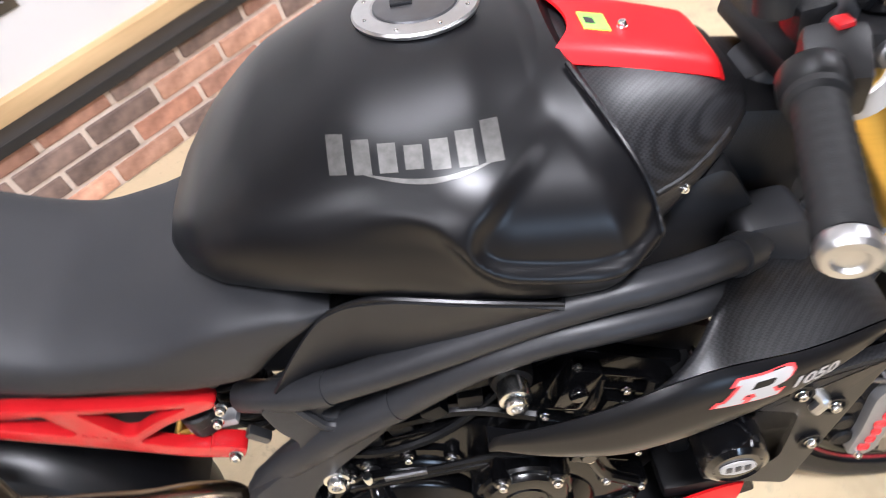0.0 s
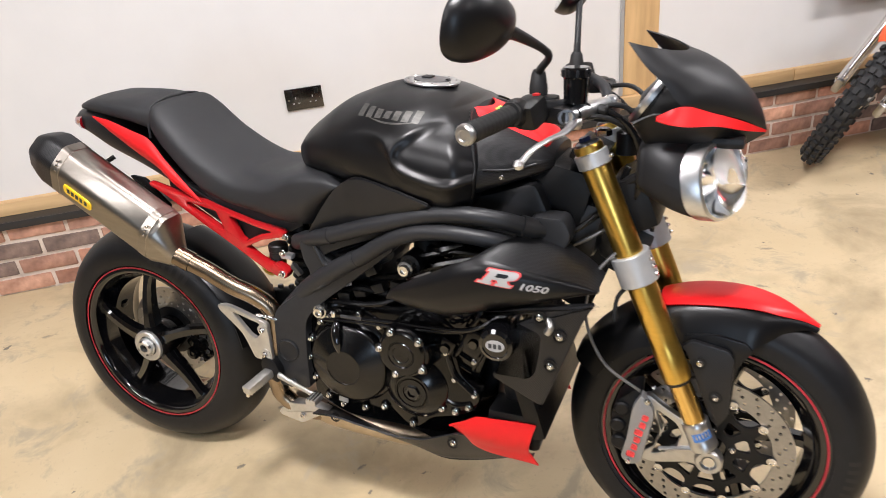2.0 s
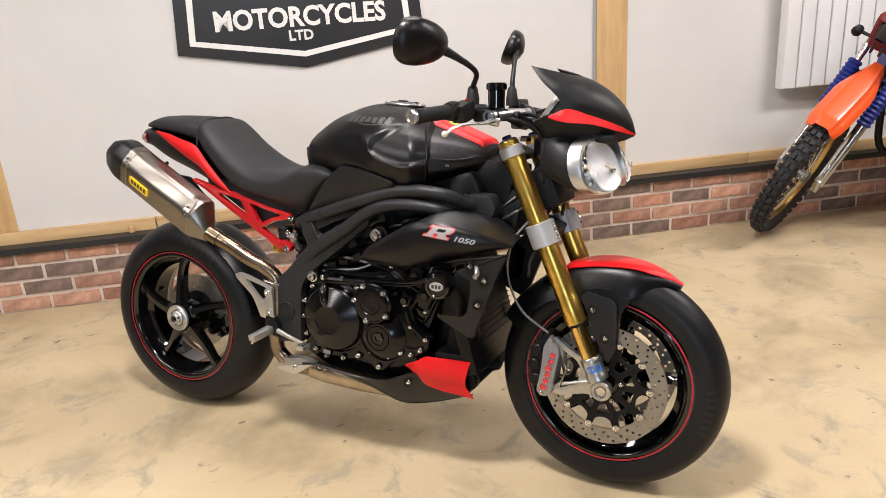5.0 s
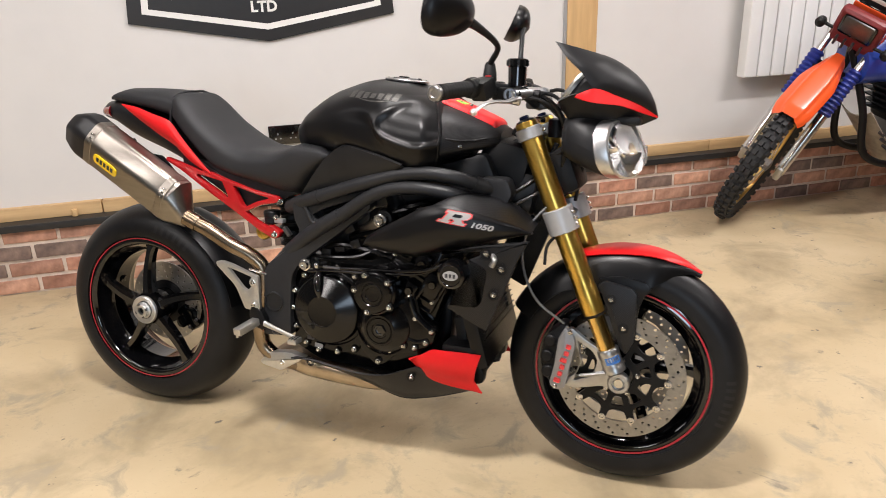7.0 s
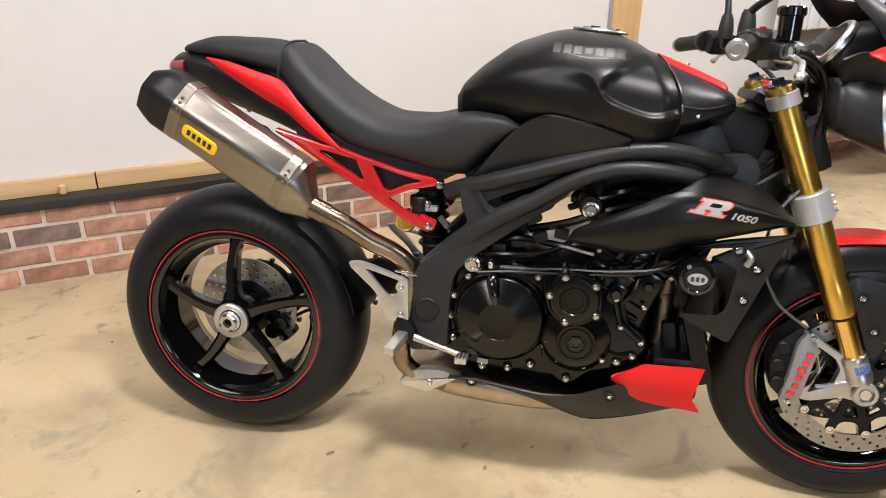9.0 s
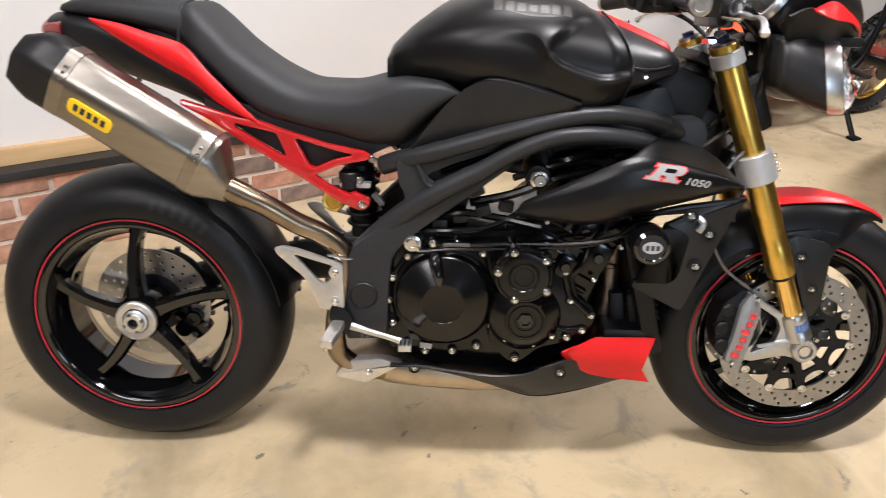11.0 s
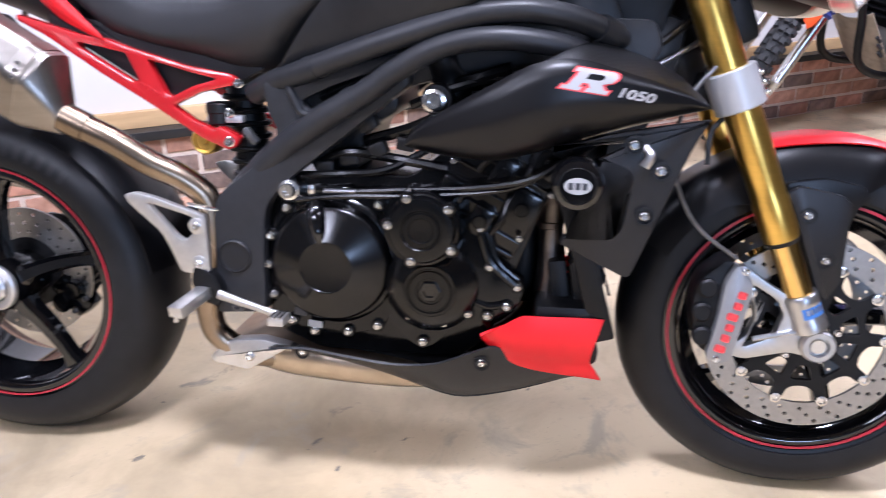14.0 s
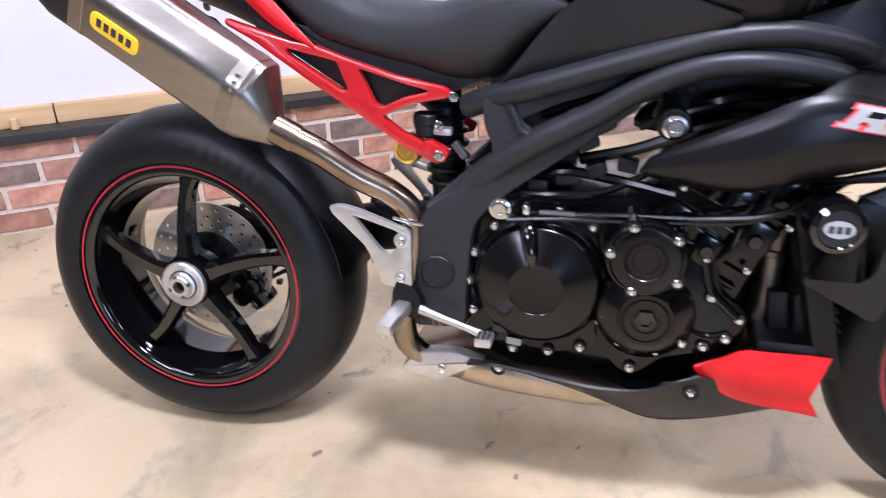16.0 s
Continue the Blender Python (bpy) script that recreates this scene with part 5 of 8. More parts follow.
def red_cover(u, v):
    """The red strip over the air box, with a squared front end turned down."""
    k = -1 + 2 * v
    x = 0.938 + 0.03 * (1 - k * k) * (1 - u) + 0.17 * u
    w = 0.07 - 0.006 * u
    down = 0.013 * abs(k) ** 7 + 0.045 * bump(u, 0.88, 1.0) ** 2
    return Vector((x, w * k, COVER_TOP(x) + 0.006 - down))


part("top_cover", sheet(red_cover, 26, 18, 0.003), RED, cover, "red painted top panel")
slope = pose(0, 0, 0, 0, 20, 0)
part("sticker", box(0.026, 0.034, 0.0012, (0.992, -0.008, COVER_TOP(0.992) + 0.0066), 0.0002, m=slope), GREEN_DECAL, cover, "small green inspection sticker")
part("sticker_bar", box(0.009, 0.012, 0.0006, (0.988, -0.008, COVER_TOP(0.988) + 0.0074), m=slope), SIGN_BLACK, cover)
bolt(1.017, -0.013, COVER_TOP(1.017) + 0.0066, 0.0055, cover, turn=pose(0, 0, 0, -90))
for pts in ([(1.0, -0.1655, 0.876), (1.03, -0.1475, 0.872), (1.06, -0.1255, 0.873), (1.085, -0.104, 0.877)],):
    part("crease", tube(pts, 0.0028, 8), CARBON, cover)
bolt(1.03, -0.1465, 0.859, 0.0048, cover)

# maker's emblem: plain silver blocks along an arc, with a swash below
def tank_at(s, t, side):
    return Vector((0.742 + 0.142 * s, 0.4 * side, 0.968 + t + 0.35 * (0.4 - 0.114 - 0.047 * s)))


for side in (-1, 1):
    cast = Vector((0, -side, -0.35))
    for k in range(7):
        h = 0.0085 + 0.006 * abs(k - 3) / 3
        arc = -0.006 * math.sin(math.pi * (k + 0.5) / 7)
        for f0, f1 in ((k + 0.14, k + 0.84),):
            shape2 = [(f0 / 7, arc - h), (f1 / 7, arc - h), (f1 / 7 + 0.012, arc + h), (f0 / 7 + 0.012, arc + h)]
            if side > 0:
                shape2 = [(1 - a, b) for a, b in shape2]
            decal("emblem_bar", tank, [tank_at(a, b, side) for a, b in shape2], cast, SILVER_DECAL, tank, "plain silver bar of maker's emblem")
    sw = [(0.16 + 0.07 * k, -0.0135 - 0.008 * math.sin(math.pi * k / 11)) for k in range(12)]
    sw += [(a, b - 0.0042 * math.sin(math.pi * (i + 0.2) / 12)) for i, (a, b) in list(enumerate(sw))[::-1]]
    decal("emblem_swash", tank, [tank_at(a if side < 0 else 1 - a, b, side) for a, b in sw], cast, SILVER_DECAL, tank, "silver swash of maker's emblem")

# side panel under the tank
panel_y = curve([(0.6, -0.15), (0.69, -0.164), (0.757, -0.187), (0.83, -0.2), (0.905, -0.205)])
PANEL_UP = [(0.6, 0.716), (0.645, 0.776), (0.68, 0.816), (0.696, 0.828), (0.727, 0.844), (0.757, 0.85), (0.831, 0.836), (0.905, 0.815)]
both("side_panel", strip(PANEL_UP, [(0.6, 0.70), (0.64, 0.712), (0.71, 0.735), (0.78, 0.757), (0.85, 0.777), (0.887, 0.79), (0.905, 0.809)], lambda x, k: panel_y(x) - 0.006 * k + 0.016 * (1 - k) ** 2, 0.6, 0.905, nu=40, nv=12), MATT_BLACK, bike, "matt black side panel below the tank")
both("panel_ridge", tube([(x, panel_y(x) - 0.005, z) for x, z in PANEL_UP[3:]], [0.002, 0.0032, 0.0036, 0.0036, 0.0025], 8), SATIN_BLACK, bike)

# seat
def seat_shape(q):
    if q.y < 0:
        hollow = math.exp(-((q.x - 0.43) / 0.12) ** 2 - ((q.y) / 0.09) ** 2) * bump(q.z, 0.78, 0.83)
        q = Vector((q.x, q.y, q.z - 0.006 * hollow))
    return q


seat = part("rider_seat", body(0.158, 0.695,
                               [(0.158, 0.957), (0.175, 0.967), (0.2, 0.952), (0.268, 0.891), (0.34, 0.845), (0.407, 0.822), (0.47, 0.821), (0.54, 0.835), (0.6, 0.847), (0.65, 0.845), (0.695, 0.822)],
                               [(0.158, 0.885), (0.205, 0.845), (0.274, 0.78), (0.31, 0.752), (0.36, 0.742), (0.45, 0.722), (0.545, 0.699), (0.575, 0.7), (0.63, 0.748), (0.68, 0.80), (0.695, 0.814)],
                               [(0.158, 0.925), (0.205, 0.885), (0.274, 0.825), (0.407, 0.77), (0.5, 0.775), (0.56, 0.798), (0.62, 0.815), (0.66, 0.82), (0.695, 0.818)],
                               [(0.158, 0.1), (0.2, 0.118), (0.3, 0.132), (0.42, 0.142), (0.52, 0.158), (0.6, 0.172), (0.66, 0.174), (0.695, 0.16)],
                               nu=[(0.158, 4.2), (0.3, 3.8), (0.5, 3.6), (0.6, 5.0), (0.695, 4.0)], nl=[(0.158, 3.5), (0.5, 3.0), (0.695, 2.4)], stations=56, half=18, shape=seat_shape), VINYL, bike, "grainy black vinyl rider's seat", sharp=60)
pillion = part("pillion_seat", body(-0.085, 0.178,
                                    [(-0.085, 0.946), (-0.075, 0.957), (-0.04, 0.969), (-0.01, 0.976), (0.08, 0.975), (0.178, 0.962)],
                                    [(-0.085, 0.94), (-0.05, 0.933), (0.0, 0.927), (0.08, 0.913), (0.178, 0.885)],
                                    [(-0.085, 0.943), (-0.05, 0.95), (0.06, 0.942), (0.178, 0.925)],
                                    [(-0.085, 0.055), (-0.075, 0.07), (-0.03, 0.088), (0.05, 0.1), (0.178, 0.104)],
                                    nu=3.0, nl=3.0, stations=32, half=16), VINYL, bike, "black vinyl pillion seat pad")
seam = [(0.155, -0.1, 0.885), (0.158, -0.1, 0.92), (0.162, -0.088, 0.955), (0.168, -0.04, 0.969), (0.17, 0, 0.97)]
part("seam", tube(seam + [(x, -y, z) for x, y, z in seam[-2::-1]], 0.003, 8), VINYL, seat)

# tail unit
tail = part("tail_unit", body(-0.128, 0.36,
                              [(-0.128, 0.918), (-0.105, 0.938), (-0.05, 0.944), (0.0, 0.935), (0.1, 0.885), (0.2, 0.82), (0.36, 0.735)],
                              [(-0.128, 0.885), (-0.08, 0.874), (0.0, 0.83), (0.12, 0.79), (0.25, 0.742), (0.36, 0.715)],
                              [(-0.128, 0.9), (-0.06, 0.908), (0.02, 0.895), (0.15, 0.84), (0.36, 0.725)],
                              [(-0.128, 0.045), (-0.105, 0.066), (-0.04, 0.088), (0.1, 0.108), (0.25, 0.12), (0.36, 0.11)],
                              nu=2.8, nl=2.4, stations=36, half=16), MATT_BLACK, bike, "matt black tail unit")
both("red_panel", strip([(-0.006, 0.932), (0.05, 0.924), (0.11, 0.908), (0.165, 0.894), (0.19, 0.876), (0.21, 0.852), (0.274, 0.788), (0.307, 0.756)], [(-0.006, 0.927), (0.057, 0.888), (0.128, 0.85), (0.185, 0.822), (0.241, 0.78), (0.307, 0.749)],
                       lambda x, k: -(0.104 + 0.14 * bump(x, -0.05, 0.36) * 0.26 + 0.012 * math.sin(math.pi * min(1, k * 0.9)) * math.sin(math.pi * (x + 0.02) / 0.34)), -0.006, 0.307, nu=34, nv=12), RED, tail, "glossy red side panel")
part("tail_lamp", body(-0.138, -0.075, [(-0.138, 0.91), (-0.12, 0.927), (-0.075, 0.932)], [(-0.138, 0.893), (-0.075, 0.882)], [(-0.138, 0.902), (-0.075, 0.908)], [(-0.138, 0.035), (-0.12, 0.06), (-0.075, 0.086)], nu=2.6, nl=2.6, stations=14, half=10), TAIL_LENS, tail, "red tail lamp lens")
both("tail_bracket", plate(rounded([(0.085, 0.795), (0.13, 0.79), (0.165, 0.752), (0.195, 0.725), (0.185, 0.715), (0.15, 0.735), (0.11, 0.768)], 0.008, 3), -0.118, -0.108, 0.002), PLASTIC, tail)
both("silencer_stay", tube([(0.02, -0.09, 0.83), (-0.02, -0.13, 0.80), (-0.035, -0.16, 0.79)], 0.006, 8), PLASTIC, tail)

# side pod beside the radiator
def pod(u, v):
    up = curve([(0.803, 0.6125), (0.815, 0.633), (0.86, 0.66), (0.93, 0.698), (0.99, 0.727), (1.03, 0.733), (1.12, 0.712), (1.19, 0.69), (1.225, 0.672)])
    lo = curve([(0.803, 0.604), (0.815, 0.599), (0.85, 0.593), (0.93, 0.588), (0.97, 0.596), (1.05, 0.621), (1.14, 0.645), (1.225, 0.665)])
    x = 0.803 + 0.422 * u
    s = v
    a, b = lo(x), up(x)
    return Vector((x, -0.165 - 0.012 * math.sin(math.pi * u) - pod_deep(u) * POD_SECTION(s), a + (b - a) * s))


def pod_deep(u):
    return 0.026 + 0.064 * math.sin(math.pi * min(1, 0.08 + 0.9 * u)) ** 0.8


POD_SECTION = curve([(0, 0.3), (0.06, 0.56), (0.16, 0.76), (0.34, 0.93), (0.56, 1.0), (0.8, 0.985), (0.93, 0.93), (1, 0.85)])
pod_r, pod_l = both("side_pod", sheet(pod, 44, 26, 0.004), SATIN_BLACK, bike, "satin black radiator side pod with a white model decal", sharp=60)


def pod_roof(u, v):
    """From the pod's upper crease inwards, rising a little."""
    e = pod(0.4 + 0.6 * u, 1.0)
    wide = 0.06 + 0.94 * bump(u, -0.05, 0.6)
    return Vector((e.x + 0.02 * v * (1 - u), e.y + 0.003 + (-0.125 - e.y) * v * wide, e.z - 0.002 + 0.032 * math.sin(math.pi * min(1.0, 0.9 * u)) * math.sin(math.pi / 2 * v)))


both("pod_top", sheet(pod_roof, 22, 10, 0.003), CARBON, bike, "carbon patterned pod top")
# angular panel below it
shroud = rounded([(1.225, 0.655), (1.205, 0.62), (1.131, 0.424), (1.03, 0.474), (1.034, 0.487), (1.10, 0.487), (1.112, 0.50), (1.124, 0.578), (1.078, 0.597), (1.125, 0.622), (1.01, 0.609), (1.1, 0.635)], [0.004, 0.02, 0.012, 0.004, 0.003, 0.008, 0.01, 0.012, 0.004, 0.01, 0.003, 0.02], 3)
sr, sl = both("radiator_shroud", plate(shroud, -0.222, -0.205, 0.005), CARBON, bike, "angular carbon patterned radiator shroud")
for bx, bz in ((1.146, 0.52), (1.163, 0.584), (1.125, 0.619)):
    part("bolt_cup", lathe([(0.013, -0.2225), (0.014, -0.226), (0.0105, -0.226), (0.01, -0.222)], 18, at=(bx, 0, bz), loop=True), PLASTIC, sr)
    bolt(bx, -0.224, bz, 0.0065, sr)
part("reservoir_neck", tube([(1.14, -0.218, 0.615), (1.147, -0.228, 0.605), (1.14, -0.228, 0.59)], 0.007, 10), ALLOY, sr)

# belly pan
pan_up = [(0.565, 0.262), (0.62, 0.266), (0.70, 0.256), (0.78, 0.248), (0.835, 0.252), (0.90, 0.276), (0.94, 0.29), (1.0, 0.29), (1.085, 0.238)]
pan_lo = [(0.565, 0.25), (0.64, 0.232), (0.729, 0.21), (0.80, 0.188), (0.877, 0.168), (0.95, 0.18), (1.085, 0.226)]
pan_y = lambda x, s: -(0.105 + 0.068 * s ** 0.7 * (1 - 0.35 * bump(x, 0.98, 1.1)))
belly = both("belly_pan", strip(pan_up, pan_lo, pan_y, 0.565, 1.085, nu=34, nv=10, thick=0.004), MATT_BLACK, bike, "matt black belly pan")[0]
WING_TOP = curve([(0.918, 0.310), (0.95, 0.328), (0.987, 0.347), (1.03, 0.346), (1.106, 0.344)])
WING_LOW = curve([(0.918, 0.296), (0.94, 0.276), (0.98, 0.254), (1.04, 0.243), (1.108, 0.2355)])
WING_END = curve([(0, 1.108), (0.12, 1.1), (0.3, 1.089), (0.6, 1.094), (1, 1.106)])


def wing(u, v):
    """A red cheek with a flange along its lower edge."""
    x = 0.918 + (WING_END(v) - 0.918) * u
    y = -(0.163 + 0.022 * v - 0.012 * bump(x, 0.98, 1.1)) - 0.012 * math.sin(math.pi * v) * bump(u, 0, 0.3) - 0.008 * (1 - bump(v, 0.0, 0.25)) * u
    return Vector((x, y, WING_LOW(x) * (1 - v) + WING_TOP(x) * v))


both("belly_wing", sheet(wing, 26, 20, 0.004), RED, bike, "bright red belly pan wing")
part("pan_floor", sheet(lambda u, v: Vector((0.66 + 0.41 * u, -0.115 + 0.23 * v, curve([(0.66, 0.222), (0.729, 0.208), (0.80, 0.186), (0.877, 0.167), (0.95, 0.18), (1.085, 0.226)])(0.66 + 0.41 * u))), 20, 6, 0.004), MATT_BLACK, bike)
for bx, bz, by in ((0.919, 0.257, -0.17), (0.616, 0.25, -0.155)):
    part("bolt_cup", lathe([(0.012, 0), (0.0125, -0.003), (0.009, -0.003), (0.0085, 0.0)], 18, at=(bx, by, bz), loop=True), PLASTIC, belly)
    bolt(bx, by, bz, 0.006, belly)

# ---- frame ----
TUBE_UP = [(0.545, -0.118, 0.672), (0.585, -0.14, 0.69), (0.6365, -0.16, 0.707), (0.7102, -0.175, 0.7325), (0.7832, -0.185, 0.757), (0.8863, -0.193, 0.787), (0.948, -0.194, 0.795), (0.99, -0.191, 0.794), (1.043, -0.176, 0.784), (1.09, -0.15, 0.765), (1.13, -0.11, 0.748)]
TUBE_LO = [(0.50, -0.134, 0.50), (0.54, -0.136, 0.54), (0.59, -0.146, 0.585), (0.66, -0.16, 0.635), (0.734, -0.172, 0.678), (0.786, -0.182, 0.713), (0.837, -0.191, 0.7405), (0.889, -0.196, 0.755), (0.952, -0.197, 0.758), (1.027, -0.185, 0.747), (1.08, -0.155, 0.725), (1.125, -0.115, 0.705)]
frame_r, frame_l = both("frame_tube", tube(TUBE_UP, [0.019, 0.019, 0.018, 0.0175, 0.017, 0.017, 0.017, 0.017, 0.017, 0.017, 0.017], 20), FRAME_BLACK, bike, "black twin tube frame rail")
both("frame_tube", tube(TUBE_LO, [0.02, 0.021, 0.0215, 0.0205, 0.0185, 0.0175, 0.017, 0.017, 0.017, 0.017, 0.017, 0.017], 20), FRAME_BLACK, bike, "black twin tube frame rail")
# sleeves where the rails meet the castings, and the head casting's web
for a, b, r in (((1.072, -0.162, 0.7735), (1.094, -0.147, 0.763), 0.0205), ((1.064, -0.166, 0.733), (1.086, -0.15, 0.7215), 0.0205), ((0.645, -0.162, 0.71), (0.662, -0.166, 0.7155), 0.0192), ((0.706, -0.1675, 0.663), (0.722, -0.17, 0.6715), 0.0198)):
    both("rail_sleeve", tube([a, b], r, 20, smooth=False), FRAME_BLACK, bike, "cast sleeve on the frame rail")
both("head_web", plate(rounded([(1.085, 0.788), (1.15, 0.786), (1.165, 0.75), (1.145, 0.715), (1.115, 0.695), (1.075, 0.70)], 0.012, 3), -0.148, -0.09, 0.008), FRAME_BLACK, bike, "black cast web at the steering head")
# cast plate at the swing arm pivot, with the pocket in it
PIVOT = rounded([(0.60, 0.70), (0.572, 0.69), (0.578, 0.645), (0.594, 0.618), (0.573, 0.578), (0.48, 0.51), (0.473, 0.312), (0.558, 0.318), (0.56, 0.42), (0.566, 0.50), (0.61, 0.545), (0.69, 0.605), (0.80, 0.69), (0.80, 0.74), (0.69, 0.715)],
                [0.01, 0.01, 0.02, 0.015, 0.03, 0.03, 0.01, 0.01, 0.03, 0.04, 0.03, 0.03, 0.01, 0.01, 0.02], 4)
POCKET = rounded([(0.632, 0.664), (0.648, 0.651), (0.69, 0.655), (0.785, 0.714), (0.79, 0.724), (0.68, 0.686)], 0.008, 3)
pivot_r, pivot_l = both("pivot_plate", plate(PIVOT, -0.16, -0.115, 0.006, [POCKET]), FRAME_BLACK, bike, "cast black frame pivot plate")
both("pocket_back", plate(POCKET, -0.135, -0.128), MATT_BLACK, bike)
both("pocket_lens", sheet(lambda u, v: Vector((0.66 + 0.125 * u, -0.137 - 0.014 * math.sin(math.pi * v), 0.662 + 0.052 * u + 0.018 * v * (1 - 0.5 * u))), 10, 6, 0.003), SATIN_BLACK, bike, "black pocket insert")
both("pocket_rib", tube([(0.612, -0.16, 0.69), (0.625, -0.163, 0.665), (0.64, -0.163, 0.645), (0.69, -0.163, 0.645)], 0.006, 8), FRAME_BLACK, bike)
part("pivot_cap", lathe([(0.028, -0.158), (0.028, -0.163), (0.0255, -0.165), (0.0245, -0.1625), (0.02, -0.1615), (0.012, -0.163), (0.0001, -0.163)], 36, at=(0.511, 0, 0.413)), MATT_BLACK, pivot_r, "round black pivot cap")
bolt(0.513, -0.16, 0.328, 0.0105, pivot_r, DARK_STEEL)
for bx, by, bz in ((0.607, -0.157, 0.526), (0.843, -0.196, 0.671)):
    eb = part("engine_bolt", lathe([(0.0175, 0.03), (0.0175, 0), (0.0165, -0.003), (0.0125, -0.004), (0.0118, -0.011), (0.0105, -0.013), (0.0065, -0.013), (0.006, -0.008), (0.0001, -0.008)], 28, m=pose(bx, by, bz)), STEEL, bike, "bright steel engine mounting bolt")
part("mount_boss", lathe([(0.024, 0.1), (0.024, 0.03), (0.022, 0.02)], 24, m=pose(0.843, -0.196, 0.671)), CAST_BLACK, bike)
# red rear subframe: one cast side frame with two windows
SIDE_FRAME = rounded([(0.16, 0.79), (0.265, 0.7605), (0.309, 0.754), (0.3514, 0.7395), (0.438, 0.7145), (0.512, 0.702), (0.524, 0.694), (0.517, 0.684), (0.4595, 0.672), (0.414, 0.6515), (0.447, 0.629), (0.503, 0.605), (0.518, 0.596), (0.503, 0.581), (0.458, 0.600), (0.381, 0.6487), (0.295, 0.6997), (0.206, 0.757), (0.16, 0.78)], 0.006, 3)
GAP_REAR = rounded([(0.262, 0.7475), (0.341, 0.731), (0.359, 0.69), (0.35, 0.6885), (0.262, 0.7405)], 0.004, 3)
GAP_FRONT = rounded([(0.377, 0.722), (0.447, 0.7025), (0.488, 0.6935), (0.45, 0.6835), (0.414, 0.6665), (0.402, 0.671)], 0.005, 3)
both("side_frame", plate(SIDE_FRAME, -0.137, -0.117, 0.005, [GAP_REAR, GAP_FRONT]), RED_FRAME, bike, "red painted cast rear subframe", sharp=50)
for k in range(5):
    part("casting_bar", box(0.006, 0.0012, 0.005, (0.365 + 0.009 * k, -0.1374, 0.6845 - 0.0055 * k), 0.0004, m=pose(0, 0, 0, 0, 31, 0)), RED_FRAME, bike)
lug_r, lug_l = both("subframe_lug", plate(rounded([(0.512, 0.583), (0.523, 0.603), (0.485, 0.622), (0.475, 0.603)], 0.008, 3), -0.14, -0.114, 0.003), RED_FRAME, bike)
bolt(0.506, -0.14, 0.597, 0.0085, lug_r)
bolt(0.527, -0.14, 0.688, 0.0075, lug_r)
bolt(0.50, -0.12, 0.64, 0.0075, lug_r)
both("seat_pan", plate(rounded([(0.2, 0.8), (0.35, 0.765), (0.53, 0.735), (0.56, 0.71), (0.52, 0.69), (0.455, 0.676), (0.408, 0.657), (0.352, 0.684), (0.27, 0.733), (0.2, 0.772)], 0.006, 3), -0.113, -0.1, 0.002), MATT_BLACK, bike, "black pan under the seat")
# shock and its gold spring seat
shock = part("shock_absorber", tube([(0.485, -0.02, 0.68), (0.5, -0.02, 0.50)], 0.03, 20, smooth=False), CAST_BLACK, bike, "rear shock with a gold adjuster")
for k in range(7):
    part("spring_coil", lathe([(0.034 + 0.005 * math.cos(a), 0.005 * math.sin(a)) for a in (2 * math.pi * j / 8 for j in range(8))], 24, "z", at=(0.486 + 0.002 * k, -0.02, 0.66 - 0.022 * k), loop=True), CAST_BLACK, shock)
part("preload_adjuster", lathe([(0.0235, -0.07), (0.0235, -0.104), (0.021, -0.108), (0.017, -0.107), (0.016, -0.104), (0.007, -0.104), (0.006, -0.109), (0.0001, -0.109)], 30, at=(0.444, 0.006, 0.592)), GOLD, bike, "round gold anodised adjuster knob")
part("fluid_canister", lathe([(0.018, 0.0), (0.021, 0.003), (0.021, 0.018), (0.0225, 0.02), (0.0225, 0.033), (0.02, 0.036), (0.0001, 0.036)], 24, "z", at=(0.478, -0.105, 0.62)), PLASTIC, bike, "small black fluid pot")
part("canister_bracket", box(0.06, 0.02, 0.012, (0.49, -0.11, 0.63), 0.004), ALLOY_GREY, bike)
part("switch", box(0.012, 0.014, 0.03, (0.536, -0.125, 0.605), 0.003, m=pose(0, 0, 0, 0, -40, 0)), DARK_STEEL, bike, "small grey connector")
# swing arm on the left side, hugger
part("swing_arm", tube([(0.51, 0.05, 0.415), (0.38, 0.09, 0.40), (0.22, 0.115, 0.36), (0.07, 0.115, 0.315), (0.008, 0.105, 0.309)], [0.05, 0.05, 0.048, 0.05, 0.055], 18, flat=0.6), CAST_BLACK, bike, "black single sided swing arm")
part("hugger", sheet(lambda u, v: (lambda th, s: Vector((REAR[0] + (0.328 + 0.006 * (1 - u)) * math.cos(th) - 0.02 * abs(s) ** 3 * math.cos(th), 0.098 * s * (1 - 0.12 * u), REAR[2] + (0.328 - 0.03 * abs(s) ** 3) * math.sin(th))))(radians(8 + 62 * u), -1 + 2 * v), 22, 14, 0.003), SATIN_BLACK, bike, "black rear hugger mudguard")
rear_caliper = part("rear_caliper", box(0.085, 0.045, 0.045, (0.098, 0.012, 0.268), 0.012, m=pose(0, 0, 0, 0, 48, 0)), ENGINE_BLACK, bike, "black rear brake caliper")
for k, (cx, cz) in enumerate(((0.082, 0.255), (0.108, 0.282))):
    part("piston_boss", lathe([(0.019, 0.0), (0.019, -0.018), (0.016, -0.022), (0.008, -0.022), (0.007, -0.019), (0.0001, -0.019)], 22, at=(cx, 0.0, cz)), ENGINE_BLACK, rear_caliper)
    bolt(cx + 0.024, -0.012, cz - 0.016, 0.0055, rear_caliper, DARK_STEEL)
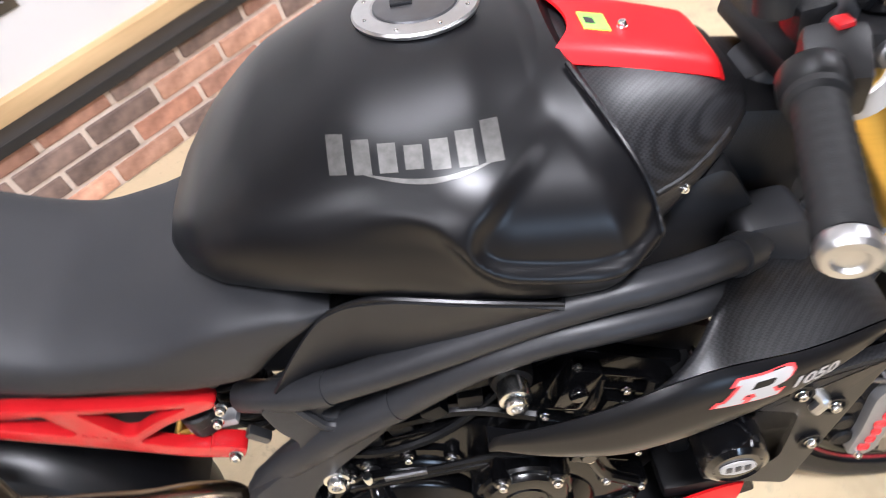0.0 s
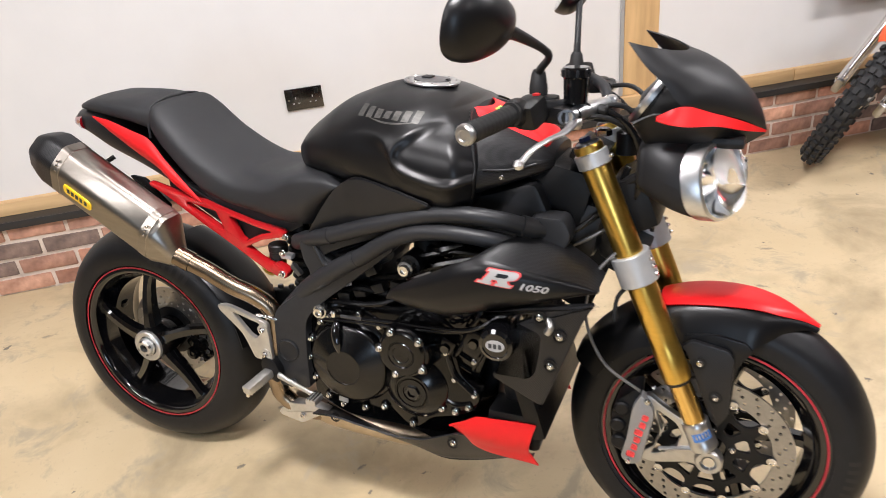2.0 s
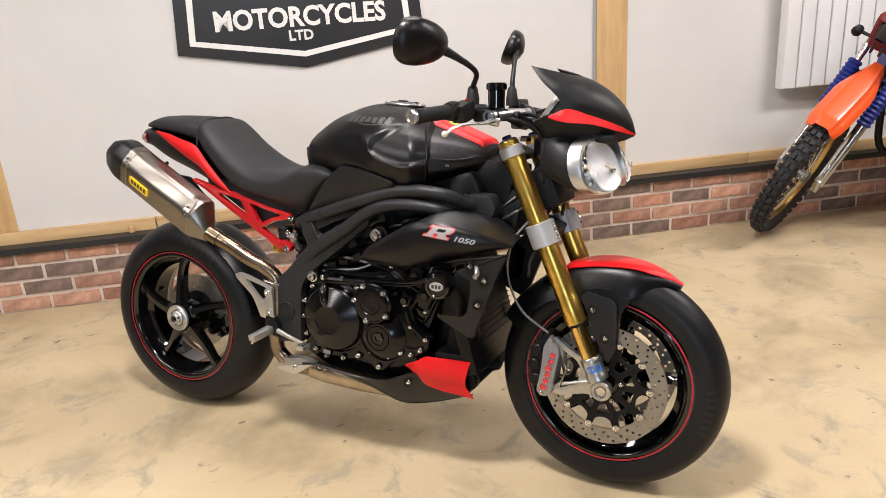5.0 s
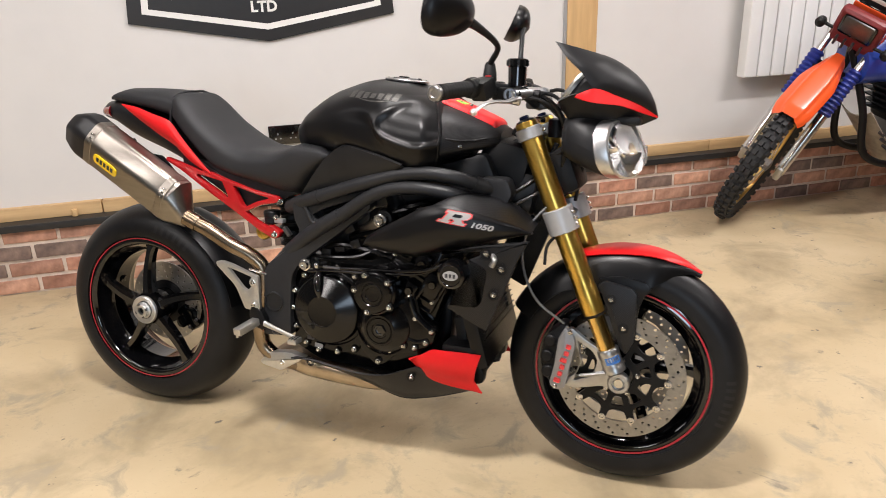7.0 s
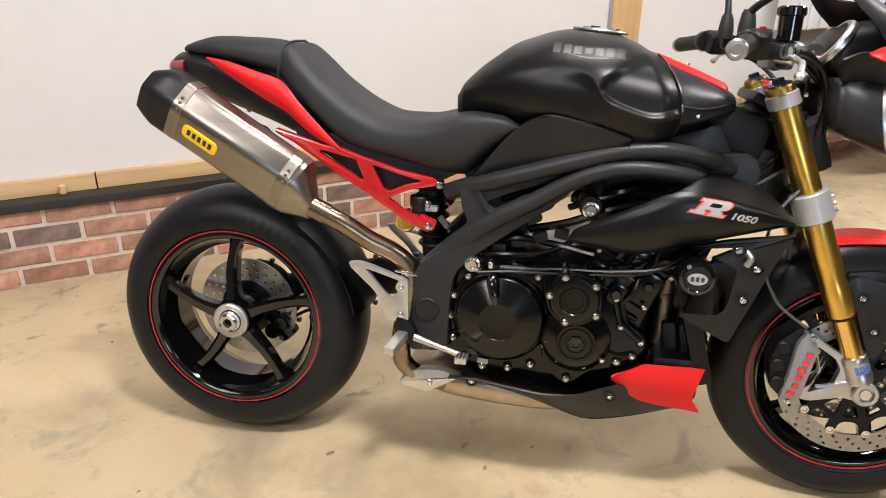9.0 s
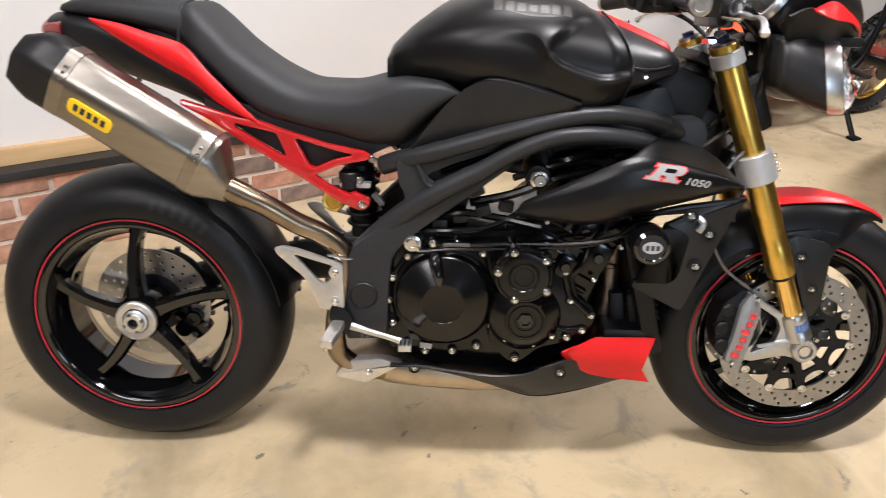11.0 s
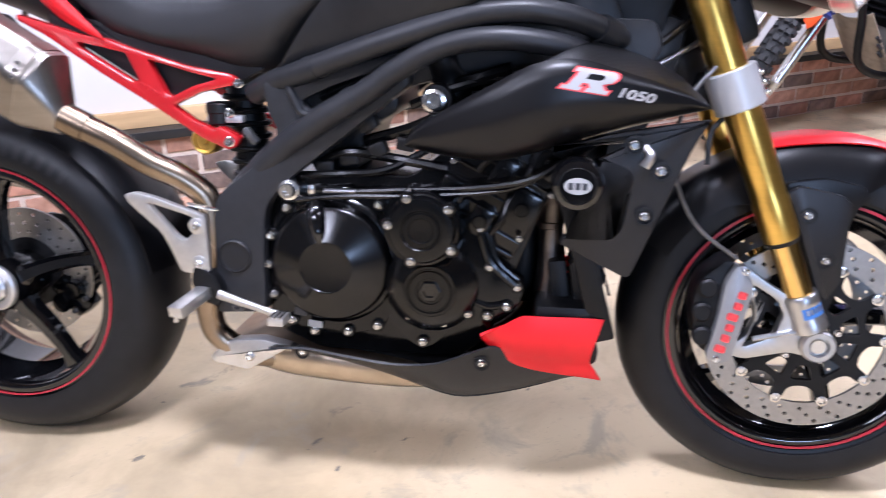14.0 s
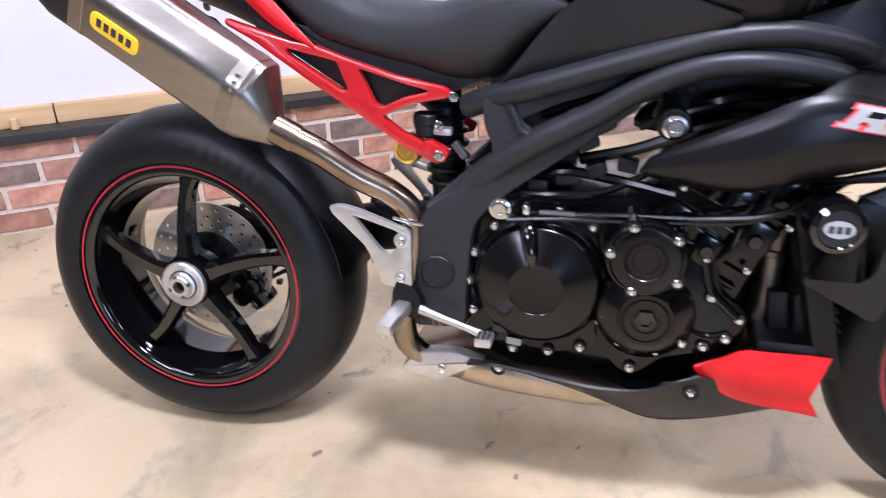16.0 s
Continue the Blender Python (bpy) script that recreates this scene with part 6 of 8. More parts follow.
part("caliper_arm", tube([(0.12, 0.02, 0.3), (0.165, 0.02, 0.345), (0.19, 0.03, 0.36)], [0.012, 0.009, 0.01], 12), ENGINE_BLACK, rear_caliper)
part("bleed_nipple", tube([(0.125, 0.0, 0.3), (0.132, -0.004, 0.312)], 0.004, 8, smooth=False), STEEL, rear_caliper)
part("caliper_hose", tube([(0.13, 0.01, 0.29), (0.17, 0.02, 0.31), (0.23, 0.04, 0.325), (0.32, 0.06, 0.36)], 0.0045, 8), HOSE, rear_caliper)
part("chain_ring", lathe([(0.095, 0.086), (0.098, 0.088), (0.098, 0.092), (0.09, 0.094), (0.04, 0.094)], 44, at=REAR), CAST_BLACK, bike)
part("chain_guard", plate(rounded([(0.05, 0.43), (0.25, 0.45), (0.3, 0.42), (0.1, 0.40)], 0.01, 3), 0.08, 0.11, 0.003), PLASTIC, bike)
for k in range(26):
    f = k / 25
    for z0, z1 in ((0.405, 0.46), (0.214, 0.36)):
        part("chain_link", box(0.012, 0.012, 0.011, (0.008 + 0.44 * f, 0.092, z0 + (z1 - z0) * f), 0.002), DARK_STEEL, bike) if k % 2 == 0 else None

# ---- foot controls ----
heel = rounded([(0.336, 0.512), (0.355, 0.517), (0.385, 0.511), (0.471, 0.482), (0.473, 0.387), (0.448, 0.384), (0.424, 0.386), (0.408, 0.425), (0.396, 0.45), (0.341, 0.5)], [0.004, 0.008, 0.01, 0.008, 0.006, 0.008, 0.008, 0.02, 0.03, 0.004], 4)
slot = rounded([(0.374, 0.501), (0.45, 0.479), (0.448, 0.452), (0.434, 0.439), (0.42, 0.448)], 0.006, 3)
heel_r, heel_l = both("heel_plate", plate(heel, -0.176, -0.164, 0.003, [slot]), CAST_SILVER, bike, "cast silver heel guard plate")
for bx, bz in ((0.457, 0.465), (0.456, 0.402)):
    part("boss", lathe([(0.0135, -0.17), (0.0135, -0.1775), (0.012, -0.178), (0.0001, -0.178)], 20, at=(bx, 0, bz)), CAST_SILVER, heel_r)
    bolt(bx, -0.178, bz, 0.007, heel_r)
hang = part("peg_hanger", plate(rounded([(0.448, 0.40), (0.48, 0.385), (0.492, 0.36), (0.485, 0.33), (0.455, 0.34), (0.44, 0.37)], 0.008, 3), -0.18, -0.15, 0.003), CAST_BLACK, bike, "black foot peg hanger")


def peg(a, b, r, label):
    """A ribbed alloy foot peg between two places."""
    a, b = Vector(a), Vector(b)
    m = Matrix.Translation(a) @ (b - a).to_track_quat("Z", "Y").to_matrix().to_4x4()
    L = (b - a).length
    bm = box(r * 2, r * 1.5, L, (0, 0, 0), 0.003)
    ob = part("foot_peg", bm, CAST_SILVER, bike, label, m=m @ Matrix.Translation((0, 0, L / 2)))
    for k in range(9):
        part("tread", box(r * 1.7, 0.003, L * 0.06, (0, -r * 0.8, -L * 0.42 + L * 0.105 * k), 0.0006), CAST_SILVER, ob)
    return ob


peg((0.462, -0.178, 0.356), (0.447, -0.252, 0.344), 0.0125, "ribbed silver foot peg")
part("peg_feeler", lathe([(0.004, 0), (0.004, -0.01)], 8, "z", at=(0.447, -0.248, 0.338)), STEEL, hang)
pedal = part("brake_pedal", tube([(0.487, -0.178, 0.352), (0.52, -0.185, 0.345), (0.56, -0.192, 0.337), (0.59, -0.197, 0.33)], [0.0085, 0.007, 0.006, 0.007], 10, flat=0.7), CAST_SILVER, bike, "silver forged brake pedal")
part("pedal_pad", box(0.026, 0.035, 0.014, (0.598, -0.208, 0.327), 0.003), CAST_SILVER, pedal)
for k in range(3):
    part("pad_groove", box(0.003, 0.036, 0.003, (0.59 + 0.008 * k, -0.208, 0.3345)), STEEL, pedal)
part("brake_line", tube([(0.44, -0.17, 0.50), (0.48, -0.16, 0.49), (0.50, -0.15, 0.488)], 0.003, 8), STEEL, bike)
part("pedal_rod", tube([(0.463, -0.165, 0.40), (0.463, -0.165, 0.34)], 0.005, 8, smooth=False), STEEL, bike)

# ---- exhaust ----
A, Z = Vector((0.235, -0.186, 0.662)), Vector((-0.0675, -0.19, 0.8485))
way = (Z - A).normalized()
sidew = Vector((0, 1, 0))
upw = (way.cross(sidew) * -1).normalized()


HEXA = rounded([(-1, 0.22), (-0.52, 1), (0.52, 1), (1, 0.22), (0.5, -1), (-0.5, -1)], 0.26, 6)


def can_ring(d, ky, kz, off=0.0, hexa=1.0):
    """A ring round the silencer: a rounded hexagon, or a circle where hexa is 0."""
    out = []
    for u, v in HEXA:
        r = math.hypot(u, v)
        u, v = u * hexa + u / r * (1 - hexa), v * hexa + v / r * (1 - hexa)
        out.append(A + way * d + sidew * (ky * u) + upw * (kz * v + off))
    return out


LEN = (Z - A).length
KY, KZ = 0.0545, 0.064
bm = bmesh.new()
skin(bm, [can_ring(d, ky, kz, off=0.006) for d, ky, kz in ((0.014, KY - 0.0025, KZ - 0.0025), (0.019, KY, KZ), (LEN - 0.045, KY, KZ), (LEN - 0.04, KY - 0.0015, KZ - 0.0015))])
can = part("silencer", bm, BRUSHED, bike, "brushed titanium six sided silencer with a carbon end cap")
bm = bmesh.new()
skin(bm, [can_ring(d, ky, kz, off=o, hexa=q) for d, ky, kz, o, q in ((-0.045, 0.021, 0.021, -0.016, 0), (-0.04, 0.0245, 0.0245, -0.016, 0), (-0.034, 0.027, 0.028, -0.014, 0.1), (0.012, KY - 0.0005, KZ - 0.0005, 0.006, 1), (0.019, KY, KZ, 0.006, 1))])
part("inlet_cone", bm, BRUSHED, can)
bm = bmesh.new()
skin(bm, [can_ring(d, ky, kz, off=o) for d, ky, kz, o in ((LEN - 0.047, KY + 0.001, KZ + 0.001, 0.006), (LEN - 0.012, KY + 0.001, KZ + 0.001, 0.006), (LEN + 0.008, KY - 0.004, KZ - 0.005, 0.005), (LEN + 0.033, 0.04, 0.045, 0.0), (LEN + 0.033, 0.031, 0.035, 0), (LEN - 0.01, 0.027, 0.03, 0))])
part("end_cap", bm, CARBON, can, "carbon fibre end cap")
for d in (0.036, LEN - 0.058):
    bm = bmesh.new()
    skin(bm, [can_ring(d + e, KY + g, KZ + g, off=0.006) for e, g in ((-0.012, 0.0), (-0.011, 0.0012), (0.011, 0.0012), (0.012, 0.0))], caps=False)
    strap = part("strap", bm, BRUSHED, can)
    for k in range(3):
        c = A + way * (d - 0.002) + Vector((0, -KY * 0.93, 0)) + upw * (0.032 + 0.012 * (k - 1))
        part("rivet", lathe([(0.0035, 0.003), (0.0035, 0), (0.003, -0.002), (0.0001, -0.0025)], 10, at=c), STEEL, strap)
bm = bmesh.new()
face = (sidew * -1.22 * KZ - upw * 0.5 * KY).normalized()
down = (upw * -1.22 * KZ + sidew * 0.5 * KY).normalized()
spot = A + way * (LEN - 0.128) + sidew * (-0.79 * KY) + upw * (-0.31 * KZ + 0.006)
mb = Matrix.Translation(spot) @ Matrix((-way, -face, -down)).transposed().to_4x4()
badge = part("badge", plate(rounded([(-0.042, -0.0155), (0.042, -0.0155), (0.042, 0.0155), (-0.042, 0.0155)], 0.013, 5), -0.0025, 0.002, 0.0008), YELLOW, can, "yellow oval maker's badge with plain dark bars", m=mb)
for k in range(5):
    part("badge_bar", box(0.008, 0.001, 0.014, (-0.026 + 0.013 * k, -0.0032, 0.001), 0.0003), SIGN_BLACK, badge)
PIPE = [(0.272, -0.187, 0.6265), (0.325, -0.178, 0.6), (0.38, -0.165, 0.563), (0.43, -0.15, 0.535), (0.462, -0.14, 0.50), (0.465, -0.14, 0.44), (0.452, -0.14, 0.36), (0.448, -0.135, 0.30), (0.458, -0.13, 0.262), (0.50, -0.12, 0.228), (0.56, -0.1, 0.215), (0.64, -0.08, 0.208)]
pipe = part("exhaust_pipe", tube(PIPE, 0.0215, 20), HEAT_STEEL, bike, "heat tinted steel exhaust link pipe")
part("joint_sleeve", tube([(0.258, -0.189, 0.635), (0.292, -0.184, 0.617)], 0.0238, 20, smooth=False), HEAT_STEEL, pipe)
cat = part("collector_box", body(0.45, 0.87, [(0.45, 0.235), (0.54, 0.262), (0.65, 0.25), (0.87, 0.22)], [(0.45, 0.214), (0.5, 0.186), (0.58, 0.166), (0.7, 0.157), (0.87, 0.155)], [(0.45, 0.225), (0.6, 0.215), (0.87, 0.19)],
                                 [(0.45, 0.085), (0.5, 0.115), (0.58, 0.126), (0.75, 0.122), (0.87, 0.09)], nu=3, nl=2.6, stations=26, half=12), COLLECTOR, bike, "bronze tinted steel collector box")
clamp = part("pipe_clamp", plate(rounded([(0.447, 0.2245), (0.4775, 0.2567), (0.54, 0.263), (0.592, 0.252), (0.56, 0.232), (0.5135, 0.2037), (0.4528, 0.2152)], 0.008, 3), -0.146, -0.118, 0.005), RIM_SILVER, cat, "bright steel pipe joint shield")
bolt(0.519, -0.146, 0.23, 0.008, clamp)
for k, (hx, hy) in enumerate(((1.02, -0.08), (1.02, 0.005), (1.02, 0.09))):
    part("header_pipe", tube([(0.985, hy * 0.9, 0.56), (1.02, hy, 0.53), (hx, hy, 0.45), (hx - 0.004, hy, 0.36), (0.99, hy * 0.8, 0.27), (0.93, hy * 0.7, 0.215), (0.85, hy * 0.6, 0.2)], 0.019, 18), HEADER, bike, "brown stained exhaust header pipe")

# ---- engine ----
engine = part("engine", plate(rounded([(0.555, 0.29), (0.56, 0.5), (0.585, 0.548), (0.70, 0.555), (0.80, 0.55), (0.86, 0.60), (0.985, 0.64), (1.01, 0.52), (0.95, 0.36), (0.93, 0.29), (0.88, 0.25), (0.64, 0.25)], 0.02, 3), -0.135, 0.135, 0.006), ENGINE_BLACK, bike, "black painted three cylinder engine")
part("sump", box(0.26, 0.2, 0.07, (0.75, 0, 0.225), 0.02), CAST_BLACK, engine)


def cover_plate(outline, y0, y1, label, material=None, bevel=0.006, r=0.01):
    return part("crankcase_cover", plate(rounded(outline, r, 4), y1, y0, bevel), material or ENGINE_BLACK, engine, label)


clutch_c = (0.671, 0.409)
CLUTCH_BOLTS = ((0.598, 0.494), (0.568, 0.448), (0.560, 0.399), (0.569, 0.348), (0.599, 0.303), (0.637, 0.286), (0.694, 0.288), (0.744, 0.301), (0.772, 0.349), (0.773, 0.39), (0.748, 0.505), (0.697, 0.526), (0.646, 0.523), (0.6205, 0.5105))
rim_pts = [(clutch_c[0] + (x - clutch_c[0]) * 1.07, clutch_c[1] + (z - clutch_c[1]) * 1.07) for x, z in CLUTCH_BOLTS]
cover_plate(rim_pts, -0.12, -0.142, "black clutch cover flange", bevel=0.004, r=0.03)
cl = part("clutch_cover", lathe([(0.107, -0.12), (0.107, -0.143), (0.103, -0.1465), (0.0985, -0.148), (0.0972, -0.15), (0.096, -0.162), (0.0945, -0.1655), (0.0915, -0.1685), (0.088, -0.1702), (0.046, -0.188), (0.0425, -0.1894), (0.041, -0.1893), (0.0398, -0.1882), (0.0385, -0.188), (0.0001, -0.188)], 72, at=(clutch_c[0], 0, clutch_c[1])), COVER_BLACK, engine, "large domed satin black clutch cover", sharp=25)
for x, z in CLUTCH_BOLTS:
    part("bolt_boss", lathe([(0.0105, -0.12), (0.0105, -0.146), (0.009, -0.148), (0.0001, -0.148)], 16, at=(x, 0, z)), ENGINE_BLACK, cl)
    bolt(x, -0.148, z, 0.0062, cl)
arm = part("clutch_arm", tube([(0.652, -0.15, 0.518), (0.654, -0.172, 0.495), (0.66, -0.184, 0.468), (0.664, -0.187, 0.447)], [0.011, 0.0135, 0.011, 0.004], 14), GLOSS_BLACK, cl)
part("arm_pivot", lathe([(0.009, 0), (0.011, 0.003), (0.011, 0.012), (0.007, 0.015), (0.0001, 0.016)], 18, "z", at=(0.652, -0.158, 0.512)), CAST_BLACK, cl)
part("release_lever", box(0.03, 0.012, 0.008, (0.662, -0.165, 0.53), 0.002), ENGINE_BLACK, cl)
part("cable_end", lathe([(0.0055, -0.007), (0.0065, -0.005), (0.0065, 0.005), (0.0055, 0.007)], 12, "z", at=(0.648, -0.168, 0.531)), STEEL, cl)
part("cable_adjuster", tube([(0.668, -0.17, 0.529), (0.72, -0.172, 0.53)], 0.0042, 10, smooth=False), DARK_STEEL, cl)

# generator cover: a raised drum on five lugs
gen_c = (0.826, 0.481)
GEN_BOLTS = ((0.776, 0.488), (0.805, 0.529), (0.867, 0.515), (0.872, 0.452), (0.811, 0.433))
gen = part("generator_cover", lathe([(0.058, -0.12), (0.058, -0.197), (0.0555, -0.201), (0.0525, -0.2025), (0.0515, -0.205), (0.048, -0.2095), (0.042, -0.2105), (0.031, -0.2105), (0.029, -0.2085), (0.0275, -0.2085), (0.026, -0.2105), (0.0195, -0.2105), (0.018, -0.2085), (0.0001, -0.208)], 56, at=(gen_c[0], 0, gen_c[1])), COVER_BLACK, engine, "round raised black generator cover", sharp=25)
for x, z in GEN_BOLTS:
    part("bolt_boss", lathe([(0.0115, -0.13), (0.0115, -0.207), (0.0095, -0.2095), (0.0001, -0.2095)], 18, at=(x, 0, z)), COVER_BLACK, gen)
    bolt(x, -0.2095, z, 0.0064, gen)
part("cover_seam", lathe([(0.0585, -0.176), (0.0595, -0.178), (0.0595, -0.18), (0.0585, -0.182)], 48, at=(gen_c[0], 0, gen_c[1]), loop=True), GLOSS_BLACK, gen)

# crank cover, swelling towards the hex plug, on the lower case
CRANK_BOLTS = ((0.777, 0.372), (0.801, 0.33), (0.858, 0.321), (0.823, 0.286), (0.895, 0.339), (0.926, 0.337), (0.956, 0.354), (0.971, 0.387), (0.928, 0.418), (0.912, 0.479))
low = cover_plate([(0.768, 0.315), (0.81, 0.275), (0.835, 0.275), (0.87, 0.308), (0.93, 0.324), (0.972, 0.347), (0.985, 0.39), (0.942, 0.425), (0.926, 0.49), (0.90, 0.50), (0.80, 0.46), (0.766, 0.4)], -0.12, -0.163, "black crankcase side cover", r=0.014)
crank = part("crank_cover", lathe([(0.075, -0.14), (0.074, -0.166), (0.07, -0.171), (0.05, -0.184), (0.042, -0.188), (0.0405, -0.19), (0.0365, -0.19), (0.035, -0.1875), (0.0335, -0.1875), (0.032, -0.19), (0.0215, -0.19), (0.0205, -0.188), (0.0001, -0.188)], 56, at=(0.837, 0, 0.38)), COVER_BLACK, engine, "black crank end cover with a hex plug", sharp=25)
part("hex_plug", lathe([(0.0175, -0.186), (0.0175, -0.1915), (0.016, -0.193), (0.0105, -0.193), (0.01, -0.189), (0.0001, -0.189)], 6, at=(0.837, 0, 0.38)), GLOSS_BLACK, crank, smooth=False)
for x, z in CRANK_BOLTS:
    part("bolt_boss", lathe([(0.0105, -0.125), (0.0105, -0.166), (0.009, -0.168), (0.0001, -0.168)], 16, at=(x, 0, z)), ENGINE_BLACK, low)
    bolt(x, -0.168, z, 0.0062, low)
part("case_rib", tube([(0.912, -0.165, 0.475), (0.926, -0.165, 0.43), (0.95, -0.165, 0.405), (0.968, -0.165, 0.39)], 0.0075, 10), ENGINE_BLACK, low)
part("case_rib", tube([(0.90, -0.16, 0.36), (0.93, -0.164, 0.352), (0.96, -0.163, 0.36)], 0.006, 10), ENGINE_BLACK, low)
# cylinder block with fins and pipes, leaning ahead
CYL = Matrix.Translation((0.935, 0, 0.545)) @ pose(0, 0, 0, 0, 28, 0)
head_block = part("cylinder_head", box(0.16, 0.3, 0.2, bevel=0.012), ENGINE_BLACK, engine, m=CYL)
for k in range(8):
    part("rib", box(0.15, 0.008, 0.004, (0.0, -0.153, -0.088 + 0.023 * k), 0.0015), ENGINE_BLACK, head_block)
for x, z, w, h in ((-0.058, 0.055, 0.034, 0.07), (0.052, 0.066, 0.04, 0.045), (0.05, -0.012, 0.046, 0.06), (-0.055, -0.05, 0.04, 0.06), (0.0, 0.02, 0.036, 0.05), (0.004, -0.06, 0.034, 0.046)):
    part("casting_boss", box(w, 0.03, h, (x, -0.155, z), 0.006), ENGINE_BLACK, head_block)
    part("boss_cap", lathe([(0.011, -0.165), (0.011, -0.174), (0.009, -0.177), (0.0001, -0.177)], 16, at=(x, 0, z)), GLOSS_BLACK, head_block)
for x, z in ((-0.072, 0.09), (0.072, 0.092), (0.078, 0.028), (0.07, -0.055), (-0.075, 0.0), (0.0, 0.06)):
    bolt(x, -0.163, z, 0.0052, head_block)
for x, z in ((-0.035, 0.036), (0.028, 0.04), (0.028, -0.04)):
    part("drain_tube", tube([(x, -0.158, z - 0.03), (x + 0.004, -0.166, z), (x, -0.158, z + 0.035)], 0.0065, 10), HOSE, head_block)
part("cam_cover", box(0.16, 0.27, 0.05, (0, 0, 0.12), 0.015), CAST_BLACK, head_block)
# throttle bodies and clutter under the frame rail
for k in range(3):
    y = -0.11 + 0.11 * k
    part("throttle_body", lathe([(0.026, 0), (0.028, 0.01), (0.028, 0.05), (0.024, 0.056), (0.024, 0.08)], 22, "z", m=Matrix.Translation((0.87, y, 0.655)) @ pose(0, 0, 0, 0, -20, 0)), CAST_BLACK, engine)
rng = random.Random(7)
for pts, r, mt in (([(0.62, -0.165, 0.512), (0.70, -0.172, 0.522), (0.82, -0.178, 0.528), (0.95, -0.19, 0.545), (1.03, -0.2, 0.585), (1.08, -0.19, 0.62)], 0.0045, HOSE),
                   ([(0.72, -0.172, 0.53), (0.80, -0.176, 0.536), (0.9, -0.19, 0.545), (0.99, -0.205, 0.565), (1.06, -0.19, 0.61)], 0.005, HOSE),
                   ([(0.60, -0.13, 0.545), (0.68, -0.15, 0.552), (0.76, -0.14, 0.56), (0.84, -0.12, 0.60)], 0.006, HOSE),
                   ([(0.64, -0.12, 0.56), (0.70, -0.135, 0.585), (0.78, -0.13, 0.575), (0.86, -0.15, 0.565)], 0.008, HOSE),
                   ([(0.72, -0.11, 0.60), (0.80, -0.13, 0.625), (0.88, -0.14, 0.66), (0.96, -0.13, 0.68)], 0.009, HOSE),
                   ([(0.80, -0.14, 0.66), (0.86, -0.155, 0.685), (0.93, -0.15, 0.70), (1.02, -0.14, 0.69)], 0.007, HOSE),
                   ([(0.86, -0.12, 0.69), (0.90, -0.15, 0.70), (0.95, -0.14, 0.715)], 0.011, HOSE),
                   ([(1.10, -0.10, 0.72), (1.16, -0.1, 0.75), (1.22, -0.07, 0.80), (1.25, -0.06, 0.87)], 0.006, HOSE),
                   ([(1.12, -0.09, 0.70), (1.18, -0.09, 0.73), (1.23, -0.07, 0.76)], 0.004, DARK_STEEL)):
    part("hose", tube(pts, r, 8), mt, bike, "black hose")
for x, z in ((0.70, 0.575), (0.745, 0.59), (0.79, 0.60), (0.73, 0.63), (0.66, 0.56)):
    part("connector", box(0.03, 0.03, 0.022, (x, -0.125, z), 0.005, m=pose(0, 0, 0, 0, rng.uniform(-30, 30), 0)), PLASTIC, engine)
# plain labels on the cover
for x, z, w in ((0.613, 0.318, 0.02), (0.638, 0.298, 0.024)):
    part("label_plate", box(w, 0.001, 0.012, (x, -0.1478, z), 0.0003, m=pose(0, 0, 0, 0, 6, 0)), WHITE_DECAL if x > 0.62 else SIGN_BLACK, engine, "small plain label")
# crash bobbin
slider = part("crash_bobbin", lathe([(0.02, -0.14), (0.024, -0.2), (0.036, -0.215), (0.0365, -0.245), (0.033, -0.258), (0.026, -0.262), (0.024, -0.26), (0.0001, -0.26)], 36, at=(1.05, 0, 0.566)), GLOSS_BLACK, bike, "black crash protector bobbin")
part("badge", lathe([(0.0185, -0.2605), (0.0185, -0.2625), (0.0001, -0.2625)], 28, m=pose(1.05, 0, 0.566) @ Matrix.Diagonal((1, 1, 0.62, 1))), WHITE_DECAL, slider, "white oval badge with plain dark bars")
for k in range(3):
    part("badge_bar", box(0.0065, 0.0008, 0.0095, (1.0405 + 0.0095 * k, -0.2628, 0.566), 0.0002), SIGN_BLACK, slider)
# radiator
radi = part("radiator_core", box(0.035, 0.34, 0.31, (1.066, 0, 0.455), 0.006, m=pose(0, 0, 0, 0, -16, 0)), CAST_BLACK, bike, "black engine coolant radiator")
for k in range(16):
    part("fin", box(0.004, 0.32, 0.0025, (0.0195, 0, -0.12 + 0.016 * k)), CAST_BLACK, radi).matrix_basis = Matrix.Translation((1.06, 0, 0.49)) @ pose(0, 0, 0, 0, -16, 0)
# added filler: two black tubes keep the gap behind the headers dark
for hy in (-0.035, 0.035):
    part("cylinder_front", tube([(0.955, hy, 0.56), (0.968, hy, 0.47), (0.975, hy, 0.40), (0.965, hy, 0.33)], 0.032, 14), CAST_BLACK, bike, "black filler tube darkening the gap behind the header pipes")
part("header_collar", lathe([(0.0195, -0.006), (0.0215, -0.004), (0.0215, 0.004), (0.0195, 0.006)], 24, "z", at=(1.0185, -0.08, 0.47), loop=True), HEADER, bike)
part("radiator_hose", tube([(1.068, -0.105, 0.335), (1.066, -0.1, 0.4), (1.07, -0.1, 0.48)], 0.0155, 14), HOSE, bike, "ribbed coolant hose")
for k in range(8):
    part("hose_rib", lathe([(0.0155, -0.004), (0.0185, -0.002), (0.0185, 0.002), (0.0155, 0.004)], 20, "z", at=(1.0675 - 0.0002 * k, -0.103, 0.345 + 0.0115 * k)), HOSE, bike)
part("catch_tray", box(0.1, 0.1, 0.03, (1.05, -0.12, 0.345), 0.01), PLASTIC, bike)
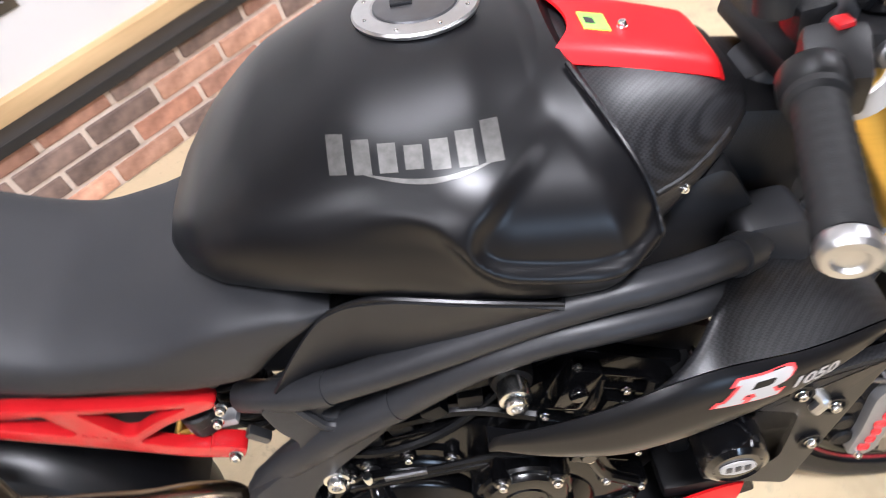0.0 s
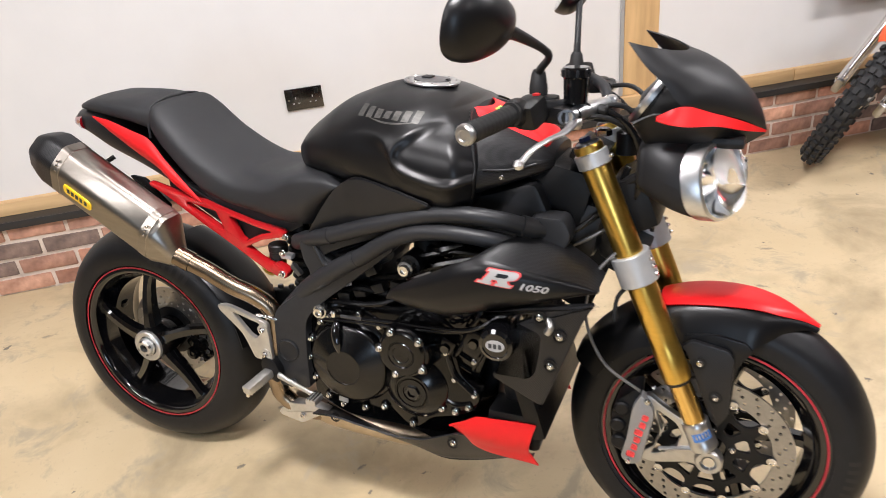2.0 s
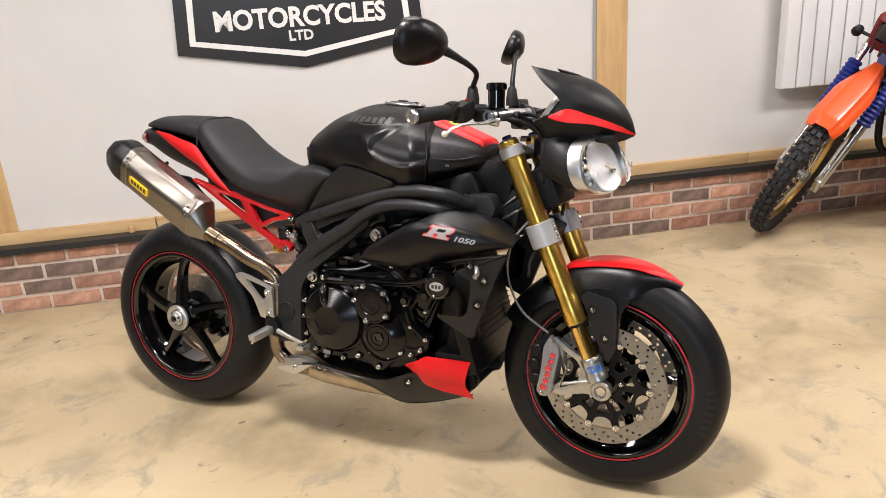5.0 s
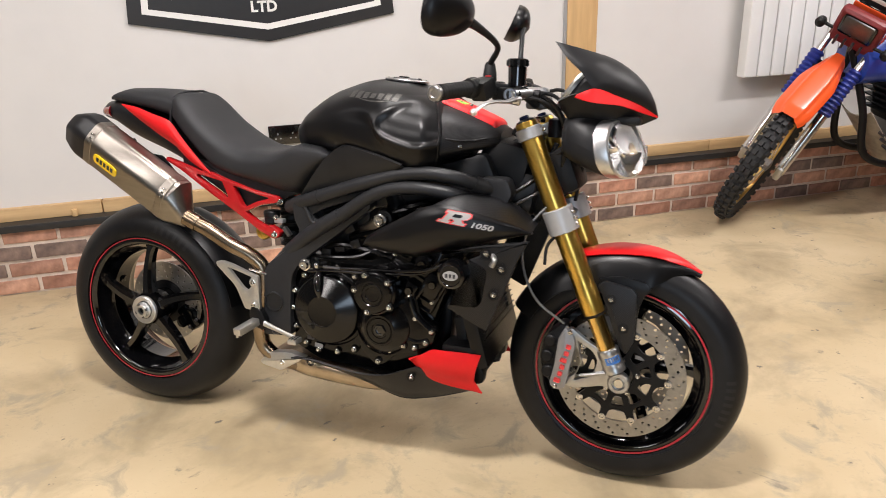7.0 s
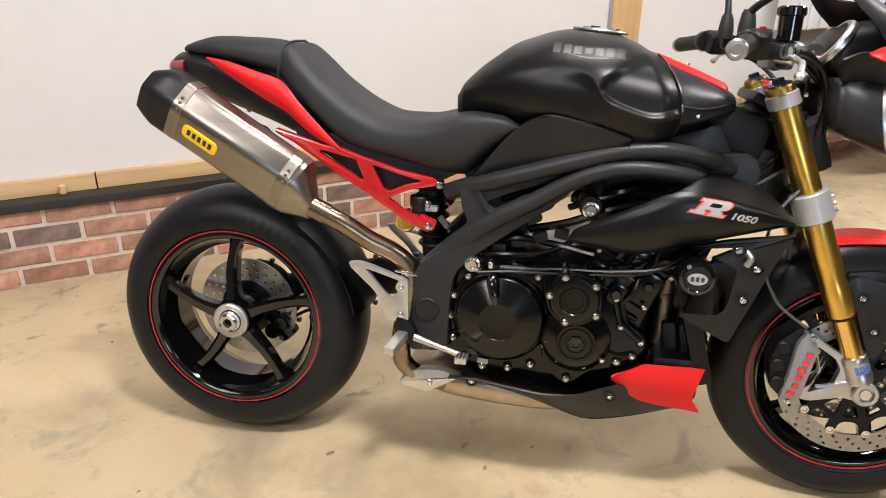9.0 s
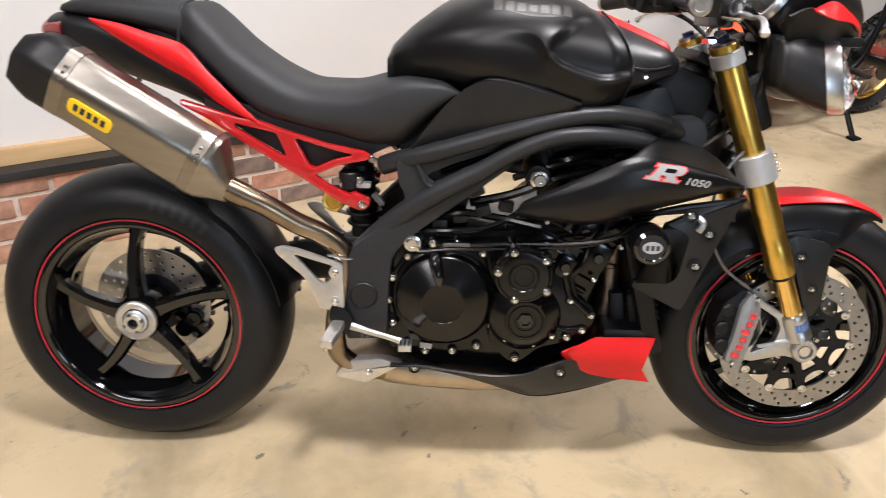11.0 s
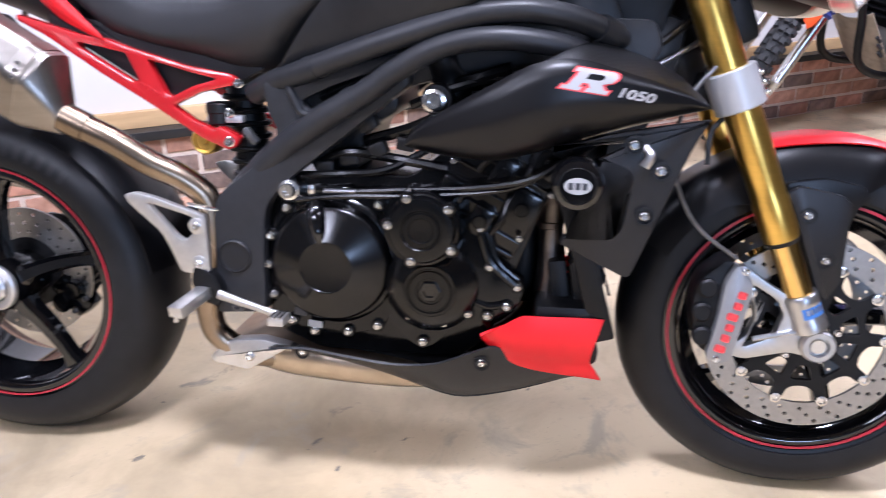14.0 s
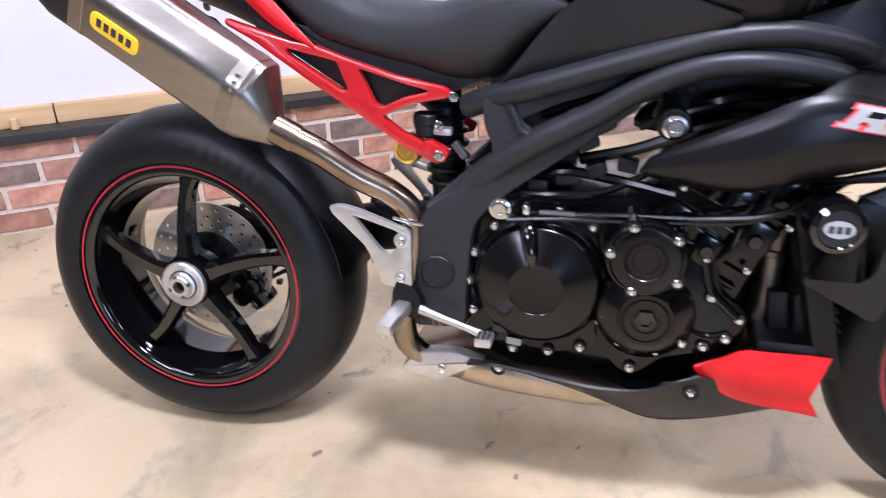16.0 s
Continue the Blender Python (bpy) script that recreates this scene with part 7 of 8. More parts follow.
# braided brake hose to the caliper
part("brake_hose", tube([(1.25, -0.12, 0.73), (1.21, -0.13, 0.68), (1.193, -0.135, 0.616), (1.202, -0.135, 0.551), (1.238, -0.135, 0.487), (1.302, -0.125, 0.438)], 0.0032, 10), BRAID, bike, "braided steel brake hose")
part("brake_hose", tube([(1.29, -0.10, 0.67), (1.25, -0.11, 0.63), (1.245, -0.12, 0.58)], 0.0042, 10), GRIP, bike)
for pts in ([(1.15, -0.16, 0.975), (1.22, -0.12, 0.97), (1.28, -0.06, 0.9), (1.29, -0.04, 0.78), (1.24, -0.03, 0.7)], [(1.16, -0.14, 0.98), (1.24, -0.06, 0.98), (1.3, -0.02, 0.88), (1.28, 0, 0.74)],
            [(1.1, 0.2, 0.99), (1.2, 0.16, 0.95), (1.27, 0.1, 0.85), (1.24, 0.06, 0.74)], [(1.15, 0.17, 0.98), (1.24, 0.08, 0.99), (1.31, 0.02, 0.9), (1.29, 0.02, 0.72)]):
    part("cable", tube(pts, 0.0048, 8), GRIP, bike, "black control cable")
part("wiring_block", box(0.07, 0.16, 0.11, (1.265, 0, 0.80), 0.02, m=pose(0, 0, 0, 0, -22, 0)), CAST_BLACK, bike)
part("head_casting", box(0.13, 0.15, 0.12, (1.14, 0, 0.745), 0.03, m=pose(0, 0, 0, 0, 10, 0)), FRAME_BLACK, bike, "black cast steering head section")
part("inner_airbox", plate(rounded([(0.57, 0.70), (0.62, 0.80), (0.98, 0.81), (1.085, 0.845), (1.13, 0.74), (1.02, 0.72), (0.85, 0.70), (0.70, 0.66)], 0.02, 3), -0.115, 0.115, 0.01), MATT_BLACK, bike, "black air box under the tank")
part("side_stand", tube([(0.56, 0.14, 0.27), (0.5, 0.26, 0.1), (0.475, 0.3, 0.0525)], [0.014, 0.012, 0.012], 10), FRAME_BLACK, bike, "black side stand")

# added filler block that shuts out light from the gap behind the fork
part("steering_shroud", box(0.13, 0.16, 0.13, (1.118, 0, 0.806), 0.025, m=pose(0, 0, 0, 0, 14, 0)), CAST_BLACK, bike, "black filler block behind the steering head")
part("loom_cover", plate(rounded([(0.84, 0.63), (0.85, 0.75), (1.1, 0.77), (1.12, 0.66), (1.0, 0.62), (0.88, 0.61)], 0.015, 3), -0.1, 0.1, 0.01), MATT_BLACK, bike, "black loom and injector housing")
part("battery_tray", plate(rounded([(0.655, 0.55), (0.66, 0.62), (0.71, 0.665), (0.77, 0.70), (0.772, 0.648), (0.722, 0.62), (0.705, 0.55)], 0.012, 3), -0.1, 0.1, 0.008), MATT_BLACK, bike, "black inner tray")
for k in range(9):
    part("connector", box(0.024, 0.02, 0.016, (0.84 + 0.028 * k, -0.108, 0.69 + 0.012 * math.sin(2.3 * k)), 0.004, m=pose(0, 0, 0, 0, 25 * math.sin(1.7 * k), 0)), GLOSS_BLACK, engine)
# added black block, keeps the view through below the radiator dark
part("oil_cooler", box(0.03, 0.24, 0.14, (1.04, 0, 0.35), 0.008, m=pose(0, 0, 0, 0, -8, 0)), CAST_BLACK, bike, "black filler block in the gap below the radiator")
both("radiator_foot", plate(rounded([(1.05, 0.42), (1.1, 0.43), (1.108, 0.40), (1.09, 0.30), (1.105, 0.275), (1.102, 0.25), (1.08, 0.245), (1.07, 0.3)], 0.008, 3), -0.13, -0.1, 0.004), PLASTIC, bike, "black lower radiator guard")

# model decals on the side pod
R_OUT = [(0, 0), (0.44, 0), (0.44, 0.17), (0.36, 0.17), (0.36, 0.37), (0.5, 0.37), (0.62, 0.17), (0.56, 0.17), (0.56, 0), (1.06, 0), (1.06, 0.17), (0.96, 0.17), (0.8, 0.41), (0.96, 0.52), (1.0, 0.64), (1.0, 0.82), (0.93, 0.95), (0.82, 1), (0, 1), (0, 0.83), (0.1, 0.83), (0.1, 0.17), (0, 0.17)]
R_EYE = [(0.36, 0.56), (0.36, 0.81), (0.66, 0.81), (0.72, 0.76), (0.72, 0.62), (0.66, 0.56)]


def pod_place(a, b):
    """A place beside the pod, by the slanted letter's own width and height."""
    return Vector((1.0185 + 0.0565 * a + 0.0235 * b, -0.4, 0.6965 - 0.0085 * a + 0.0255 * b))


def grown(loop, d):
    """An outline moved outwards by d."""
    out, k = [], len(loop)
    for i in range(k):
        p0, p1, p2 = (Vector(loop[j % k]) for j in (i - 1, i, i + 1))
        n0, n1 = (Vector(((q - p).y, -(q - p).x)).normalized() for p, q in ((p0, p1), (p1, p2)))
        n = (n0 + n1).normalized()
        out.append(tuple(p1 + n * d / max(0.45, n.dot(n0))))
    return out


def letter(name, target, loops, left, material, label, lift):
    bm, edges = bmesh.new(), []
    for loop in loops:
        vs = [bm.verts.new(pod_place(a, b)) for a, b in loop]
        edges += [bm.edges.new((vs[i], vs[(i + 1) % len(vs)])) for i in range(len(vs))]
    bmesh.ops.triangle_fill(bm, use_beauty=True, use_dissolve=False, edges=edges)
    bmesh.ops.subdivide_edges(bm, edges=bm.edges[:], cuts=1, use_grid_fill=True)
    if left:
        bmesh.ops.scale(bm, vec=(1, -1, 1), verts=bm.verts)
    lay(bm, target, (0, -1 if left else 1, 0), lift)
    return part(name, bm, material, bike, label)


for target, left in ((pod_r, False), (pod_l, True)):
    letter("decal_edge", target, [grown(R_OUT, 0.06)], left, RED_DECAL, "red edge of the model letter", 0.0006)
    letter("decal_letter", target, [R_OUT, R_EYE], left, WHITE_DECAL, "white model letter", 0.0014)
    letter("decal_eye", target, [grown(R_EYE[::-1], 0.02)], left, SATIN_BLACK, "", 0.0012)
num = words("1050", 0.02, WHITE_DECAL, "decal_numbers", bike, Matrix(), "white model numbers", bold=0.0006, shear=0.35, depth=0.0)
wide = max(v.co.x for v in num.data.vertices)
for v in num.data.vertices:
    f = v.co.x / wide
    v.co = Vector((1.1165 + 0.0295 * f, -0.4, 0.6865 - 0.0055 * f + v.co.y * 0.88))
bm = bmesh.new()
bm.from_mesh(num.data)
bmesh.ops.triangulate(bm, faces=bm.faces[:])
bmesh.ops.subdivide_edges(bm, edges=bm.edges[:], cuts=1)
lay(bm, pod_r, (0, 1, 0), 0.0009)
bm.to_mesh(num.data)
bm.free()

# ---- orange trail motorcycle by the wall ----
ORANGE = mat("orange_plastic", (0.78, 0.1, 0.02), 0.3, 0, 0.4, 0.15, vary=0.06, scale=20)
BLUE_RUBBER = mat("blue_gaiter_rubber", (0.01, 0.025, 0.22), 0.5, vary=0.15)
GOLD_RIM = mat("gold_wheel_rim", (0.6, 0.4, 0.12), 0.3, 1.0, vary=0.1)
KNOB = mat("knobbly_rubber", (0.016, 0.016, 0.017), 0.7, vary=0.3, bump=0.3, bump_scale=300)
CASE_GREY = mat("grey_engine_case", (0.22, 0.21, 0.2), 0.45, 0.6, vary=0.25, scale=50)
DARK_RED = mat("dark_red_grille", (0.16, 0.01, 0.012), 0.45, vary=0.1)


def wire_wheel(name, R, rim, width, at, parent, knob_rows, turn):
    """A spoked wheel with a knobbly tyre."""
    wheel = part(name, lathe([(rim - 0.012, -0.017), (rim + 0.006, -0.02), (rim + 0.006, 0.02), (rim - 0.012, 0.017), (rim - 0.018, 0)], 56, loop=True), GOLD_RIM, parent, "gold spoked wheel with knobbly tyre", m=at @ turn)
    n = 12
    prof = [(rim, -0.021)] + [(rim + 0.02 + (R - rim - 0.032) * max(0, math.cos(a)) ** 0.7, width * 0.47 * math.sin(a)) for a in (math.pi * (k / n - 0.5) for k in range(1, n))] + [(rim, 0.021)]
    part("tyre", lathe(prof, 60, loop=True), KNOB, wheel)
    knobs = bmesh.new()
    count = 46
    for i in range(count):
        a = 2 * math.pi * i / count
        for row, (off, tilt) in enumerate(((-0.4, -48), (-0.14, -10), (0.14, 10), (0.4, 48))):
            b = a + (math.pi / count if row in (1, 2) else 0)
            rr = R - 0.010 - (0.02 if row in (0, 3) else 0)
            m = pose(0, 0, 0, 0, -math.degrees(b), 0) @ Matrix.Translation((rr, off * width, 0)) @ pose(0, 0, 0, 0, 0, tilt)
            box(0.022, 0.02, 0.024, m=m, bevel=0.0, bm=knobs)
    tagged(part("tread", knobs, KNOB, wheel, smooth=False), kind="stuff")
    part("hub", lathe([(0.02, -0.05), (0.032, -0.045), (0.028, -0.02), (0.028, 0.02), (0.032, 0.045), (0.02, 0.05)], 20), CASE_GREY, wheel)
    for k in range(28):
        a = 2 * math.pi * k / 28
        side = 0.035 if k % 2 else -0.035
        b = a + (0.5 if k % 4 < 2 else -0.5)
        part("spoke", tube([(0.03 * math.cos(b), side, 0.03 * math.sin(b)), ((rim - 0.01) * math.cos(a), 0, (rim - 0.01) * math.sin(a))], 0.0017, 5, smooth=False), STEEL, wheel)
    return wheel


TRAIL = pose(2.986, 2.828, 0.0, -9.2, 0, 211.5)
trail = tagged(empty("trail_motorcycle", TRAIL), "orange and blue trail motorcycle with knobbly tyres", "motorcycle")
WB = 1.45
wire_wheel("front_wheel", 0.345, 0.268, 0.085, Matrix.Translation((WB, 0, 0.345)), trail, 4, pose(0, 0, 0, 0, 0, 0))
wire_wheel("rear_wheel", 0.315, 0.225, 0.11, Matrix.Translation((0, 0, 0.315)), trail, 4, pose(0, 0, 0))
for s in (-1, 1):
    y = 0.1 * s
    top, low = Vector((WB - 0.398, y, 1.02)), Vector((WB - 0.015, y, 0.33))
    way2 = (top - low).normalized()
    fl = part("fork_leg", tube([low, low + way2 * 0.35], 0.024, 18, smooth=False), STEEL, trail, "bright fork slider with blue gaiter")
    part("axle_lug", box(0.05, 0.034, 0.07, low, 0.012), ALLOY, fl)
    part("drain_bolt", lathe([(0.007, 0), (0.007, -0.01), (0.0001, -0.011)], 10, at=low + Vector((0.0, -0.017, 0.02))), STEEL, fl)
    m = Matrix.Translation(low + way2 * 0.335) @ way2.to_track_quat("Z", "Y").to_matrix().to_4x4()
    prof = []
    for k in range(23):
        prof += [(0.036 if k % 2 else 0.028, 0.011 * k)]
    part("gaiter", lathe(prof, 20, "z", m=m), BLUE_RUBBER, fl, "ribbed blue rubber gaiter")
    part("upper_tube", tube([low + way2 * 0.55, top], 0.019, 14, smooth=False), STEEL, fl)
for z in (0.78, 0.97):
    part("yoke", box(0.06, 0.22, 0.03, (WB - 0.015 - 0.555 * (z - 0.33), 0, z), 0.008, m=pose(0, 0, 0, 0, 27, 0)), CAST_BLACK, trail)


GUARD_HALF = curve([(0, 0.066), (0.05, 0.08), (0.14, 0.087), (0.55, 0.089), (0.75, 0.074), (0.9, 0.055), (1, 0.045)])


def high_guard(u, v):
    """Long front mudguard well over the tyre: a flat crown with a step down to each skirt."""
    s = -1 + 2 * v
    k = abs(s)
    x = WB + 0.115 - 0.4 * u - 0.012 * k ** 4 * (1 - u)
    z = 0.706 + 0.165 * u ** 0.9 - 0.014 * (1 - bump(u, 0.0, 0.12))
    return Vector((x, GUARD_HALF(u) * s, z - 0.012 * bump(k, 0.5, 0.62) - 0.03 * k ** 4))


part("front_mudguard", sheet(high_guard, 28, 32, 0.004), ORANGE, trail, "long bright orange front mudguard", sharp=60)
cowl2 = part("headlamp_cowl", box(0.06, 0.22, 0.2, (WB - 0.310, 0, 0.995), 0.03, m=pose(0, 0, 0, 0, 22, 0), segments=3), DARK_RED, trail, "dark red headlamp surround with a grille")
part("headlamp_glass", box(0.03, 0.17, 0.11, (WB - 0.275, 0, 1.01), 0.02, m=pose(0, 0, 0, 0, 22, 0)), GLOSS_BLACK, cowl2)
part("lamp_lens", box(0.012, 0.14, 0.09, (WB - 0.258, 0, 1.015), 0.01, m=pose(0, 0, 0, 0, 22, 0)), DARK_STEEL, cowl2)
for k in range(4):
    part("grille_bar", box(0.02, 0.012, 0.05, (WB - 0.265, -0.06 + 0.04 * k, 0.93), 0.004, m=pose(0, 0, 0, 0, 22, 0)), SIGN_BLACK, cowl2)
part("number_board", box(0.03, 0.2, 0.12, (WB - 0.350, 0, 1.145), 0.02, m=pose(0, 0, 0, 0, 30, 0)), SIGN_BLACK, trail, "black number board with plain white bar")
part("orange_stripe", box(0.006, 0.17, 0.03, (WB - 0.310, 0, 1.095), 0.003, m=pose(0, 0, 0, 0, 30, 0)), ORANGE, trail)
part("white_bar", box(0.006, 0.12, 0.022, (WB - 0.324, 0, 1.14), 0.002, m=pose(0, 0, 0, 0, 30, 0)), SIGN_WHITE, trail)
part("handlebar", tube([(WB - 0.460, -0.38, 1.17), (WB - 0.420, -0.2, 1.15), (WB - 0.36, 0, 1.08), (WB - 0.420, 0.2, 1.15), (WB - 0.460, 0.38, 1.17)], 0.011, 12), CAST_BLACK, trail)
for s in (-1, 1):
    part("indicator", lathe([(0.012, 0), (0.024, 0.01), (0.024, 0.04), (0.01, 0.05)], 16, "x", at=(WB - 0.330, 0.165 * s, 0.955)), PLASTIC, trail)
    part("indicator_stem", tube([(WB - 0.310, 0.09 * s, 0.955), (WB - 0.310, 0.155 * s, 0.955)], 0.008, 8, smooth=False), PLASTIC, trail)
# bars turned to the left stop
pivot, axis = Vector((WB - 0.304, 0, 0.85)), Vector((-0.5, 0, 0.9))
turned = Matrix.Translation(pivot) @ Matrix.Rotation(radians(44), 4, axis) @ Matrix.Translation(-pivot)
for o in list(trail.children):
    if not o.name.startswith("rear_wheel"):
        o.matrix_basis = turned @ o.matrix_basis
part("fuel_tank", body(0.52, 1.08, [(0.52, 0.88), (0.7, 0.98), (0.9, 1.02), (1.08, 0.93)], [(0.52, 0.8), (0.8, 0.74), (1.08, 0.72)], [(0.52, 0.84), (1.08, 0.82)], [(0.52, 0.08), (0.8, 0.15), (1.08, 0.12)], stations=24, half=12), mat("blue_tank_paint", (0.02, 0.05, 0.3), 0.3, coat=0.4), trail, "blue painted fuel tank")
part("seat", body(-0.25, 0.62, [(-0.25, 0.9), (0.2, 0.87), (0.62, 0.9)], [(-0.25, 0.84), (0.3, 0.79), (0.62, 0.82)], [(-0.25, 0.87), (0.62, 0.86)], [(-0.25, 0.07), (0.3, 0.11), (0.62, 0.1)], stations=20, half=10), VINYL, trail, "black bench seat")
part("rear_mudguard", sheet(lambda u, v: Vector((-0.5 + 0.75 * u, (-1 + 2 * v) * 0.085, 0.83 - 0.05 * (1 - u) - 0.03 * abs(-1 + 2 * v) ** 2)), 14, 8, 0.004), ORANGE, trail, "orange rear mudguard")
trail_engine = part("engine", box(0.36, 0.2, 0.26, (0.62, 0, 0.46), 0.05, segments=3), CASE_GREY, trail, "grey cast engine with round side cover")
part("side_cover", lathe([(0.12, 0.09), (0.12, 0.13), (0.105, 0.145), (0.06, 0.15), (0.0001, 0.15)], 36, at=(0.63, 0, 0.45)), CASE_GREY, trail_engine)
part("magneto_cover", lathe([(0.075, 0.1), (0.075, 0.15), (0.06, 0.165), (0.0001, 0.165)], 30, at=(0.74, 0, 0.47)), CASE_GREY, trail_engine)
for k in range(7):
    a = 2 * math.pi * k / 7
    bolt(0.63 + 0.113 * math.cos(a), 0.13, 0.45 + 0.113 * math.sin(a), 0.007, trail_engine, left=True)
part("cylinder", box(0.16, 0.2, 0.26, (0.76, 0, 0.66), 0.02, m=pose(0, 0, 0, 0, 12, 0)), CAST_BLACK, trail_engine)
for k in range(7):
    part("fin", box(0.2, 0.24, 0.008, (0.755 + 0.006 * k, 0, 0.57 + 0.03 * k), 0.002), CAST_BLACK, trail_engine)
part("skid_plate", sheet(lambda u, v: Vector((0.5 + 0.5 * u, (-1 + 2 * v) * 0.13, 0.3 + 0.26 * max(0, u - 0.55) / 0.45 * (u > 0.55) + 0.05 * abs(-1 + 2 * v) ** 2)), 20, 10, 0.005), mat("worn_alloy_plate", (0.45, 0.4, 0.33), 0.5, 0.7, vary=0.3), trail, "worn alloy engine guard plate")
for k in range(3):
    part("guard_slot", box(0.045, 0.012, 0.016, (0.86 + 0.02 * k, 0.124, 0.42 + 0.035 * k), 0.006, m=pose(0, 0, 0, 0, -35, 0)), SIGN_BLACK, trail)
part("frame_cradle", tube([(1.1, 0, 0.9), (1.02, 0.09, 0.62), (0.95, 0.11, 0.38), (0.7, 0.12, 0.31), (0.4, 0.12, 0.36), (0.33, 0.12, 0.55), (0.3, 0.1, 0.8)], 0.018, 12), CAST_BLACK, trail, "black frame tube")
part("frame_cradle", tube([(1.1, 0, 0.9), (1.02, -0.09, 0.62), (0.95, -0.11, 0.38), (0.7, -0.12, 0.31), (0.4, -0.12, 0.36), (0.33, -0.12, 0.55), (0.3, -0.1, 0.8)], 0.018, 12), CAST_BLACK, trail, "black frame tube")
for s in (-1, 1):
    part("swing_arm", tube([(0.4, 0.1 * s, 0.42), (0.2, 0.105 * s, 0.37), (0.0, 0.1 * s, 0.315)], 0.024, 12, flat=0.7), CAST_BLACK, trail)
part("chain_guard", plate(rounded([(0.02, 0.37), (0.3, 0.43), (0.33, 0.47), (0.28, 0.475), (0.02, 0.41)], 0.01, 3), 0.11, 0.125, 0.003), mat("faded_red_guard", (0.35, 0.07, 0.05), 0.5, vary=0.3), trail, "faded red chain guard")
part("sprocket", lathe([(0.085, 0.07), (0.085, 0.076), (0.03, 0.078)], 30, at=(0, 0, 0.315)), DARK_STEEL, trail)
part("kick_lever", tube([(0.55, 0.15, 0.42), (0.6, 0.18, 0.38), (0.72, 0.2, 0.36)], 0.01, 8), DARK_STEEL, trail)
part("foot_peg", box(0.05, 0.12, 0.02, (0.45, 0.2, 0.36), 0.004), DARK_STEEL, trail)
part("side_stand", tube([(0.52, 0.13, 0.36), (0.52, 0.26, 0.18), (0.52, 0.36, 0.0635)], 0.014, 10), CAST_BLACK, trail, "black side stand")
part("stand_foot", box(0.07, 0.05, 0.012, (0.52, 0.362, 0.0665), 0.003), CAST_BLACK, trail)
part("rear_brake_plate", lathe([(0.075, -0.05), (0.075, -0.06), (0.03, -0.065)], 28, at=(0, 0, 0.315)), CASE_GREY, trail)

# ---- red sports motorcycle facing the camera ----
SPORT = pose(3.487, 2.344, 0.0, -10.0, 0, 227.0)
sport = tagged(empty("sports_motorcycle", SPORT), "red faired sports motorcycle on its side stand", "motorcycle")
SB = 1.36
sport_front = part("front_wheel", lathe(rim_profile(0.216, 0.052), 48, loop=True), GLOSS_BLACK, sport, "black cast front wheel", m=pose(SB, 0, 0.298))
part("tyre", lathe(tyre_profile(0.216, 0.122, 0.298, 0.052), 64, loop=True), RUBBER, sport_front, "grooved road tyre")
grooves = bmesh.new()
for k in range(22):
    a = 2 * math.pi * k / 22
    for s in (-1, 1):
        for off, da in ((0.022, 0.0), (0.042, 0.11)):
            rr = 0.298 - 0.052 * (1 - math.cos(math.asin(min(0.98, off / 0.061)))) + 0.0006
            m = pose(0, 0, 0, 0, -math.degrees(a + da + 0.05 * s), 0) @ Matrix.Translation((rr, off * s, 0)) @ pose(0, 0, 0, 28 * s, 0, 40 * s * off / 0.05)
            box(0.002, 0.005, 0.052, m=m, bm=grooves)
tagged(part("tread_groove", grooves, SIGN_BLACK, sport_front, "dark tread grooves", smooth=False), kind="stuff")
for k in range(5):
    part("spoke", spoke(0.03, 0.2, radians(20 + 72 * k), 0, 0.04, 0.03, 0, 0, 0.05, 0.03), GLOSS_BLACK, sport_front)
for s in (-1, 1):
    part("brake_disc", disc_mesh(0.155, 0.115, 0.07 * s - 0.002, 0.07 * s + 0.002, 20, 0.0036, rings=2), DISC, sport_front, "drilled brake disc")
    low, top = Vector((SB - 0.01, 0.105 * s, 0.29)), Vector((SB - 0.27, 0.105 * s, 0.9))
    w3 = (top - low).normalized()
    sf = part("fork_leg", tube([low + w3 * 0.02, low + w3 * 0.26], 0.022, 16, smooth=False), STEEL, sport, "bright fork tube")
    part("fork_foot", tube([low - w3 * 0.03, low + w3 * 0.16], [0.03, 0.028], 16, smooth=False), CAST_BLACK, sf)
    part("outer_tube", tube([low + w3 * 0.22, top], 0.028, 16, smooth=False), CAST_BLACK, sf)
    part("brake_caliper", box(0.1, 0.05, 0.07, (SB - 0.1, 0.1 * s, 0.36), 0.015, m=pose(0, 0, 0, 0, -60, 0)), CAST_BLACK, sport)
    part("fork_guard", plate(rounded([(SB - 0.06, 0.28), (SB - 0.2, 0.62), (SB - 0.16, 0.64), (SB + 0.02, 0.30)], 0.01, 3), 0.128 * s, 0.134 * s, 0.002), CAST_BLACK, sport, "black fork guard")


def sport_guard(u, v):
    s = -1 + 2 * v
    th = radians(62 + 80 * u)
    r = 0.312 - 0.05 * abs(s) ** 3
    return Vector((SB + r * math.cos(th), 0.075 * s, 0.298 + r * math.sin(th)))


part("front_mudguard", sheet(sport_guard, 16, 12, 0.003), GLOSS_BLACK, sport, "black front mudguard")
part("badge", lathe([(0.008, 0), (0.007, 0.003), (0.0001, 0.004)], 16, "x", at=(SB + 0.15, 0, 0.575)), ALLOY, sport)
head, spin = Vector((SB - 0.24, 0, 0.8)), Vector((-0.39, 0, 0.92))
swung = Matrix.Translation(head) @ Matrix.Rotation(radians(12), 4, spin) @ Matrix.Translation(-head)
for o in list(sport.children):
    o.matrix_basis = swung @ o.matrix_basis
fairing_up = [(0.45, 0.62), (0.7, 0.74), (0.95, 0.86), (1.15, 0.9), (1.3, 0.86), (1.42, 0.76)]
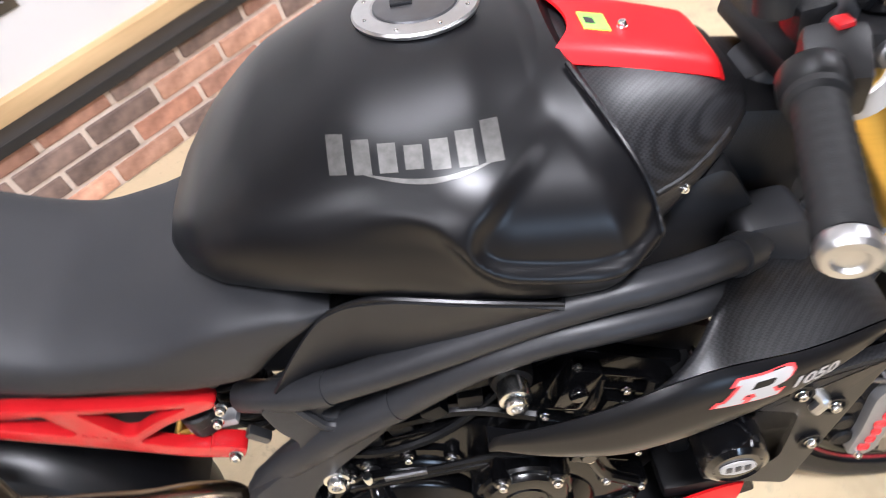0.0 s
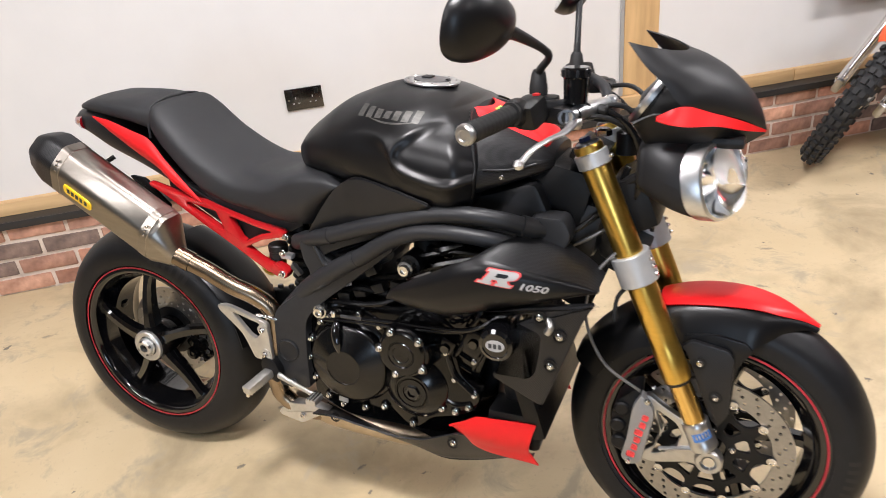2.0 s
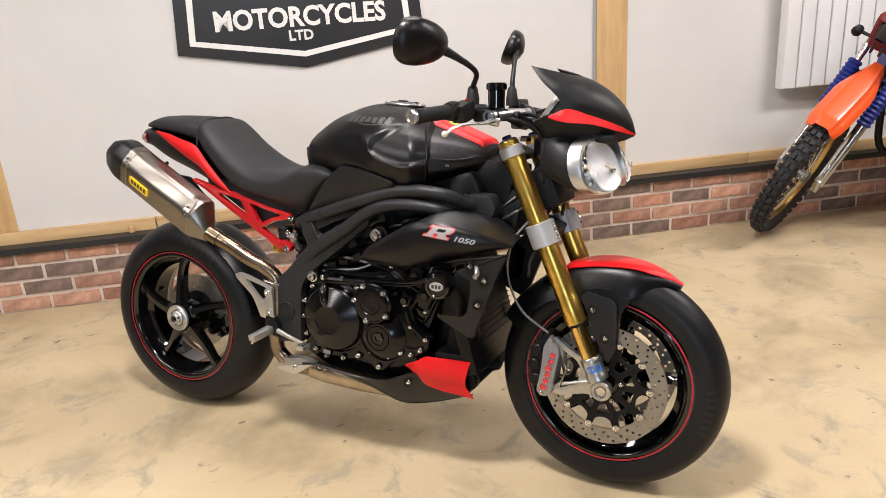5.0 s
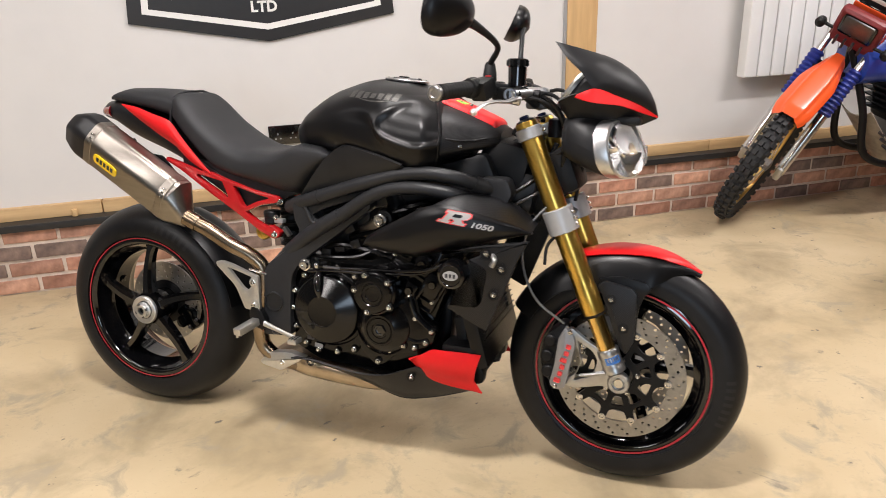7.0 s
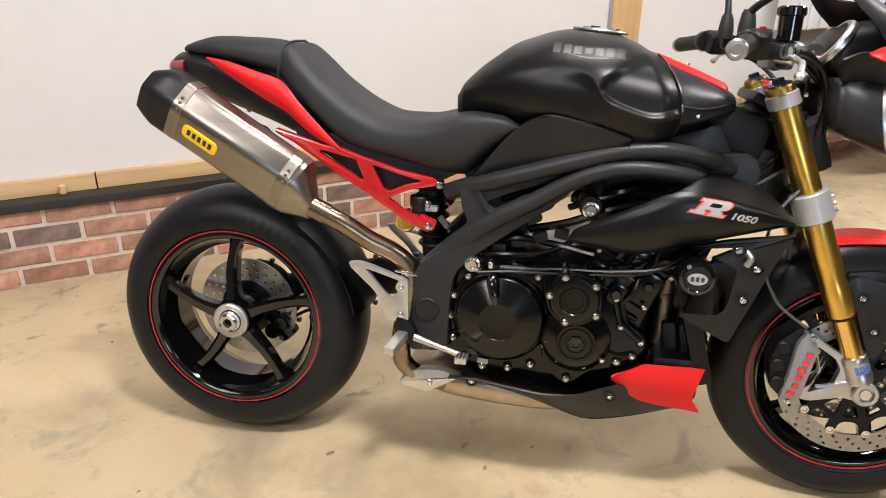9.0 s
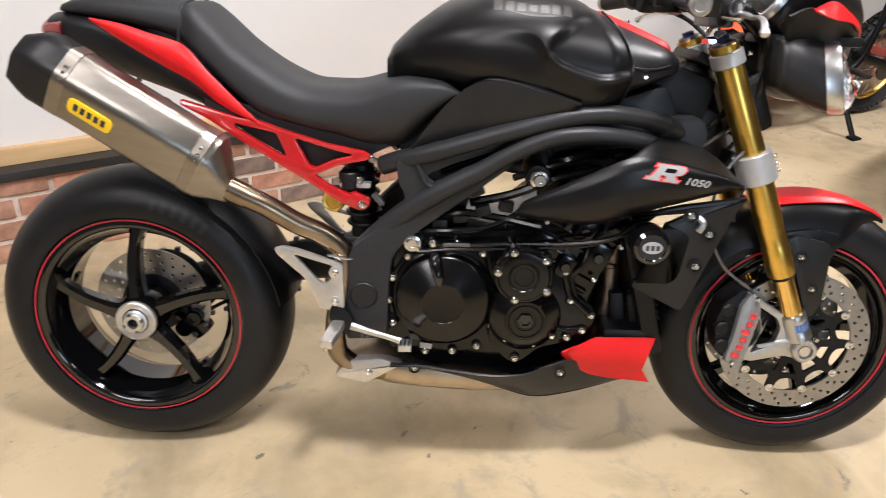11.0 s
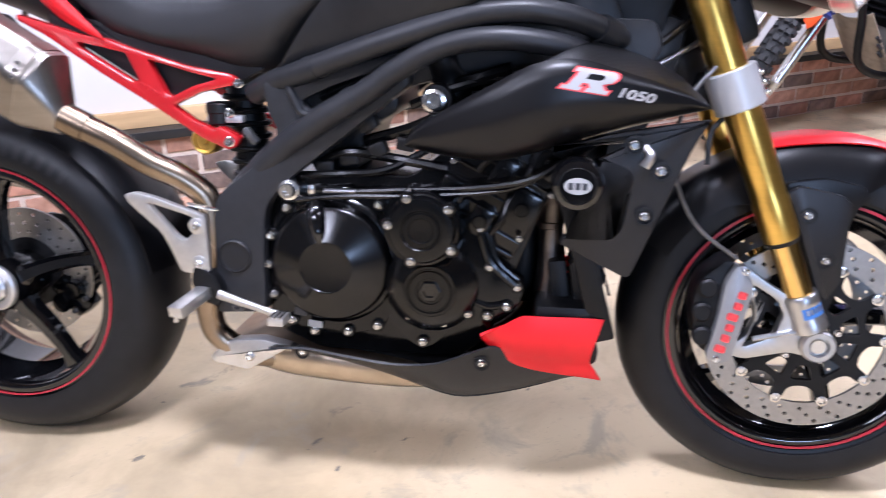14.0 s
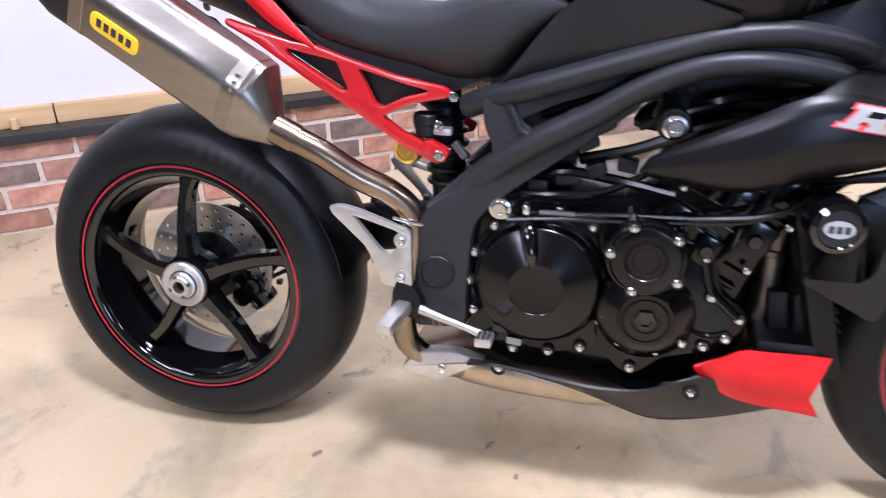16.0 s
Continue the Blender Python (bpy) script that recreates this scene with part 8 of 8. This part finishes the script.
fairing_lo = [(0.45, 0.2), (0.6, 0.13), (0.8, 0.12), (0.95, 0.17), (1.1, 0.36), (1.25, 0.58), (1.42, 0.73)]
both("fairing", strip(fairing_up, fairing_lo, lambda x, s: -(0.12 + 0.13 * math.sin(math.pi * (0.15 + 0.7 * s)) * (1 - 0.75 * bump(x, 1.0, 1.42))), 0.45, 1.2, nu=30, nv=16, thick=0.005), mat("glossy_red_fairing", (0.55, 0.008, 0.016), 0.16, 0, 0.8, 0.05, vary=0.04), sport, "glossy red side fairing", sharp=60)
part("nose", body(1.1, 1.5, [(1.1, 1.06), (1.3, 1.0), (1.45, 0.86), (1.5, 0.78)], [(1.1, 0.8), (1.3, 0.72), (1.5, 0.72)], [(1.1, 0.9), (1.5, 0.75)], [(1.1, 0.2), (1.3, 0.19), (1.45, 0.12), (1.5, 0.03)], stations=20, half=12), RED, sport, "red nose fairing")
part("radiator_duct", box(0.1, 0.3, 0.34, (1.02, 0, 0.5), 0.03, m=pose(0, 0, 0, 0, 12, 0)), CAST_BLACK, sport)
part("belly_duct", lathe([(0.02, -0.02), (0.028, 0.0), (0.028, 0.03), (0.02, 0.04)], 16, "x", at=(1.05, 0.1, 0.26)), STEEL, sport)
part("fuel_tank", body(0.3, 0.85, [(0.3, 0.84), (0.5, 1.0), (0.7, 1.04), (0.85, 0.95)], [(0.3, 0.78), (0.85, 0.78)], [(0.3, 0.8), (0.85, 0.86)], [(0.3, 0.09), (0.6, 0.2), (0.85, 0.17)], stations=20, half=12), RED, sport, "red fuel tank")
part("seat", body(-0.3, 0.34, [(-0.3, 0.98), (0.0, 0.9), (0.34, 0.83)], [(-0.3, 0.88), (0.34, 0.76)], [(-0.3, 0.93), (0.34, 0.8)], [(-0.3, 0.06), (0.34, 0.13)], stations=16, half=10), VINYL, sport, "black seat")
sport_rear = part("rear_wheel", lathe(rim_profile(0.216, 0.085), 40, loop=True), GLOSS_BLACK, sport, "black cast rear wheel", m=pose(0, 0, 0.315))
part("tyre", lathe(tyre_profile(0.216, 0.185, 0.315, 0.07), 56, loop=True), RUBBER, sport_rear)
for k in range(5):
    part("spoke", spoke(0.03, 0.2, radians(20 + 72 * k), 0, 0.04, 0.03, 0, 0, 0.05, 0.03), GLOSS_BLACK, sport_rear)
part("engine", box(0.5, 0.36, 0.42, (0.68, 0, 0.42), 0.05), CAST_BLACK, sport)
part("swing_arm", tube([(0.45, 0.1, 0.4), (0.0, 0.11, 0.315)], 0.035, 12, smooth=False), ALLOY_GREY, sport)
part("side_stand", tube([(0.5, 0.15, 0.25), (0.46, 0.32, 0.057)], 0.013, 10, smooth=False), CAST_BLACK, sport)
